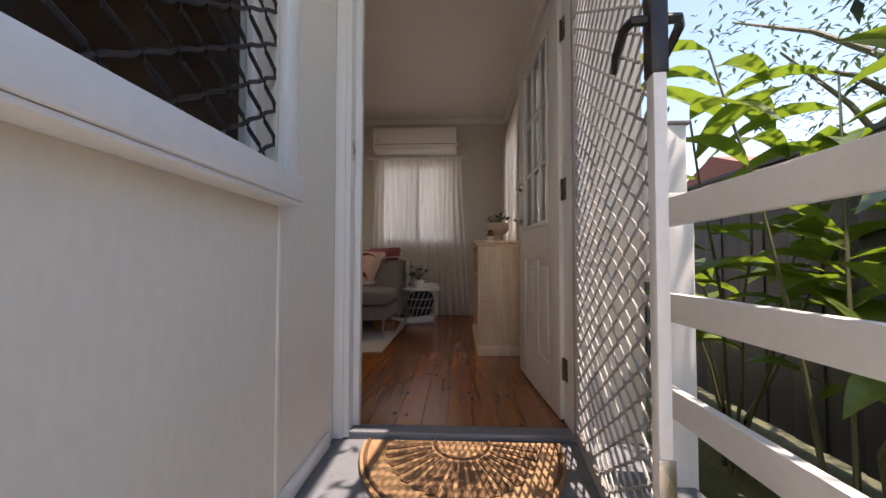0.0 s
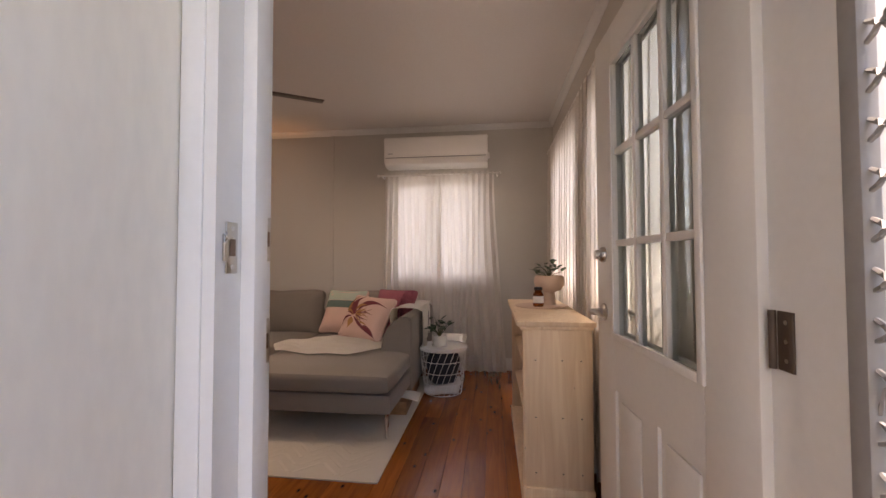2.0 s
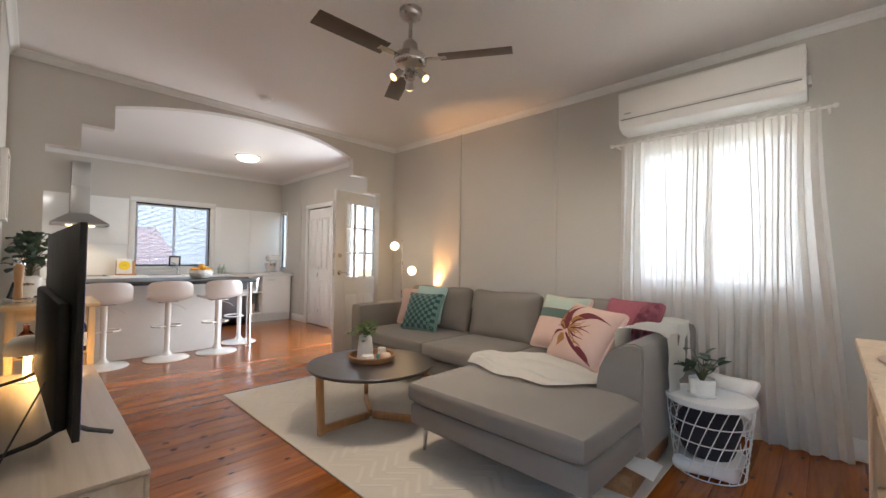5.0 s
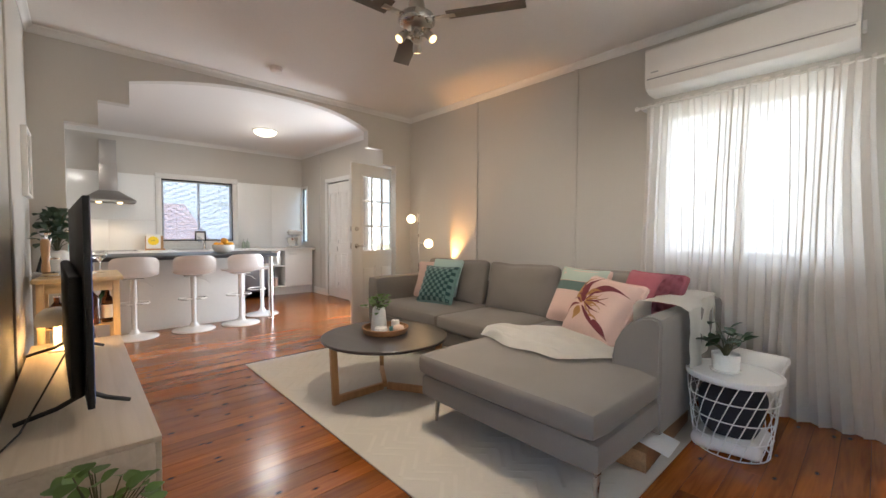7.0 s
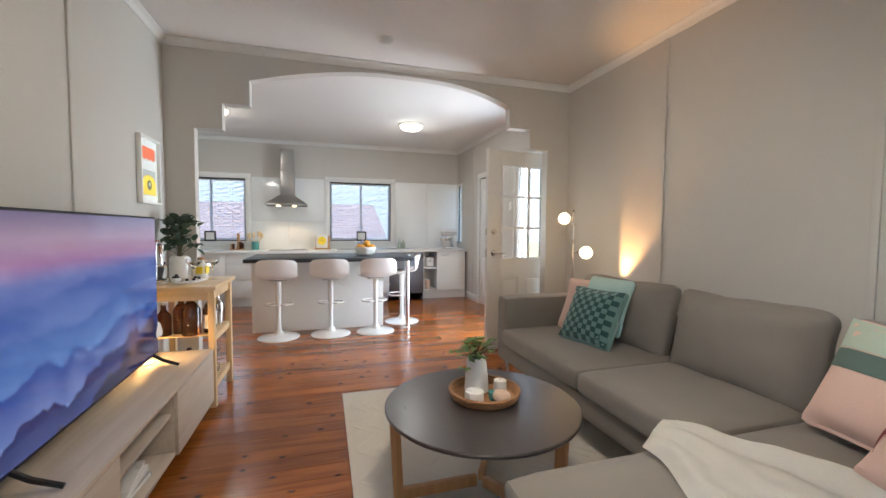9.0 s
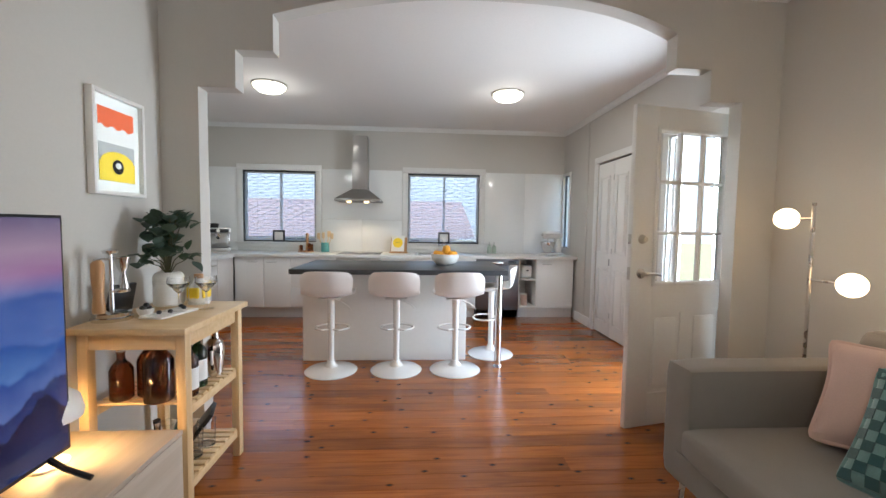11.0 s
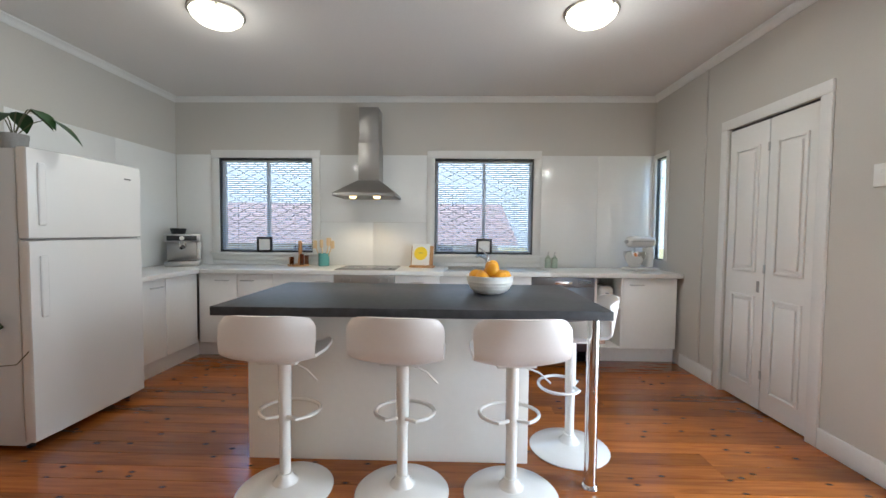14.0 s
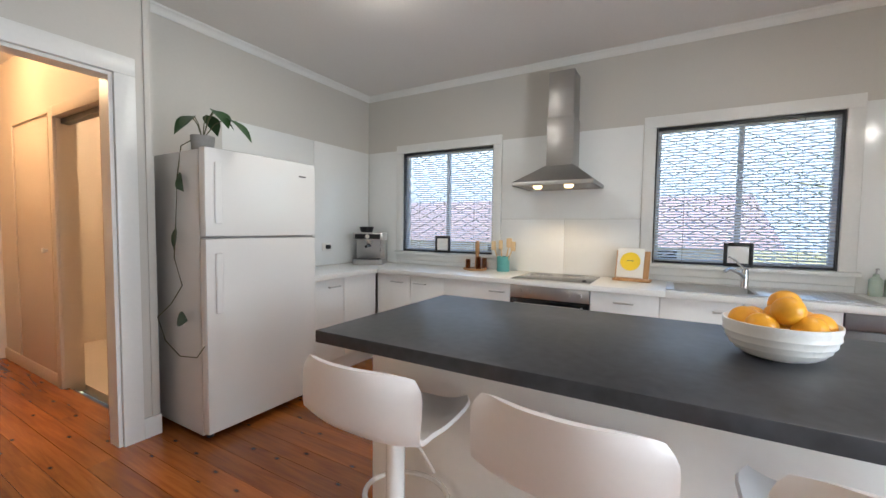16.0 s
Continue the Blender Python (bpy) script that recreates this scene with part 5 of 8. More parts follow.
part("cloth", drape(uu, uu, throw_at, 1), M_CREAM, throw)
th2 = thing("throw_blanket", "cream knitted throw folded over the sofa arm", "blanket", 0, 0, 0)


def arm_throw(u, v):
    # over the arm: inside down, across the top, outside down
    s = u * 1.15
    if s < 0.30:
        x, z = 0.07, 0.48 + s
    elif s < 0.56:
        x, z = 0.07 + (s - 0.30), 0.764 + 0.015 * math.sin((s - 0.30) / 0.26 * math.pi)
    else:
        x, z = 0.322 + 0.02 * math.sin(5 * v + 1), 0.764 - (s - 0.56) * (0.62 - 0.10 * v)
    y = 5.22 + 0.12 * u + (0.74 - 0.12 * u) * v + 0.02 * math.sin(7 * u)
    w = 0.012 * math.sin(16 * v + 3 * u) + 0.01 * noise.noise(Vector((x * 9, y * 9, z * 9)))
    return (x + (w if s > 0.56 else -abs(w) if s < 0.3 else 0), y, z + (abs(w) if 0.3 <= s <= 0.56 else 0))


part("cloth", drape([i / 30 for i in range(31)], [i / 16 for i in range(17)], arm_throw, 2), M_CREAM, th2)


def cushion(label, x, y, z, size, rx, rz, material, thick=0.16, ry=0, wob=0.002):
    t = thing("cushion", label, "cushion", x, y, z, rz, "scatter cushions on the sofa", rx, ry)
    part("cover", soft(B(), size, size, thick, 0.045, n=14, puff=0.35, pinch=0.75, wob=wob), material, t)
    return t


def face_z(u, v, thick=0.16):
    k = (1 - u * u) * (1 - v * v)
    return thick / 2 * (1 + 0.35 * k - 0.75 * (1 - k) * max(abs(u), abs(v)) ** 3)


ck = cushion("teal and sage checked velvet cushion", -2.02, 5.62, 0.635, 0.43, 62, 14, M_TEALL, 0.15, 0)
n = 11
for i in range(n):
    for j in range(n):
        if (i + j) % 2:
            continue
        q = []
        for a, b in ((i, j), (i + 1, j), (i + 1, j + 1), (i, j + 1)):
            u, v = (-1 + 2 * a / n) * 0.93, (-1 + 2 * b / n) * 0.93
            q.append((u * 0.2125 * (1 - 0.075 * (1 - v * v)), v * 0.2125 * (1 - 0.075 * (1 - u * u)), face_z(u, v, 0.15) + 0.004))
        bm = B()
        top = [bm.verts.new(p) for p in q]
        low = [bm.verts.new((p[0], p[1], p[2] - 0.014)) for p in q]
        bm.faces.new(top)
        for k in range(4):
            bm.faces.new((low[k], low[(k + 1) % 4], top[(k + 1) % 4], top[k]))
        part("check", bm, M_TEAL, ck)
cushion("mint cotton cushion behind the checked one", -2.10, 5.78, 0.695, 0.42, 68, 6, M_MINT, 0.13, wob=0.010)
cushion("pale pink cotton cushion against the sofa back", -2.28, 5.78, 0.66, 0.42, 64, 28, M_PINK, 0.14, wob=0.010)
gs = cushion("cushion in wide bands of sage, dark green and pink", -0.52, 5.70, 0.69, 0.47, 62, -14, M_PINK, 0.14)
for v0, v1, m_ in ((0.42, 0.97, M_SAGE), (0.05, 0.40, M_DKGREEN)):
    bm = B()
    k = 10
    for i in range(k):
        for j in range(3):
            q = []
            for a, b in ((i, j), (i + 1, j), (i + 1, j + 1), (i, j + 1)):
                u, v = (-1 + 2 * a / k) * 0.97, v0 + (v1 - v0) * b / 3
                q.append(bm.verts.new((u * 0.232 * (1 - 0.075 * (1 - v * v)), v * 0.232 * (1 - 0.075 * (1 - u * u)), face_z(u, v, 0.14) + 0.004)))
            bm.faces.new(q)
    bmesh.ops.remove_doubles(bm, verts=bm.verts, dist=1e-5)
    part("band", bm, m_, gs)
rs = cushion("dusty rose cushion with ruffled edges", -0.03, 5.72, 0.69, 0.48, 64, -24, M_ROSE, 0.17, wob=0.010)
for side in (0, 3):
    for u0 in (0.55, 0.70, 0.85):
        bm = B()
        rows = []
        for i in range(49):
            v = -0.96 + 1.92 * i / 48
            wave = math.sin(i * 0.95 + u0 * 9 + side) + 0.5 * math.sin(i * 0.41 + side * 2)
            line = []
            for k in range(4):
                uu_ = u0 + 0.05 * k
                z = face_z(min(1, uu_), v, 0.17) + (0.003, 0.014, 0.020, 0.014)[k] + 0.007 * wave * k / 2
                p = pose(0, 0, 0, 0, 0, 90 * side) @ Vector((uu_ * 0.225 + 0.006 * wave * k / 3, v * 0.225, z))
                line.append(bm.verts.new(p))
            rows.append(line)
        for p, q in zip(rows, rows[1:]):
            for k in range(3):
                bm.faces.new((p[k], q[k], q[k + 1], p[k + 1]))
        bmesh.ops.solidify(bm, geom=bm.faces[:], thickness=0.003)
        part("ruffle", bm, M_ROSE, rs)
fl = cushion("pale pink cushion printed with a large maroon flower", -0.19, 5.42, 0.665, 0.47, 54, -16, M_PINK, 0.17, 0)
fl.matrix_basis = fl.matrix_basis @ pose(0, 0, 0, 0, 0, -5)


def stroke(u0, v0, u1, v1, bend, width, material, name="petal"):
    """One printed brush stroke, from broad root to fine tip, lying on the cover."""
    bm = B()
    p0, p1 = Vector((u0, v0)) * 0.215, Vector((u1, v1)) * 0.215
    d = p1 - p0
    s = Vector((-d.y, d.x)).normalized()
    rows = []
    for k in range(13):
        f = k / 12
        w = width * 0.5 * (math.sin(math.pi * min(1, 0.04 + f) ** 0.65)) * (1 + 0.16 * math.sin(9 * f + 5 * u0)) + 0.0012
        c = p0 + d * f + s * bend * math.sin(math.pi * f)
        line = []
        for g in (-1, -0.3, 0.4, 1):
            p = c + s * w * g
            line.append(bm.verts.new((p.x, p.y, face_z(max(-1, min(1, p.x / 0.235)), max(-1, min(1, p.y / 0.235)), 0.17) + 0.005)))
        rows.append(line)
    for p, q in zip(rows, rows[1:]):
        for k in range(3):
            bm.faces.new((p[k], q[k], q[k + 1], p[k + 1]))
    part(name, bm, material, fl)


for row in ((-0.38, -0.15, -0.44, 0.90, 0.095, 0.062, M_OCHRE), (-0.33, -0.10, -0.22, 0.88, 0.060, 0.070, M_MAUVE), (-0.38, 0.14, 0.92, 0.46, 0.048, 0.050, M_MAUVE),
            (-0.36, 0.10, 0.14, 0.36, 0.030, 0.030, M_OCHRE), (-0.36, -0.12, -0.92, 0.14, -0.030, 0.014, M_MAUVE), (-0.40, -0.14, -0.94, -0.06, -0.020, 0.010, M_MAUVE),
            (-0.42, -0.26, -0.46, -0.72, 0.012, 0.056, M_OCHRE), (-0.45, -0.18, -0.76, -0.66, -0.050, 0.028, M_MAUVE), (-0.30, -0.22, 0.92, -0.92, -0.012, 0.020, M_MAUVE),
            (0.30, -0.56, 0.90, -0.90, 0.010, 0.034, M_MAUVE), (0.10, -0.44, 0.46, -0.52, 0.008, 0.012, M_OCHRE), (-0.62, 0.42, -0.80, 0.62, 0.010, 0.010, M_MAUVE)):
    stroke(*row)
for i in range(13):
    a = radians(-48 + 8.5 * i)
    ln = 0.58 + 0.14 * math.sin(i * 2.3)
    stroke(-0.32 + 0.06 * math.cos(a), -0.06 + 0.06 * math.sin(a), -0.32 + ln * math.cos(a) * 1.2, -0.06 + ln * math.sin(a) * 0.85, 0.014 * (-1) ** i, 0.009, M_OCHRE if i % 3 else M_MAUVE, "stamen")
cushion("white cotton cushion lying behind the side table", 0.53, 5.86, 0.34, 0.31, 40, -10, M_WHITECL, 0.14, wob=0.010)

# coffee table
ct = thing("coffee_table", "round dark coffee table on three oak legs", "coffee table", -1.41, 4.545, 0.0)
part("tabletop", lathe(B(), [(0, 0.395), (0.43, 0.395), (0.448, 0.402), (0.455, 0.412), (0.455, 0.418), (0.450, 0.422), (0, 0.422)], 72), M_TABLE, ct)
for a in (-90, 30, 150):
    bm = B()
    obox(bm, pose(0, 0, 0, 0, 0, a) @ pose(0.405, 0, 0.2025, 0, 3), 0.045, 0.032, 0.383, 0.004)
    part("leg", bm, M_OAK, ct)
    part("stretcher", obox(B(), pose(0, 0, 0, 0, 0, a) @ pose(0.205, 0, 0.045), 0.37, 0.03, 0.05, 0.004), M_OAK, ct)

tray = thing("rattan_tray", "round woven rattan tray on the coffee table", "tray", -1.46, 4.58, 0.4225)
tray.scale = (1.13, 1.13, 1.0)
part("base", lathe(B(), [(0, 0), (0.135, 0.0), (0.135, 0.008), (0, 0.008)], 40), M_RATTAN, tray)
for i in range(4):
    part("coil", tube(B(), [((0.137 + 0.004 * i) * math.cos(a), (0.137 + 0.004 * i) * math.sin(a), 0.008 + 0.0105 * i) for a in [2 * math.pi * k / 48 for k in range(48)]], 0.0065, 6, True), M_RATTAN, tray)
TR = (-1.46, 4.58, 0.431)


def pot_leaves(t, n, seed, height, spread, ln, wd, material, z0, upright=0.5, stems=True, small=False):
    r = random.Random(seed)
    bm, sb = B(), B()
    for i in range(n):
        a = r.uniform(0, 2 * math.pi)
        f = math.sqrt(r.random())
        tip = Vector((math.cos(a) * spread * f, math.sin(a) * spread * f, z0 + height * (1 - 0.5 * f * f) * r.uniform(0.25, 1.0)))
        if stems:
            tube(sb, [(0, 0, z0 - 0.02), Vector((tip.x * 0.4, tip.y * 0.4, z0 + (tip.z - z0) * 0.6)), tip], [0.003, 0.0025, 0.0018], 5)
        for k in range(4 if small else 1):
            b = a + r.uniform(-1.6, 1.6)
            p = tip + (Vector((r.gauss(0, 0.02), r.gauss(0, 0.02), r.gauss(0, 0.015))) if small else Vector((0, 0, 0)))
            leaf(bm, p, (math.cos(b), math.sin(b), upright * r.uniform(-0.4, 1.5)), (0, 0, 1), ln * r.uniform(0.7, 1.15), wd * r.uniform(0.85, 1.15), 0.15, 0.12, 5)
    if stems:
        part("stem_cluster", sb, M_STEM, t)
    part("foliage", bm, material, t)


vs = thing("vase", "white ceramic vase with green sprigs on the tray", "vase", TR[0] - 0.055, TR[1] - 0.02, TR[2])
part("body", lathe(B(), [(0, 0), (0.052, 0), (0.060, 0.006), (0.058, 0.06), (0.050, 0.14), (0.044, 0.172), (0.040, 0.176), (0.038, 0.165), (0, 0.15)], 36), M_CERAMIC, vs)
pot_leaves(vs, 26, 3, 0.11, 0.085, 0.042, 0.03, M_LIGHTLEAF, 0.165, 0.7, True, True)
cd = thing("candle", "thick white pillar candle on the tray", "candle", TR[0] + 0.03, TR[1] + 0.07, TR[2])
part("wax", lathe(B(), [(0, 0), (0.03, 0), (0.031, 0.002), (0.031, 0.075), (0.027, 0.078), (0, 0.075)], 28), M_CERAMIC, cd)
part("wick", rod(B(), (0, 0, 0.074), (0.001, 0, 0.084), 0.0012, seg=5), M_BLACK, cd)
tl = thing("tealight_holder", "small teal glass tealight holder", "candle holder", TR[0] + 0.065, TR[1] + 0.015, TR[2])
part("cup", lathe(B(), [(0, 0), (0.014, 0), (0.02, 0.015), (0.022, 0.04), (0.019, 0.04), (0.016, 0.018), (0, 0.012)], 24), M_TEALC, tl)
bx = thing("candle_box", "small white octagonal candle tin", "candle", TR[0] + 0.045, TR[1] - 0.07, TR[2])
part("tin", lathe(B(), [(0, 0), (0.046, 0), (0.048, 0.004), (0.048, 0.04), (0.045, 0.045), (0, 0.046)], 8), M_CERAMIC, bx)
sh = thing("shell_ball", "pale carved ball ornament on the tray", "ornament", TR[0] + 0.105, TR[1] + 0.045, TR[2] + 0.03)
part("body", soft(B(), 0.08, 0.075, 0.055, 0.027, n=8), M_CLAY, sh)

# side table basket
sb_ = thing("basket_table", "white wire basket side table filled with dark blankets", "side table", 0.50, 5.51, 0.0)
part("lid", lathe(B(), [(0, 0.40), (0.218, 0.40), (0.222, 0.404), (0.222, 0.424), (0.216, 0.426), (0.212, 0.418), (0, 0.418)], 48), M_PLASTIC, sb_)
for z, rr in ((0.395, 0.213), (0.30, 0.203), (0.20, 0.192), (0.10, 0.181), (0.008, 0.170)):
    part("hoop", tube(B(), [(rr * math.cos(a), rr * math.sin(a), z) for a in [2 * math.pi * k / 48 for k in range(48)]], 0.0035, 6, True), M_PLASTIC, sb_)
for k in range(22):
    a0 = 2 * math.pi * k / 22
    pts = [((0.170 + 0.043 * s) * math.cos(a0 + 0.75 * s), (0.170 + 0.043 * s) * math.sin(a0 + 0.75 * s), 0.008 + 0.387 * s) for s in [i / 6 for i in range(7)]]
    part("wire", tube(B(), pts, 0.0028, 5), M_PLASTIC, sb_)
bl = thing("blanket", "charcoal blanket folded inside the wire basket", "blanket", 0.50, 5.51, 0.012)
part("roll", soft(B(), 0.29, 0.29, 0.33, 0.12, (0, 0, 0.215), n=12, wob=0.02), M_DARKCL, bl)
bw = thing("blanket", "white woollen blanket at the foot of the wire basket", "blanket", 0.50, 5.51, 0.01)
part("roll", soft(B(), 0.31, 0.30, 0.09, 0.042, (0.0, -0.005, 0.045), n=12, wob=0.022), M_WHITECL, bw)
pp = thing("potted_plant", "small leafy plant in a white pot on the side table", "plant", 0.47, 5.49, 0.4185)
part("saucer", lathe(B(), [(0, 0), (0.068, 0), (0.074, 0.012), (0.07, 0.014), (0, 0.008)], 32), M_CERAMIC, pp)
part("pot", lathe(B(), [(0, 0.009), (0.056, 0.009), (0.062, 0.014), (0.068, 0.10), (0.064, 0.10), (0.06, 0.085), (0, 0.085)], 32), M_CERAMIC, pp)
pot_leaves(pp, 20, 21, 0.21, 0.085, 0.085, 0.062, M_LEAF, 0.09, 0.8)
cb = thing("cardboard_box", "flat brown cardboard box pushed under the sofa", "cardboard box", 0.17, 5.30, 0.012, 3)
part("carton", box(B(), -0.12, 0.10, -0.42, 0.35, 0, 0.10, 0.002), M_RATTAN, cb)
part("flap", obox(B(), pose(0.11, -0.25, 0.098, 0, 12), 0.14, 0.20, 0.003), M_PAPER, cb)

# floor lamp
lp = thing("floor_lamp", "slim floor lamp with two lit opal globes", "floor lamp", -2.85, 6.02, 0.0)
part("base", lathe(B(), [(0, 0), (0.13, 0), (0.13, 0.012), (0.02, 0.02), (0, 0.02)], 36), M_NICKEL, lp)
part("pole", rod(B(), (0, 0, 0.015), (0, 0, 1.42), 0.009), M_NICKEL, lp)
for dx, z in ((-0.145, 1.345), (0.195, 1.04)):
    am = part("arm", rod(B(), (0, 0, z), (dx * 0.66, 0, z), 0.006), M_NICKEL, lp)
    part("globe", lathe(B(), [(0.055 * math.sin(math.pi * i / 16), -0.055 * math.cos(math.pi * i / 16)) for i in range(17)], 24, (dx, 0, z)), M_GLOBE, am, "lit opal glass globe")
wl = new("wall_wash", bpy.data.lights.new("wall_wash", "SPOT"))
wl.data.energy, wl.data.color, wl.data.spot_size, wl.data.spot_blend, wl.data.shadow_soft_size = 18 * LAMPS, (1.0, 0.50, 0.18), radians(52), 0.8, 0.02
wl.matrix_world = look((-2.56, 6.225, 0.74), (-2.33, 6.31, 1.38))
bulb("globe_glow", (-2.655, 5.90, 1.04), 0.25, WARM, 0.05)
bulb("globe_glow_b", (-2.995, 5.90, 1.345), 0.25, WARM, 0.05)

# sideboard
sb = thing("sideboard", "raw pine sideboard with open shelves", "sideboard", 0, 0, 0)
SX0, SX1, SY0, SY1 = 1.10, 1.435, 3.885, 5.01
part("top", box(B(), SX0 - 0.03, SX1 + 0.015, SY0 - 0.025, SY1 + 0.02, 0.868, 0.893, 0.004), M_PINE, sb)
part("top_mould", box(B(), SX0 - 0.012, SX1 + 0.005, SY0 - 0.012, SY1 + 0.01, 0.85, 0.8675, 0.005), M_PINE, sb)
part("end_panel", box(B(), SX0 + 0.01, SX1, SY0, SY0 + 0.022, 0.08, 0.8495, 0.002), M_PINE, sb)
part("end_panel", box(B(), SX0 + 0.01, SX1, SY1 - 0.022, SY1, 0.08, 0.8495, 0.002), M_PINE, sb)
part("back_panel", box(B(), SX1 - 0.012, SX1, SY0 + 0.0225, SY1 - 0.0225, 0.08, 0.849), M_PINE, sb)
part("plinth", box(B(), SX0 - 0.008, SX1 + 0.004, SY0 - 0.012, SY1 + 0.01, 0.0, 0.0795, 0.004), M_PINE, sb)
for z in (0.34, 0.60):
    part("shelf", box(B(), SX0 + 0.02, SX1 - 0.0125, SY0 + 0.0225, SY1 - 0.0225, z, z + 0.02, 0.002), M_PINE, sb)
part("front_stile", box(B(), SX0, SX0 + 0.0095, SY0, SY0 + 0.05, 0.08, 0.849, 0.002), M_PINE, sb)
part("front_stile", box(B(), SX0, SX0 + 0.0095, SY1 - 0.05, SY1, 0.08, 0.849, 0.002), M_PINE, sb)
for z in (0.15, 0.42, 0.70):
    for x in (1.16, 1.29, 1.38):
        part("nail", lathe(B(), [(0, -0.002), (0.004, -0.002), (0.004, 0.002), (0, 0.002)], 8, (x, SY0 - 0.0005, z)), M_BLACK, sb)
pm = thing("placemat", "round woven placemat on the sideboard", "placemat", 1.275, 4.56, 0.8935)
part("weave", lathe(B(), [(0, 0), (0.17, 0), (0.174, 0.003), (0.17, 0.006), (0, 0.006)], 48), M_CLAY, pm)
pt = thing("footed_planter", "pale clay footed planter with a leafy plant", "planter", 1.33, 4.60, 0.90)
pt.scale = (0.88, 0.88, 0.92)
part("pot", lathe(B(), [(0, 0), (0.052, 0), (0.048, 0.03), (0.042, 0.085), (0.044, 0.095), (0.085, 0.108), (0.108, 0.14), (0.113, 0.17), (0.108, 0.20), (0.10, 0.212), (0.092, 0.205), (0.085, 0.19), (0, 0.19)], 44), M_CLAY, pt)
pot_leaves(pt, 20, 31, 0.13, 0.10, 0.075, 0.045, M_LEAF, 0.20, 0.6)
ab = thing("amber_jar", "small amber glass reed jar with a black stopper", "jar", 1.245, 4.49, 0.90)
ab.scale = (0.78, 0.78, 0.95)
part("body", lathe(B(), [(0, 0), (0.04, 0), (0.043, 0.004), (0.043, 0.08), (0.036, 0.092), (0.028, 0.096), (0.028, 0.11), (0, 0.11)], 32), M_AMBER, ab)
part("stopper", lathe(B(), [(0, 0.111), (0.034, 0.111), (0.035, 0.125), (0.03, 0.13), (0.022, 0.131), (0, 0.132)], 28), M_BLACK, ab)
part("label", lathe(B(), [(0.0437, 0.025), (0.0437, 0.07)], 32), M_PAPER, ab)

# television unit and television
tu = thing("tv_unit", "long low pale oak television unit with an open shelf", "tv unit", 0, 0, 0)
TX0, TX1, TY0, TY1, TZ = -2.68, -0.74, 2.66, 3.11, 0.418
part("top", box(B(), TX0, TX1, TY0, TY1, TZ - 0.02, TZ, 0.002), M_OAKV, tu)
part("base", box(B(), TX0, TX1, TY0, TY1 - 0.02, 0.06, 0.08, 0.002), M_OAKV, tu)
for x in (TX0, -2.01, -1.40, TX1 - 0.02):
    part("upright", box(B(), x, x + 0.02, TY0, TY1 - 0.02, 0.0805, TZ - 0.0205, 0.001), M_OAKV, tu)
part("back_panel", box(B(), TX0 + 0.021, TX1 - 0.021, TY0, TY0 + 0.01, 0.081, TZ - 0.021), M_OAKV, tu)
part("shelf", box(B(), -1.9895, -1.4005, TY0 + 0.011, TY1 - 0.03, 0.27, 0.288, 0.001), M_OAKV, tu)
for a, b in ((TX0 + 0.003, -1.995), (-1.395, TX1 - 0.003)):
    part("door", box(B(), a, b, TY1 - 0.0195, TY1 - 0.0015, 0.063, TZ - 0.0235, 0.002), M_OAKV, tu)
for x in (TX0 + 0.06, -1.72, TX1 - 0.06):
    for y in (TY0 + 0.05, TY1 - 0.06):
        part("foot", rod(B(), (x, y, 0), (x, y, 0.06), 0.018), M_OAKV, tu)
for i, (c, th) in enumerate(((M_GREYP, 0.022), (M_PAPER, 0.028), (M_CERAMIC, 0.018))):
    z = 0.0805 + sum((0.022, 0.028, 0.018)[:i])
    bk = thing("magazine", "thick glossy magazine stacked on the shelf", "magazine", -1.66, 2.93, z, 6 * i - 4, "magazines in the television unit")
    part("pages", box(B(), -0.15, 0.148, -0.112, 0.112, 0.001, th - 0.0015), M_PAPER, bk)
    part("cover", box(box(B(), -0.152, 0.15, -0.114, 0.114, th - 0.0015, th - 0.0003), -0.153, -0.1505, -0.114, 0.114, 0.0, th - 0.0016), c, bk)

tv = thing("television", "large flat television showing blue misty mountains", "television", 0, 0, 0)
tv.matrix_basis = pose(-0.975, 2.93, 0, 0, 0, 2.2)
VX0, VX1, VZ0, VZ1, VY = -1.455, 0.0, 0.49, 1.296, 0.0
part("bezel", box(B(), VX0, VX1, VY - 0.018, VY + 0.004, VZ0, VZ1, 0.003), M_TVB, tv)
part("rear_case", box(B(), VX0 + 0.12, VX1 - 0.12, VY - 0.062, VY - 0.0185, VZ0 + 0.01, VZ0 + 0.5, 0.015), M_TVB, tv)


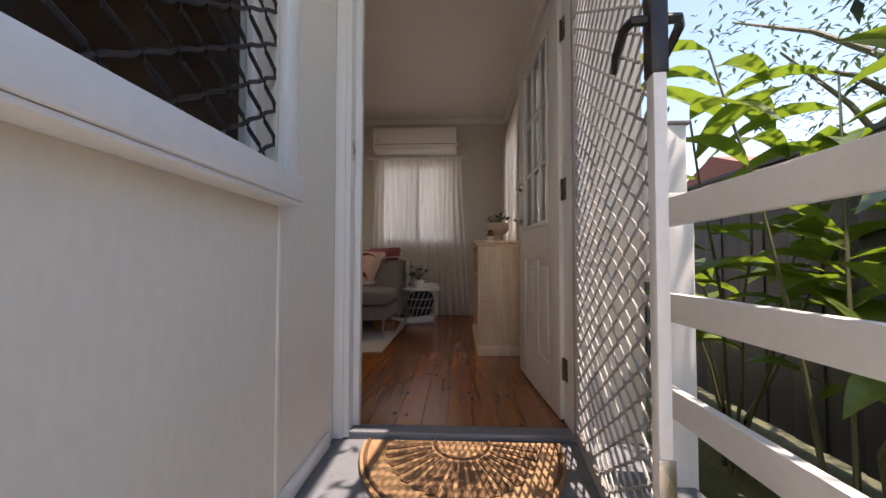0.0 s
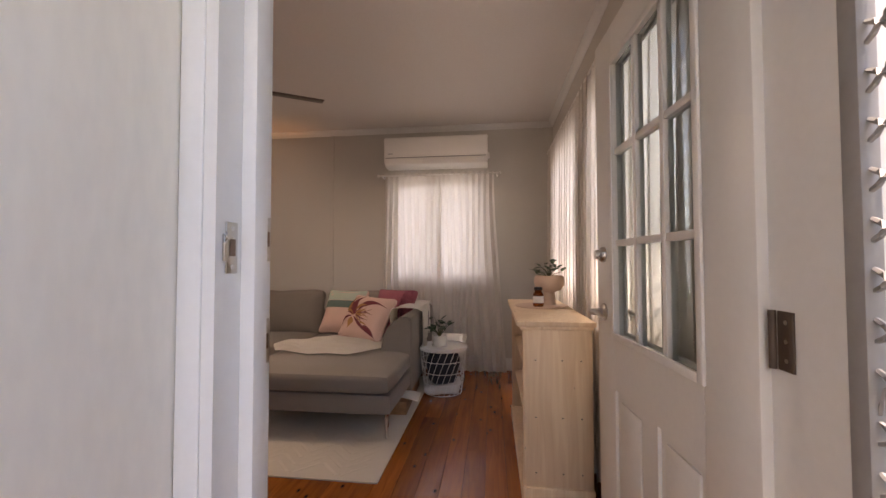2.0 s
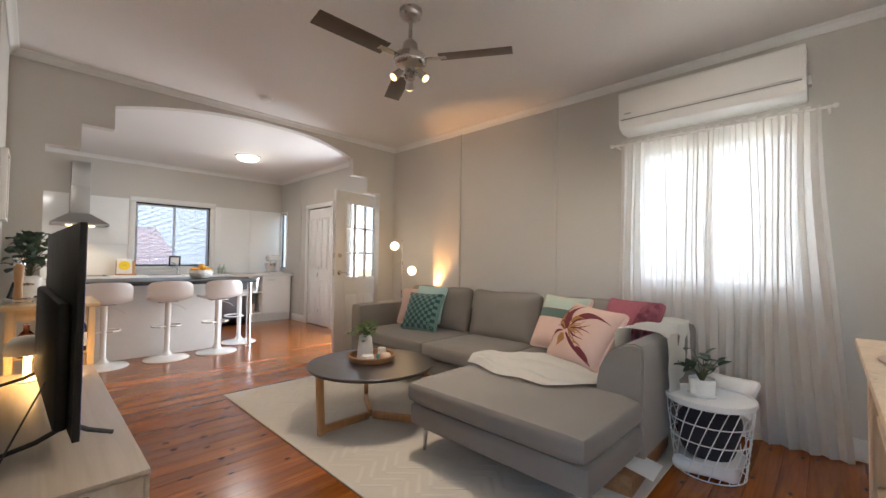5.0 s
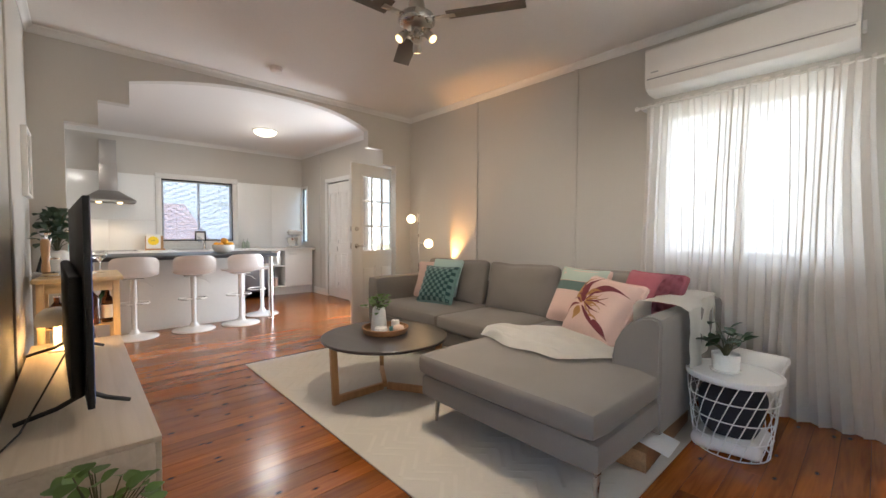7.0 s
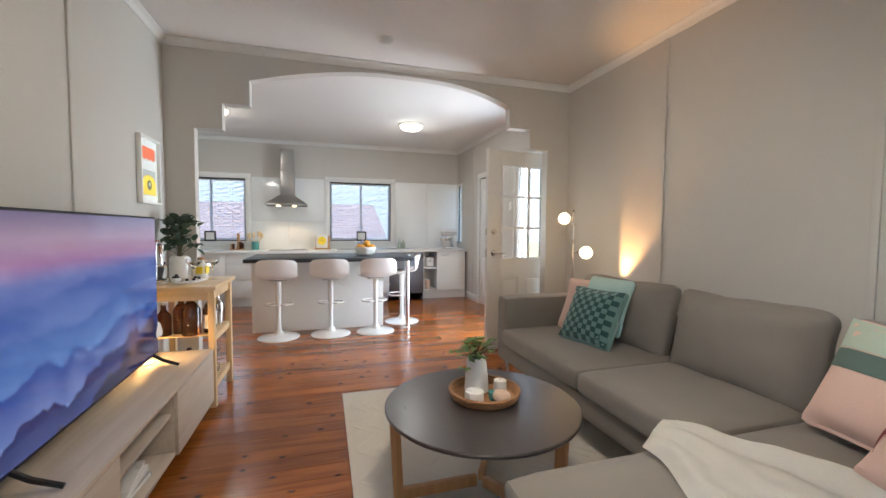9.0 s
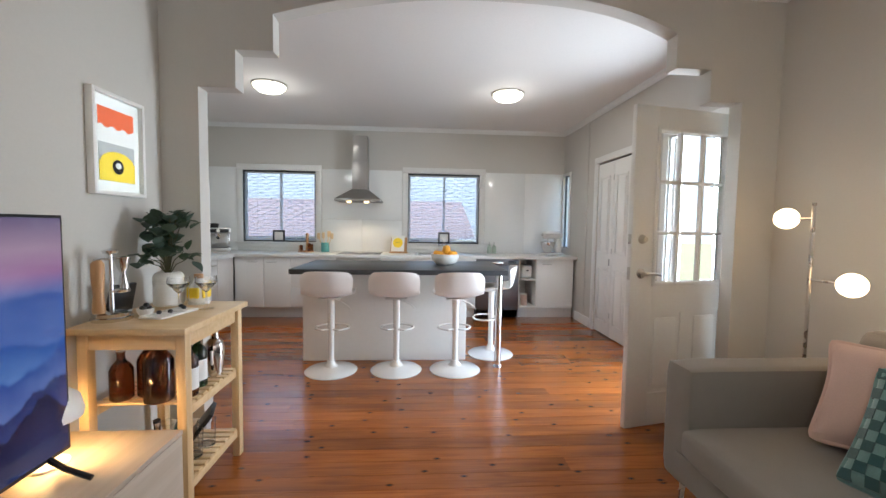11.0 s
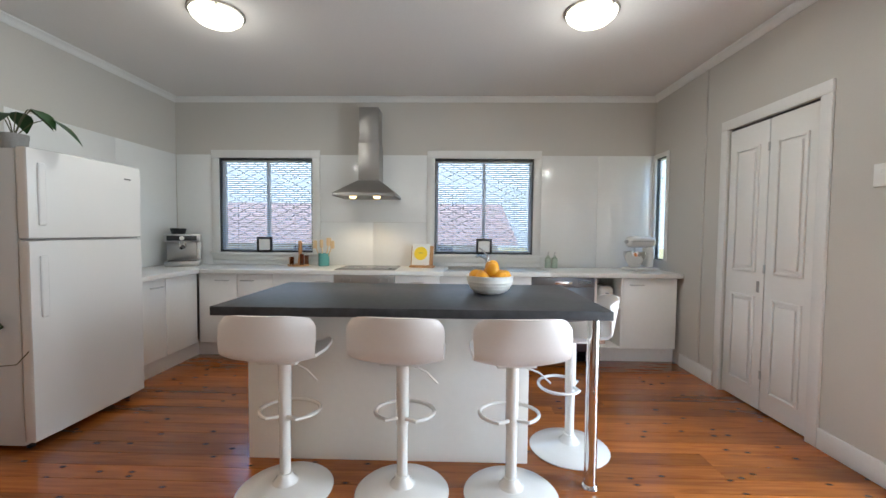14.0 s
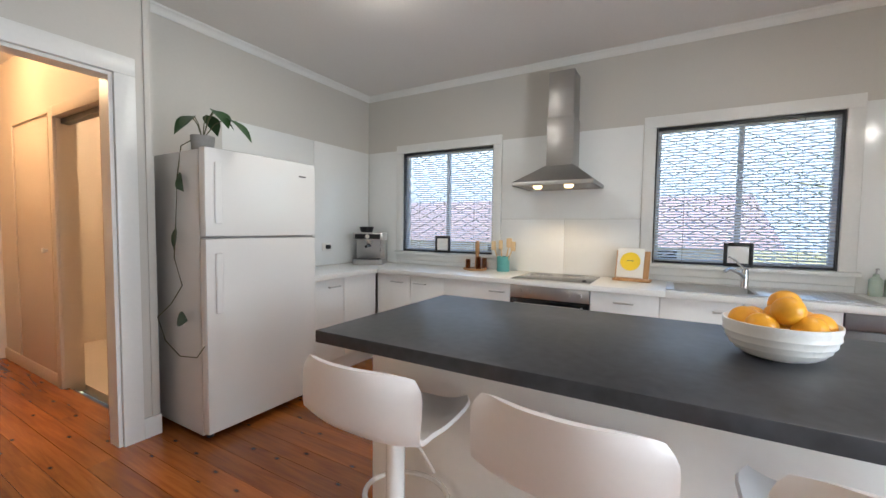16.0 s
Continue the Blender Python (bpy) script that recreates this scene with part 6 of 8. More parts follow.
def screen_material():
    """Layered mountain ridges under a pink dusk, as a lit display shows them."""
    m = bpy.data.materials.new("television_picture")
    m.use_nodes = True
    t = m.node_tree
    n, l = t.nodes, t.links
    b = n["Principled BSDF"]
    b.inputs["Base Color"].default_value = (0.01, 0.01, 0.012, 1)
    b.inputs["Roughness"].default_value = 0.12
    co = n.new("ShaderNodeTexCoord")
    sp = n.new("ShaderNodeSeparateXYZ")
    l.new(co.outputs["Generated"], sp.inputs[0])
    ramp = n.new("ShaderNodeValToRGB")
    e = ramp.color_ramp.elements
    e[0].position, e[0].color = 0.62, (0.10, 0.17, 0.55, 1)
    e[1].position, e[1].color = 1.0, (0.22, 0.16, 0.30, 1)
    for p, c in ((0.70, (0.16, 0.22, 0.58)), (0.78, (0.52, 0.25, 0.48)), (0.88, (0.58, 0.38, 0.52))):
        x = ramp.color_ramp.elements.new(p)
        x.color = (*c, 1)
    l.new(sp.outputs["Z"], ramp.inputs[0])
    last = ramp.outputs[0]
    for i, (base, slope, amp, freq, col, mist) in enumerate(((0.66, -0.06, 0.10, 3.0, (0.05, 0.13, 0.50), (0.12, 0.22, 0.62)), (0.52, -0.10, 0.13, 3.6, (0.022, 0.12, 0.50), (0.16, 0.33, 0.75)), (0.37, -0.14, 0.14, 4.2, (0.014, 0.085, 0.42), (0.24, 0.33, 0.70)), (0.24, -0.26, 0.15, 5.0, (0.010, 0.035, 0.17), (0.10, 0.13, 0.40)), (0.13, -0.40, 0.16, 6.5, (0.006, 0.012, 0.06), (0.02, 0.04, 0.16)))):
        nz = n.new("ShaderNodeTexNoise")
        nz.noise_dimensions = "1D"
        nz.inputs["Scale"].default_value, nz.inputs["Detail"].default_value = freq, 5
        w = n.new("ShaderNodeMath")
        w.operation = "ADD"
        w.inputs[1].default_value = i * 7.3
        l.new(sp.outputs["X"], w.inputs[0])
        l.new(w.outputs[0], nz.inputs["W"])
        hgt = n.new("ShaderNodeMath")
        hgt.operation = "MULTIPLY_ADD"
        hgt.inputs[1].default_value, hgt.inputs[2].default_value = amp * 2.2, base - amp * 1.1 - slope * 0.3
        l.new(nz.outputs[0], hgt.inputs[0])
        h2_ = n.new("ShaderNodeMath")
        h2_.operation = "MULTIPLY_ADD"
        h2_.inputs[1].default_value = slope
        l.new(sp.outputs["X"], h2_.inputs[0])
        l.new(hgt.outputs[0], h2_.inputs[2])
        dif = n.new("ShaderNodeMath")
        dif.operation = "SUBTRACT"
        l.new(h2_.outputs[0], dif.inputs[0])
        l.new(sp.outputs["Z"], dif.inputs[1])
        edge = n.new("ShaderNodeMapRange")
        edge.inputs[1].default_value, edge.inputs[2].default_value = 0.0, 0.012
        l.new(dif.outputs[0], edge.inputs[0])
        fog = n.new("ShaderNodeMapRange")
        fog.inputs[1].default_value, fog.inputs[2].default_value = 0.0, 0.22
        l.new(dif.outputs[0], fog.inputs[0])
        cm = n.new("ShaderNodeMix")
        cm.data_type = "RGBA"
        cm.inputs[6].default_value, cm.inputs[7].default_value = (*col, 1), (*mist, 1)
        l.new(fog.outputs[0], cm.inputs[0])
        mx = n.new("ShaderNodeMix")
        mx.data_type = "RGBA"
        l.new(edge.outputs[0], mx.inputs[0])
        l.new(last, mx.inputs[6])
        l.new(cm.outputs[2], mx.inputs[7])
        last = mx.outputs[2]
    l.new(last, b.inputs["Emission Color"])
    b.inputs["Emission Strength"].default_value = 0.076
    return m


part("screen", box(B(), VX0 + 0.01, VX1 - 0.01, VY + 0.0042, VY + 0.0058, VZ0 + 0.014, VZ1 - 0.01), screen_material(), tv, "lit screen with blue mountain ridges")
for x in (-1.37, -0.20):
    bm = B()
    tube(bm, [(x, -0.22, TZ + 0.011), (x, -0.10, TZ + 0.04), (x, -0.008, TZ + 0.085), (x, 0.05, TZ + 0.045), (x, 0.13, TZ + 0.011)], [0.009, 0.010, 0.011, 0.010, 0.009], 8)
    part("foot", bm, M_BLACK, tv)
part("cable", tube(B(), [(-0.5, -0.06, 0.62), (-0.3, -0.14, 0.50), (-0.1, -0.20, TZ + 0.01), (0.10, -0.26, TZ + 0.01), (0.235, -0.28, 0.36), (0.25, -0.285, 0.08)], 0.004, 6), M_BLACK, tv)
part("port", box(box(B(), VX1 - 0.118, VX1 - 0.1165, VY - 0.045, VY - 0.038, 0.72, 0.728), VX1 - 0.118, VX1 - 0.1165, VY - 0.045, VY - 0.038, 0.86, 0.872), M_TVB, tv)
tlamp = thing("table_lamp", "small white dome table lamp, lit, on the television unit", "table lamp", -2.44, 2.79, TZ)
part("base", lathe(B(), [(0, 0), (0.06, 0), (0.06, 0.01), (0.03, 0.014), (0, 0.015)], 28), M_PLASTIC, tlamp)
part("stem", lathe(B(), [(0, 0.0151), (0.018, 0.0151), (0.018, 0.17), (0, 0.17)], 20), M_LAMPSTEM, tlamp, "glowing warm stem")
part("shade", lathe(B(), [(0.10, 0.165), (0.103, 0.185), (0.092, 0.235), (0.06, 0.265), (0, 0.276), (0, 0.272), (0.058, 0.26), (0.088, 0.232), (0.098, 0.186), (0.10, 0.165)], 36), M_PLASTIC, tlamp, "white dome shade")
bulb("table_lamp_light", (-2.44, 2.83, TZ + 0.15), 1.3, (1.0, 0.58, 0.22), 0.03)
so = thing("power_outlet", "white double power outlet low on the wall", "power outlet", -0.98, 2.63, 0.52)
part("plate", box(B(), -0.058, 0.058, 0.001, 0.012, -0.036, 0.036, 0.003), M_PLASTIC, so)
fp = thing("potted_plant", "leafy plant in a white pot beside the television unit", "plant", -0.50, 2.93, 0.0)
part("pot", lathe(B(), [(0, 0), (0.10, 0), (0.115, 0.02), (0.13, 0.22), (0.122, 0.222), (0.115, 0.20), (0, 0.20)], 32), M_CERAMIC, fp)
pot_leaves(fp, 44, 41, 0.34, 0.15, 0.06, 0.05, M_LIGHTLEAF, 0.20, 0.7)

# picture
pc = thing("framed_picture", "framed print of a coffee cup on yellow under an orange band", "picture", 0, 0, 0)
PX0, PX1, PZ0, PZ1 = -3.19, -2.855, 1.40, 1.87
bm = B()
for a, b, c, e in ((PX0, PX0 + 0.018, PZ0, PZ1), (PX1 - 0.018, PX1, PZ0, PZ1), (PX0 + 0.018, PX1 - 0.018, PZ0, PZ0 + 0.018), (PX0 + 0.018, PX1 - 0.018, PZ1 - 0.018, PZ1)):
    box(bm, a, b, 2.631, 2.663, c, e, 0.002)
part("frame", bm, M_PLASTIC, pc)
part("mount", box(B(), PX0 + 0.018, PX1 - 0.018, 2.631, 2.640, PZ0 + 0.018, PZ1 - 0.018), M_PAPER, pc)


def flat(pts, y, mirror=1):
    bm = B()
    f = bm.faces.new([bm.verts.new((x, y, z)) for x, z in pts])
    ext = bmesh.ops.extrude_face_region(bm, geom=[f])
    bmesh.ops.translate(bm, vec=(0, 0.0012, 0), verts=[v for v in ext["geom"] if isinstance(v, bmesh.types.BMVert)])
    bmesh.ops.recalc_face_normals(bm, faces=bm.faces)
    return bm


ix0, ix1 = PX0 + 0.055, PX1 - 0.055
iw = ix1 - ix0
part("orange_band", flat([(ix0, 1.80), (ix1, 1.80)] + [(ix1 - iw * i / 12, 1.715 + 0.008 * math.sin(i * 1.7)) for i in range(13)], 2.6405), M_REDOR, pc)
part("grey_field", flat([(ix0, 1.465), (ix1, 1.465), (ix1, 1.64), (ix0, 1.64)], 2.6405), M_GREYP, pc)
part("yellow_shape", flat([(ix0, 1.466), (ix1, 1.466), (ix1, 1.56)] + [((ix0 + ix1) / 2 + iw * 0.47 * math.cos(a), 1.55 + 0.055 * math.sin(a)) for a in [math.pi * i / 14 for i in range(15)]] + [(ix0, 1.56)], 2.6421), M_YELLOW, pc)
part("cup", flat([((ix0 + ix1) / 2 + 0.035 * math.cos(a), 1.535 + 0.034 * math.sin(a)) for a in [2 * math.pi * i / 24 for i in range(24)]], 2.6437), M_BLACK, pc)
part("coffee", flat([((ix0 + ix1) / 2 + 0.018 * math.cos(a), 1.540 + 0.014 * math.sin(a)) for a in [2 * math.pi * i / 20 for i in range(20)]], 2.6453), M_PAPER, pc)
g = part("pane", box(B(), PX0 + 0.018, PX1 - 0.018, 2.654, 2.656, PZ0 + 0.018, PZ1 - 0.018), M_GLASS, pc)
g.visible_shadow = False

# bar cart
ca = thing("bar_cart", "birch kitchen trolley with slatted shelves used as a bar", "trolley", 0, 0, 0)
CX0, CX1, CY0, CY1, CZ = -3.27, -2.665, 2.665, 3.135, 0.845
part("top", box(B(), CX0, CX1, CY0, CY1, CZ - 0.028, CZ, 0.004), M_BIRCH, ca)
LX, LY = (CX0 + 0.035, CX1 - 0.08), (CY0 + 0.02, CY1 - 0.06)
for x in LX:
    for y in LY:
        part("leg", box(B(), x, x + 0.045, y, y + 0.04, 0.0, CZ - 0.0285, 0.003), M_BIRCHZ, ca)
for y in (LY[0] + 0.01, LY[1] + 0.005):
    part("apron", box(B(), LX[0] + 0.0455, LX[1] - 0.0005, y, y + 0.02, CZ - 0.10, CZ - 0.029, 0.002), M_BIRCH, ca)
for x in (LX[0] + 0.01, LX[1] + 0.015):
    part("apron", box(B(), x, x + 0.02, LY[0] + 0.0405, LY[1] - 0.0005, CZ - 0.10, CZ - 0.029, 0.002), M_BIRCH, ca)
for z in (0.475, 0.14):
    for y in (LY[0] + 0.01, LY[1] + 0.008):
        part("rail", box(B(), LX[0] + 0.0455, LX[1] - 0.0005, y, y + 0.02, z - 0.03, z + 0.01, 0.002), M_BIRCH, ca)
    k = 9
    for i in range(k):
        x = LX[0] + 0.05 + i * (LX[1] - LX[0] - 0.05) / k
        part("slat", box(B(), x, x + 0.032, LY[0] + 0.012, LY[1] + 0.026, z + 0.0105, z + 0.021, 0.002), M_BIRCH, ca)


def bottle(name, x, y, z, r, h, glass_mat, label, cap, neck=0.35, band=None):
    t = thing(name, label, "bottle", x, y, z, 0, "bottles on the bar trolley")
    hs = h * (1 - neck)
    part("body", lathe(B(), [(0, 0), (r * 0.92, 0), (r, r * 0.1), (r, hs), (r * 0.85, hs + r * 0.35), (r * 0.36, hs + r * 1.0), (r * 0.34, h * 0.93), (r * 0.40, h * 0.935), (r * 0.40, h * 0.955), (0, h * 0.955)], 28), glass_mat, t)
    part("cap", lathe(B(), [(0, h * 0.956), (r * 0.42, h * 0.956), (r * 0.42, h), (0, h)], 18), cap, t)
    if band:
        part("label", lathe(B(), [(r * 1.012, hs * 0.2), (r * 1.012, hs * 0.8)], 28), band, t)
    return t


SZ = 0.4965
M_COPPER = mat("copper_cap", (0.55, 0.19, 0.07), 0.3, 1.0, vary=0.05)
bottle("spirit_bottle", -2.81, 2.78, SZ, 0.045, 0.22, M_AMBER, "squat amber spirit bottle with a clear stopper", M_CLEAR, 0.4)
bottle("spirit_bottle", -2.86, 2.87, SZ, 0.05, 0.27, M_DKG, "dark brown spirit bottle with a white cap", M_PLASTIC, 0.4)
bottle("spirit_bottle", -2.79, 2.95, SZ, 0.058, 0.26, M_DKG, "broad brown spirit bottle with a copper cap", M_COPPER, 0.32)
bottle("wine_bottle", -2.84, 3.05, SZ, 0.038, 0.27, M_DKG, "dark liqueur bottle with a pale label", M_BLACK, 0.4, M_PAPER)
bottle("wine_bottle", -2.95, 3.03, SZ, 0.040, 0.30, M_GREENG, "green glass bottle with a cream label", M_GREENG, 0.45, M_PAPER)
shk = thing("cocktail_shaker", "polished steel cocktail shaker on the trolley shelf", "cocktail shaker", -3.09, 3.04, SZ)
part("body", lathe(B(), [(0, 0), (0.036, 0), (0.045, 0.09), (0.046, 0.15), (0.038, 0.175), (0.022, 0.19), (0, 0.19)], 32), M_CHROME, shk)
part("cap", lathe(B(), [(0, 0.1905), (0.02, 0.1905), (0.018, 0.22), (0, 0.225)], 24), M_CHROME, shk)
SZ2 = 0.1615
bottle("spirit_bottle", -2.80, 2.93, SZ2, 0.035, 0.24, M_CLEAR, "clear bottle with a white label on the low shelf", M_BLACK, 0.4, M_PAPER)
for i, (x, y) in enumerate(((-2.92, 3.02), (-3.02, 3.03), (-2.86, 2.80), (-3.0, 2.86))):
    gl = thing("glass_jug", "clear cut-glass tumbler on the low shelf", "glass", x, y, SZ2, 0, "glasses on the low shelf")
    part("body", lathe(B(), [(0, 0), (0.036, 0), (0.042, 0.13), (0.039, 0.13), (0.034, 0.012), (0, 0.012)], 20), M_CLEAR, gl)
bk = thing("book", "black book with a blue spine leaning on the low shelf", "book", -3.05, 2.98, SZ2 + 0.0, 0)
part("cover", obox(B(), pose(0, 0, 0.085, 0, 0, 20) @ pose(0, 0, 0, 52), 0.16, 0.20, 0.02, 0.002), M_BLACK, bk)
part("spine", obox(B(), pose(0, 0, 0.085, 0, 0, 20) @ pose(0, -0.102, 0, 52), 0.16, 0.004, 0.021, 0.001), M_TEALC, bk)

vt = thing("vase", "white ribbed vase of eucalyptus on the trolley", "vase", -3.16, 2.78, CZ)
part("body", lathe(B(), [(0, 0), (0.062, 0), (0.070, 0.01), (0.070, 0.15), (0.06, 0.168), (0.048, 0.174), (0.044, 0.172), (0.05, 0.15), (0, 0.14)], 40), M_CERAMIC, vt)
pot_leaves(vt, 30, 51, 0.38, 0.105, 0.066, 0.064, M_EUCA, 0.17, 1.8, True, True)
lm = thing("lemon_bottle", "small ceramic bottle painted with yellow lemons", "bottle", -3.20, 2.91, CZ + 0.012)
lm.scale = (1.25, 1.25, 1.25)
part("body", lathe(B(), [(0, 0), (0.034, 0), (0.042, 0.02), (0.040, 0.06), (0.022, 0.085), (0.018, 0.10), (0, 0.10)], 28), M_CERAMIC, lm)
for a in range(5):
    part("painted_lemon", soft(B(), 0.040, 0.014, 0.046, 0.0058, (0.036 * math.cos(a * 1.257), 0.036 * math.sin(a * 1.257), 0.04), pose(0, 0, 0, 0, 0, math.degrees(a * 1.257) + 90), n=6), M_YELLOW, lm)
part("cork", lathe(B(), [(0, 0.1005), (0.017, 0.1005), (0.018, 0.118), (0, 0.119)], 16), M_OAK, lm)
cs = thing("coaster", "stack of round white coasters", "coaster", -3.20, 2.91, CZ)
part("disc", lathe(B(), [(0, 0), (0.052, 0), (0.052, 0.0055), (0.05, 0.006), (0.052, 0.0065), (0.052, 0.0115), (0, 0.0115)], 32), M_CERAMIC, cs)
ob_ = thing("serving_plate", "white rectangular plate with olive picks", "plate", -2.93, 2.92, CZ, 78)
part("dish", soft(B(), 0.12, 0.22, 0.014, 0.006, (0, 0, 0.0072), n=8), M_CERAMIC, ob_)
for i, (x, y) in enumerate(((0.02, 0.06), (-0.02, 0.09), (0.03, -0.03), (0.0, -0.06))):
    part("olive", soft(B(), 0.022, 0.018, 0.018, 0.0088, (x, y, 0.0235), n=6), M_BLACK, ob_)
ol = thing("olive_bowl", "tiny white bowl heaped with black olives", "bowl", -2.90, 2.83, CZ)
part("bowl", lathe(B(), [(0, 0), (0.02, 0), (0.032, 0.02), (0.036, 0.036), (0.033, 0.036), (0.028, 0.02), (0, 0.01)], 24), M_CERAMIC, ol)
for x, y, z in ((0.012, 0, 0.036), (-0.012, 0.008, 0.036), (0, -0.013, 0.037), (0.0, 0.005, 0.052)):
    part("olive", soft(B(), 0.024, 0.022, 0.022, 0.0105, (x, y, z), n=6), M_BLACK, ol)
for x, y in ((-3.02, 2.91), (-3.06, 3.02)):
    cg = thing("cocktail_glass", "clear stemmed cocktail glass", "glass", x, y, CZ, 0, "cocktail glasses on the trolley")
    part("bowl", lathe(B(), [(0.036, 0.001), (0.005, 0.006), (0.004, 0.085), (0.02, 0.10), (0.05, 0.135), (0.048, 0.165), (0.046, 0.165), (0.048, 0.137), (0.0, 0.098)], 24), M_CLEAR, cg)
ti = thing("bar_tool_set", "steel bar tools hanging on a round stand", "bar tools", -2.83, 2.735, CZ)
ti.scale = (1.2, 1.2, 1.2)
part("stand", lathe(B(), [(0, 0), (0.062, 0), (0.064, 0.012), (0.058, 0.016), (0.06, 0.028), (0.05, 0.034), (0.008, 0.036), (0.007, 0.24), (0.022, 0.245), (0.026, 0.255), (0, 0.262)], 28), M_CHROME, ti)
part("hanger", rod(B(), (-0.075, 0, 0.225), (0.075, 0, 0.225), 0.004), M_CHROME, ti)
part("muddler", lathe(B(), [(0, 0.036), (0.018, 0.036), (0.02, 0.05), (0.015, 0.10), (0.02, 0.16), (0.02, 0.21), (0.012, 0.222), (0, 0.222)], 20, (0.06, 0.0, 0)), M_OAK, ti, "turned wooden muddler")
part("jigger", lathe(B(), [(0.026, 0.225), (0.02, 0.19), (0.008, 0.165), (0.021, 0.10), (0.0, 0.10)], 20, (-0.06, 0.0, 0)), M_CHROME, ti)
part("strainer", lathe(B(), [(0, 0.10), (0.03, 0.104), (0.032, 0.112), (0, 0.116)], 20, (0.0, 0.03, 0)), M_CHROME, ti)
gb = thing("book", "dark slate coaster block leaning behind the bar tools", "book", -2.92, 2.71, CZ, -14)
part("cover", obox(B(), pose(0, 0, 0.075, -14), 0.12, 0.016, 0.145, 0.003), M_BLACK, gb)

# ---- kitchen ----
SPZ0, SPZ1 = 0.876, 2.085


def splash(parts, label, name):
    root = tagged(new(name), label, "", "", "structure")
    for p in parts:
        part("panel", box(B(), *p, 0.0015), M_SPLASH, root)


W0, W1 = -6.9995, -6.994
splash([(W0, W1, 1.06, 1.453, SPZ0, SPZ1), (W0, W1, 1.455, 2.665, SPZ0, 0.918), (W0, W1, 2.667, 3.25, SPZ0, 1.35), (W0, W1, 3.252, 3.842, SPZ0, 1.35), (W0, W1, 2.667, 3.842, 1.352, SPZ1), (W0, W1, 3.844, 5.086, SPZ0, 0.918), (W0, W1, 5.088, 5.69, SPZ0, SPZ1), (W0, W1, 5.692, 6.29, SPZ0, SPZ1)], "gloss white wall panels behind the bench", "splashback_west")
splash([(-6.99, -6.2, 1.0505, 1.056, SPZ0, SPZ1), (-6.198, -5.30, 1.0505, 1.056, SPZ0, SPZ1)], "gloss white wall panels beside the fridge", "splashback_south")

FX, FY = -6.42, 1.655   # faces of the west and south cabinets


def west_unit(name, y0, y1, label, fronts, group=""):
    """A base cabinet on the west wall; fronts are (z0, z1, handle z, handle length)."""
    t = thing(name, label, "cabinet", 0, 0, 0, 0, group)
    part("carcass", box(B(), -6.97, FX - 0.019, y0 + 0.0005, y1 - 0.0005, 0.15, 0.834), M_CAB, t)
    for z0, z1, hz, hl, hy in fronts:
        d = part("door", box(B(), FX - 0.0185, FX, y0 + 0.002, y1 - 0.002, z0, z1, 0.002), M_CAB, t)
        if hl:
            bar_handle(d, FX, y0 + (y1 - y0) * hy, hz, hl, "y")
    return t


GRP = "white base cabinets of the kitchen"
west_unit("base_cabinet", 1.66, 2.037, "white base cabinet with a steel bow handle", [(0.155, 0.83, 0.765, 0.12, 0.62)], GRP)
west_unit("base_cabinet", 2.037, 2.387, "white base cabinet with a steel bow handle", [(0.155, 0.83, 0.765, 0.12, 0.3)], GRP)
west_unit("drawer_cabinet", 2.387, 2.983, "white cabinet of three drawers", [(0.155, 0.42, 0.37, 0.12, 0.82), (0.423, 0.66, 0.61, 0.12, 0.82), (0.663, 0.83, 0.765, 0.12, 0.82)], GRP)
west_unit("drawer_cabinet", 3.577, 4.009, "white cabinet of three drawers", [(0.155, 0.42, 0.37, 0.12, 0.5), (0.423, 0.66, 0.61, 0.12, 0.5), (0.663, 0.83, 0.765, 0.12, 0.5)], GRP)
west_unit("sink_cabinet", 4.009, 4.448, "white sink cabinet with a steel bow handle", [(0.155, 0.83, 0.765, 0.12, 0.8)], GRP)
west_unit("sink_cabinet", 4.448, 4.887, "white sink cabinet with a steel bow handle", [(0.155, 0.83, 0.765, 0.12, 0.2)], GRP)
west_unit("base_cabinet", 5.75, 6.255, "white end cabinet with a steel bow handle", [(0.155, 0.83, 0.765, 0.12, 0.25)], GRP)

ov = thing("oven", "built-in stainless steel oven under the cooktop", "oven", 0, 2.983, 0)
part("body", box(B(), -6.95, FX - 0.012, 0.003, 0.591, 0.16, 0.83), M_BLACK, ov)
part("control_panel", box(B(), FX - 0.0115, FX + 0.004, 0.003, 0.591, 0.735, 0.83, 0.002), M_STEEL, ov, "brushed steel control panel")
part("door_glass", box(B(), FX - 0.0115, FX + 0.004, 0.003, 0.591, 0.24, 0.73, 0.003), M_BLACKG, ov, "black glass oven door")
part("door_handle", tube(B(), [(FX + 0.005, 0.05, 0.695), (FX + 0.045, 0.05, 0.695), (FX + 0.045, 0.54, 0.695), (FX + 0.005, 0.54, 0.695)], 0.009, 8), M_STEEL, ov)
for y in (0.08, 0.15, 0.44, 0.52):
    kn = lathe(B(), [(0, 0), (0.02, 0), (0.018, 0.018), (0, 0.02)], 18)
    bmesh.ops.transform(kn, matrix=pose(FX + 0.0045, y, 0.785, 0, 90), verts=kn.verts)
    part("knob", kn, M_STEEL, ov)

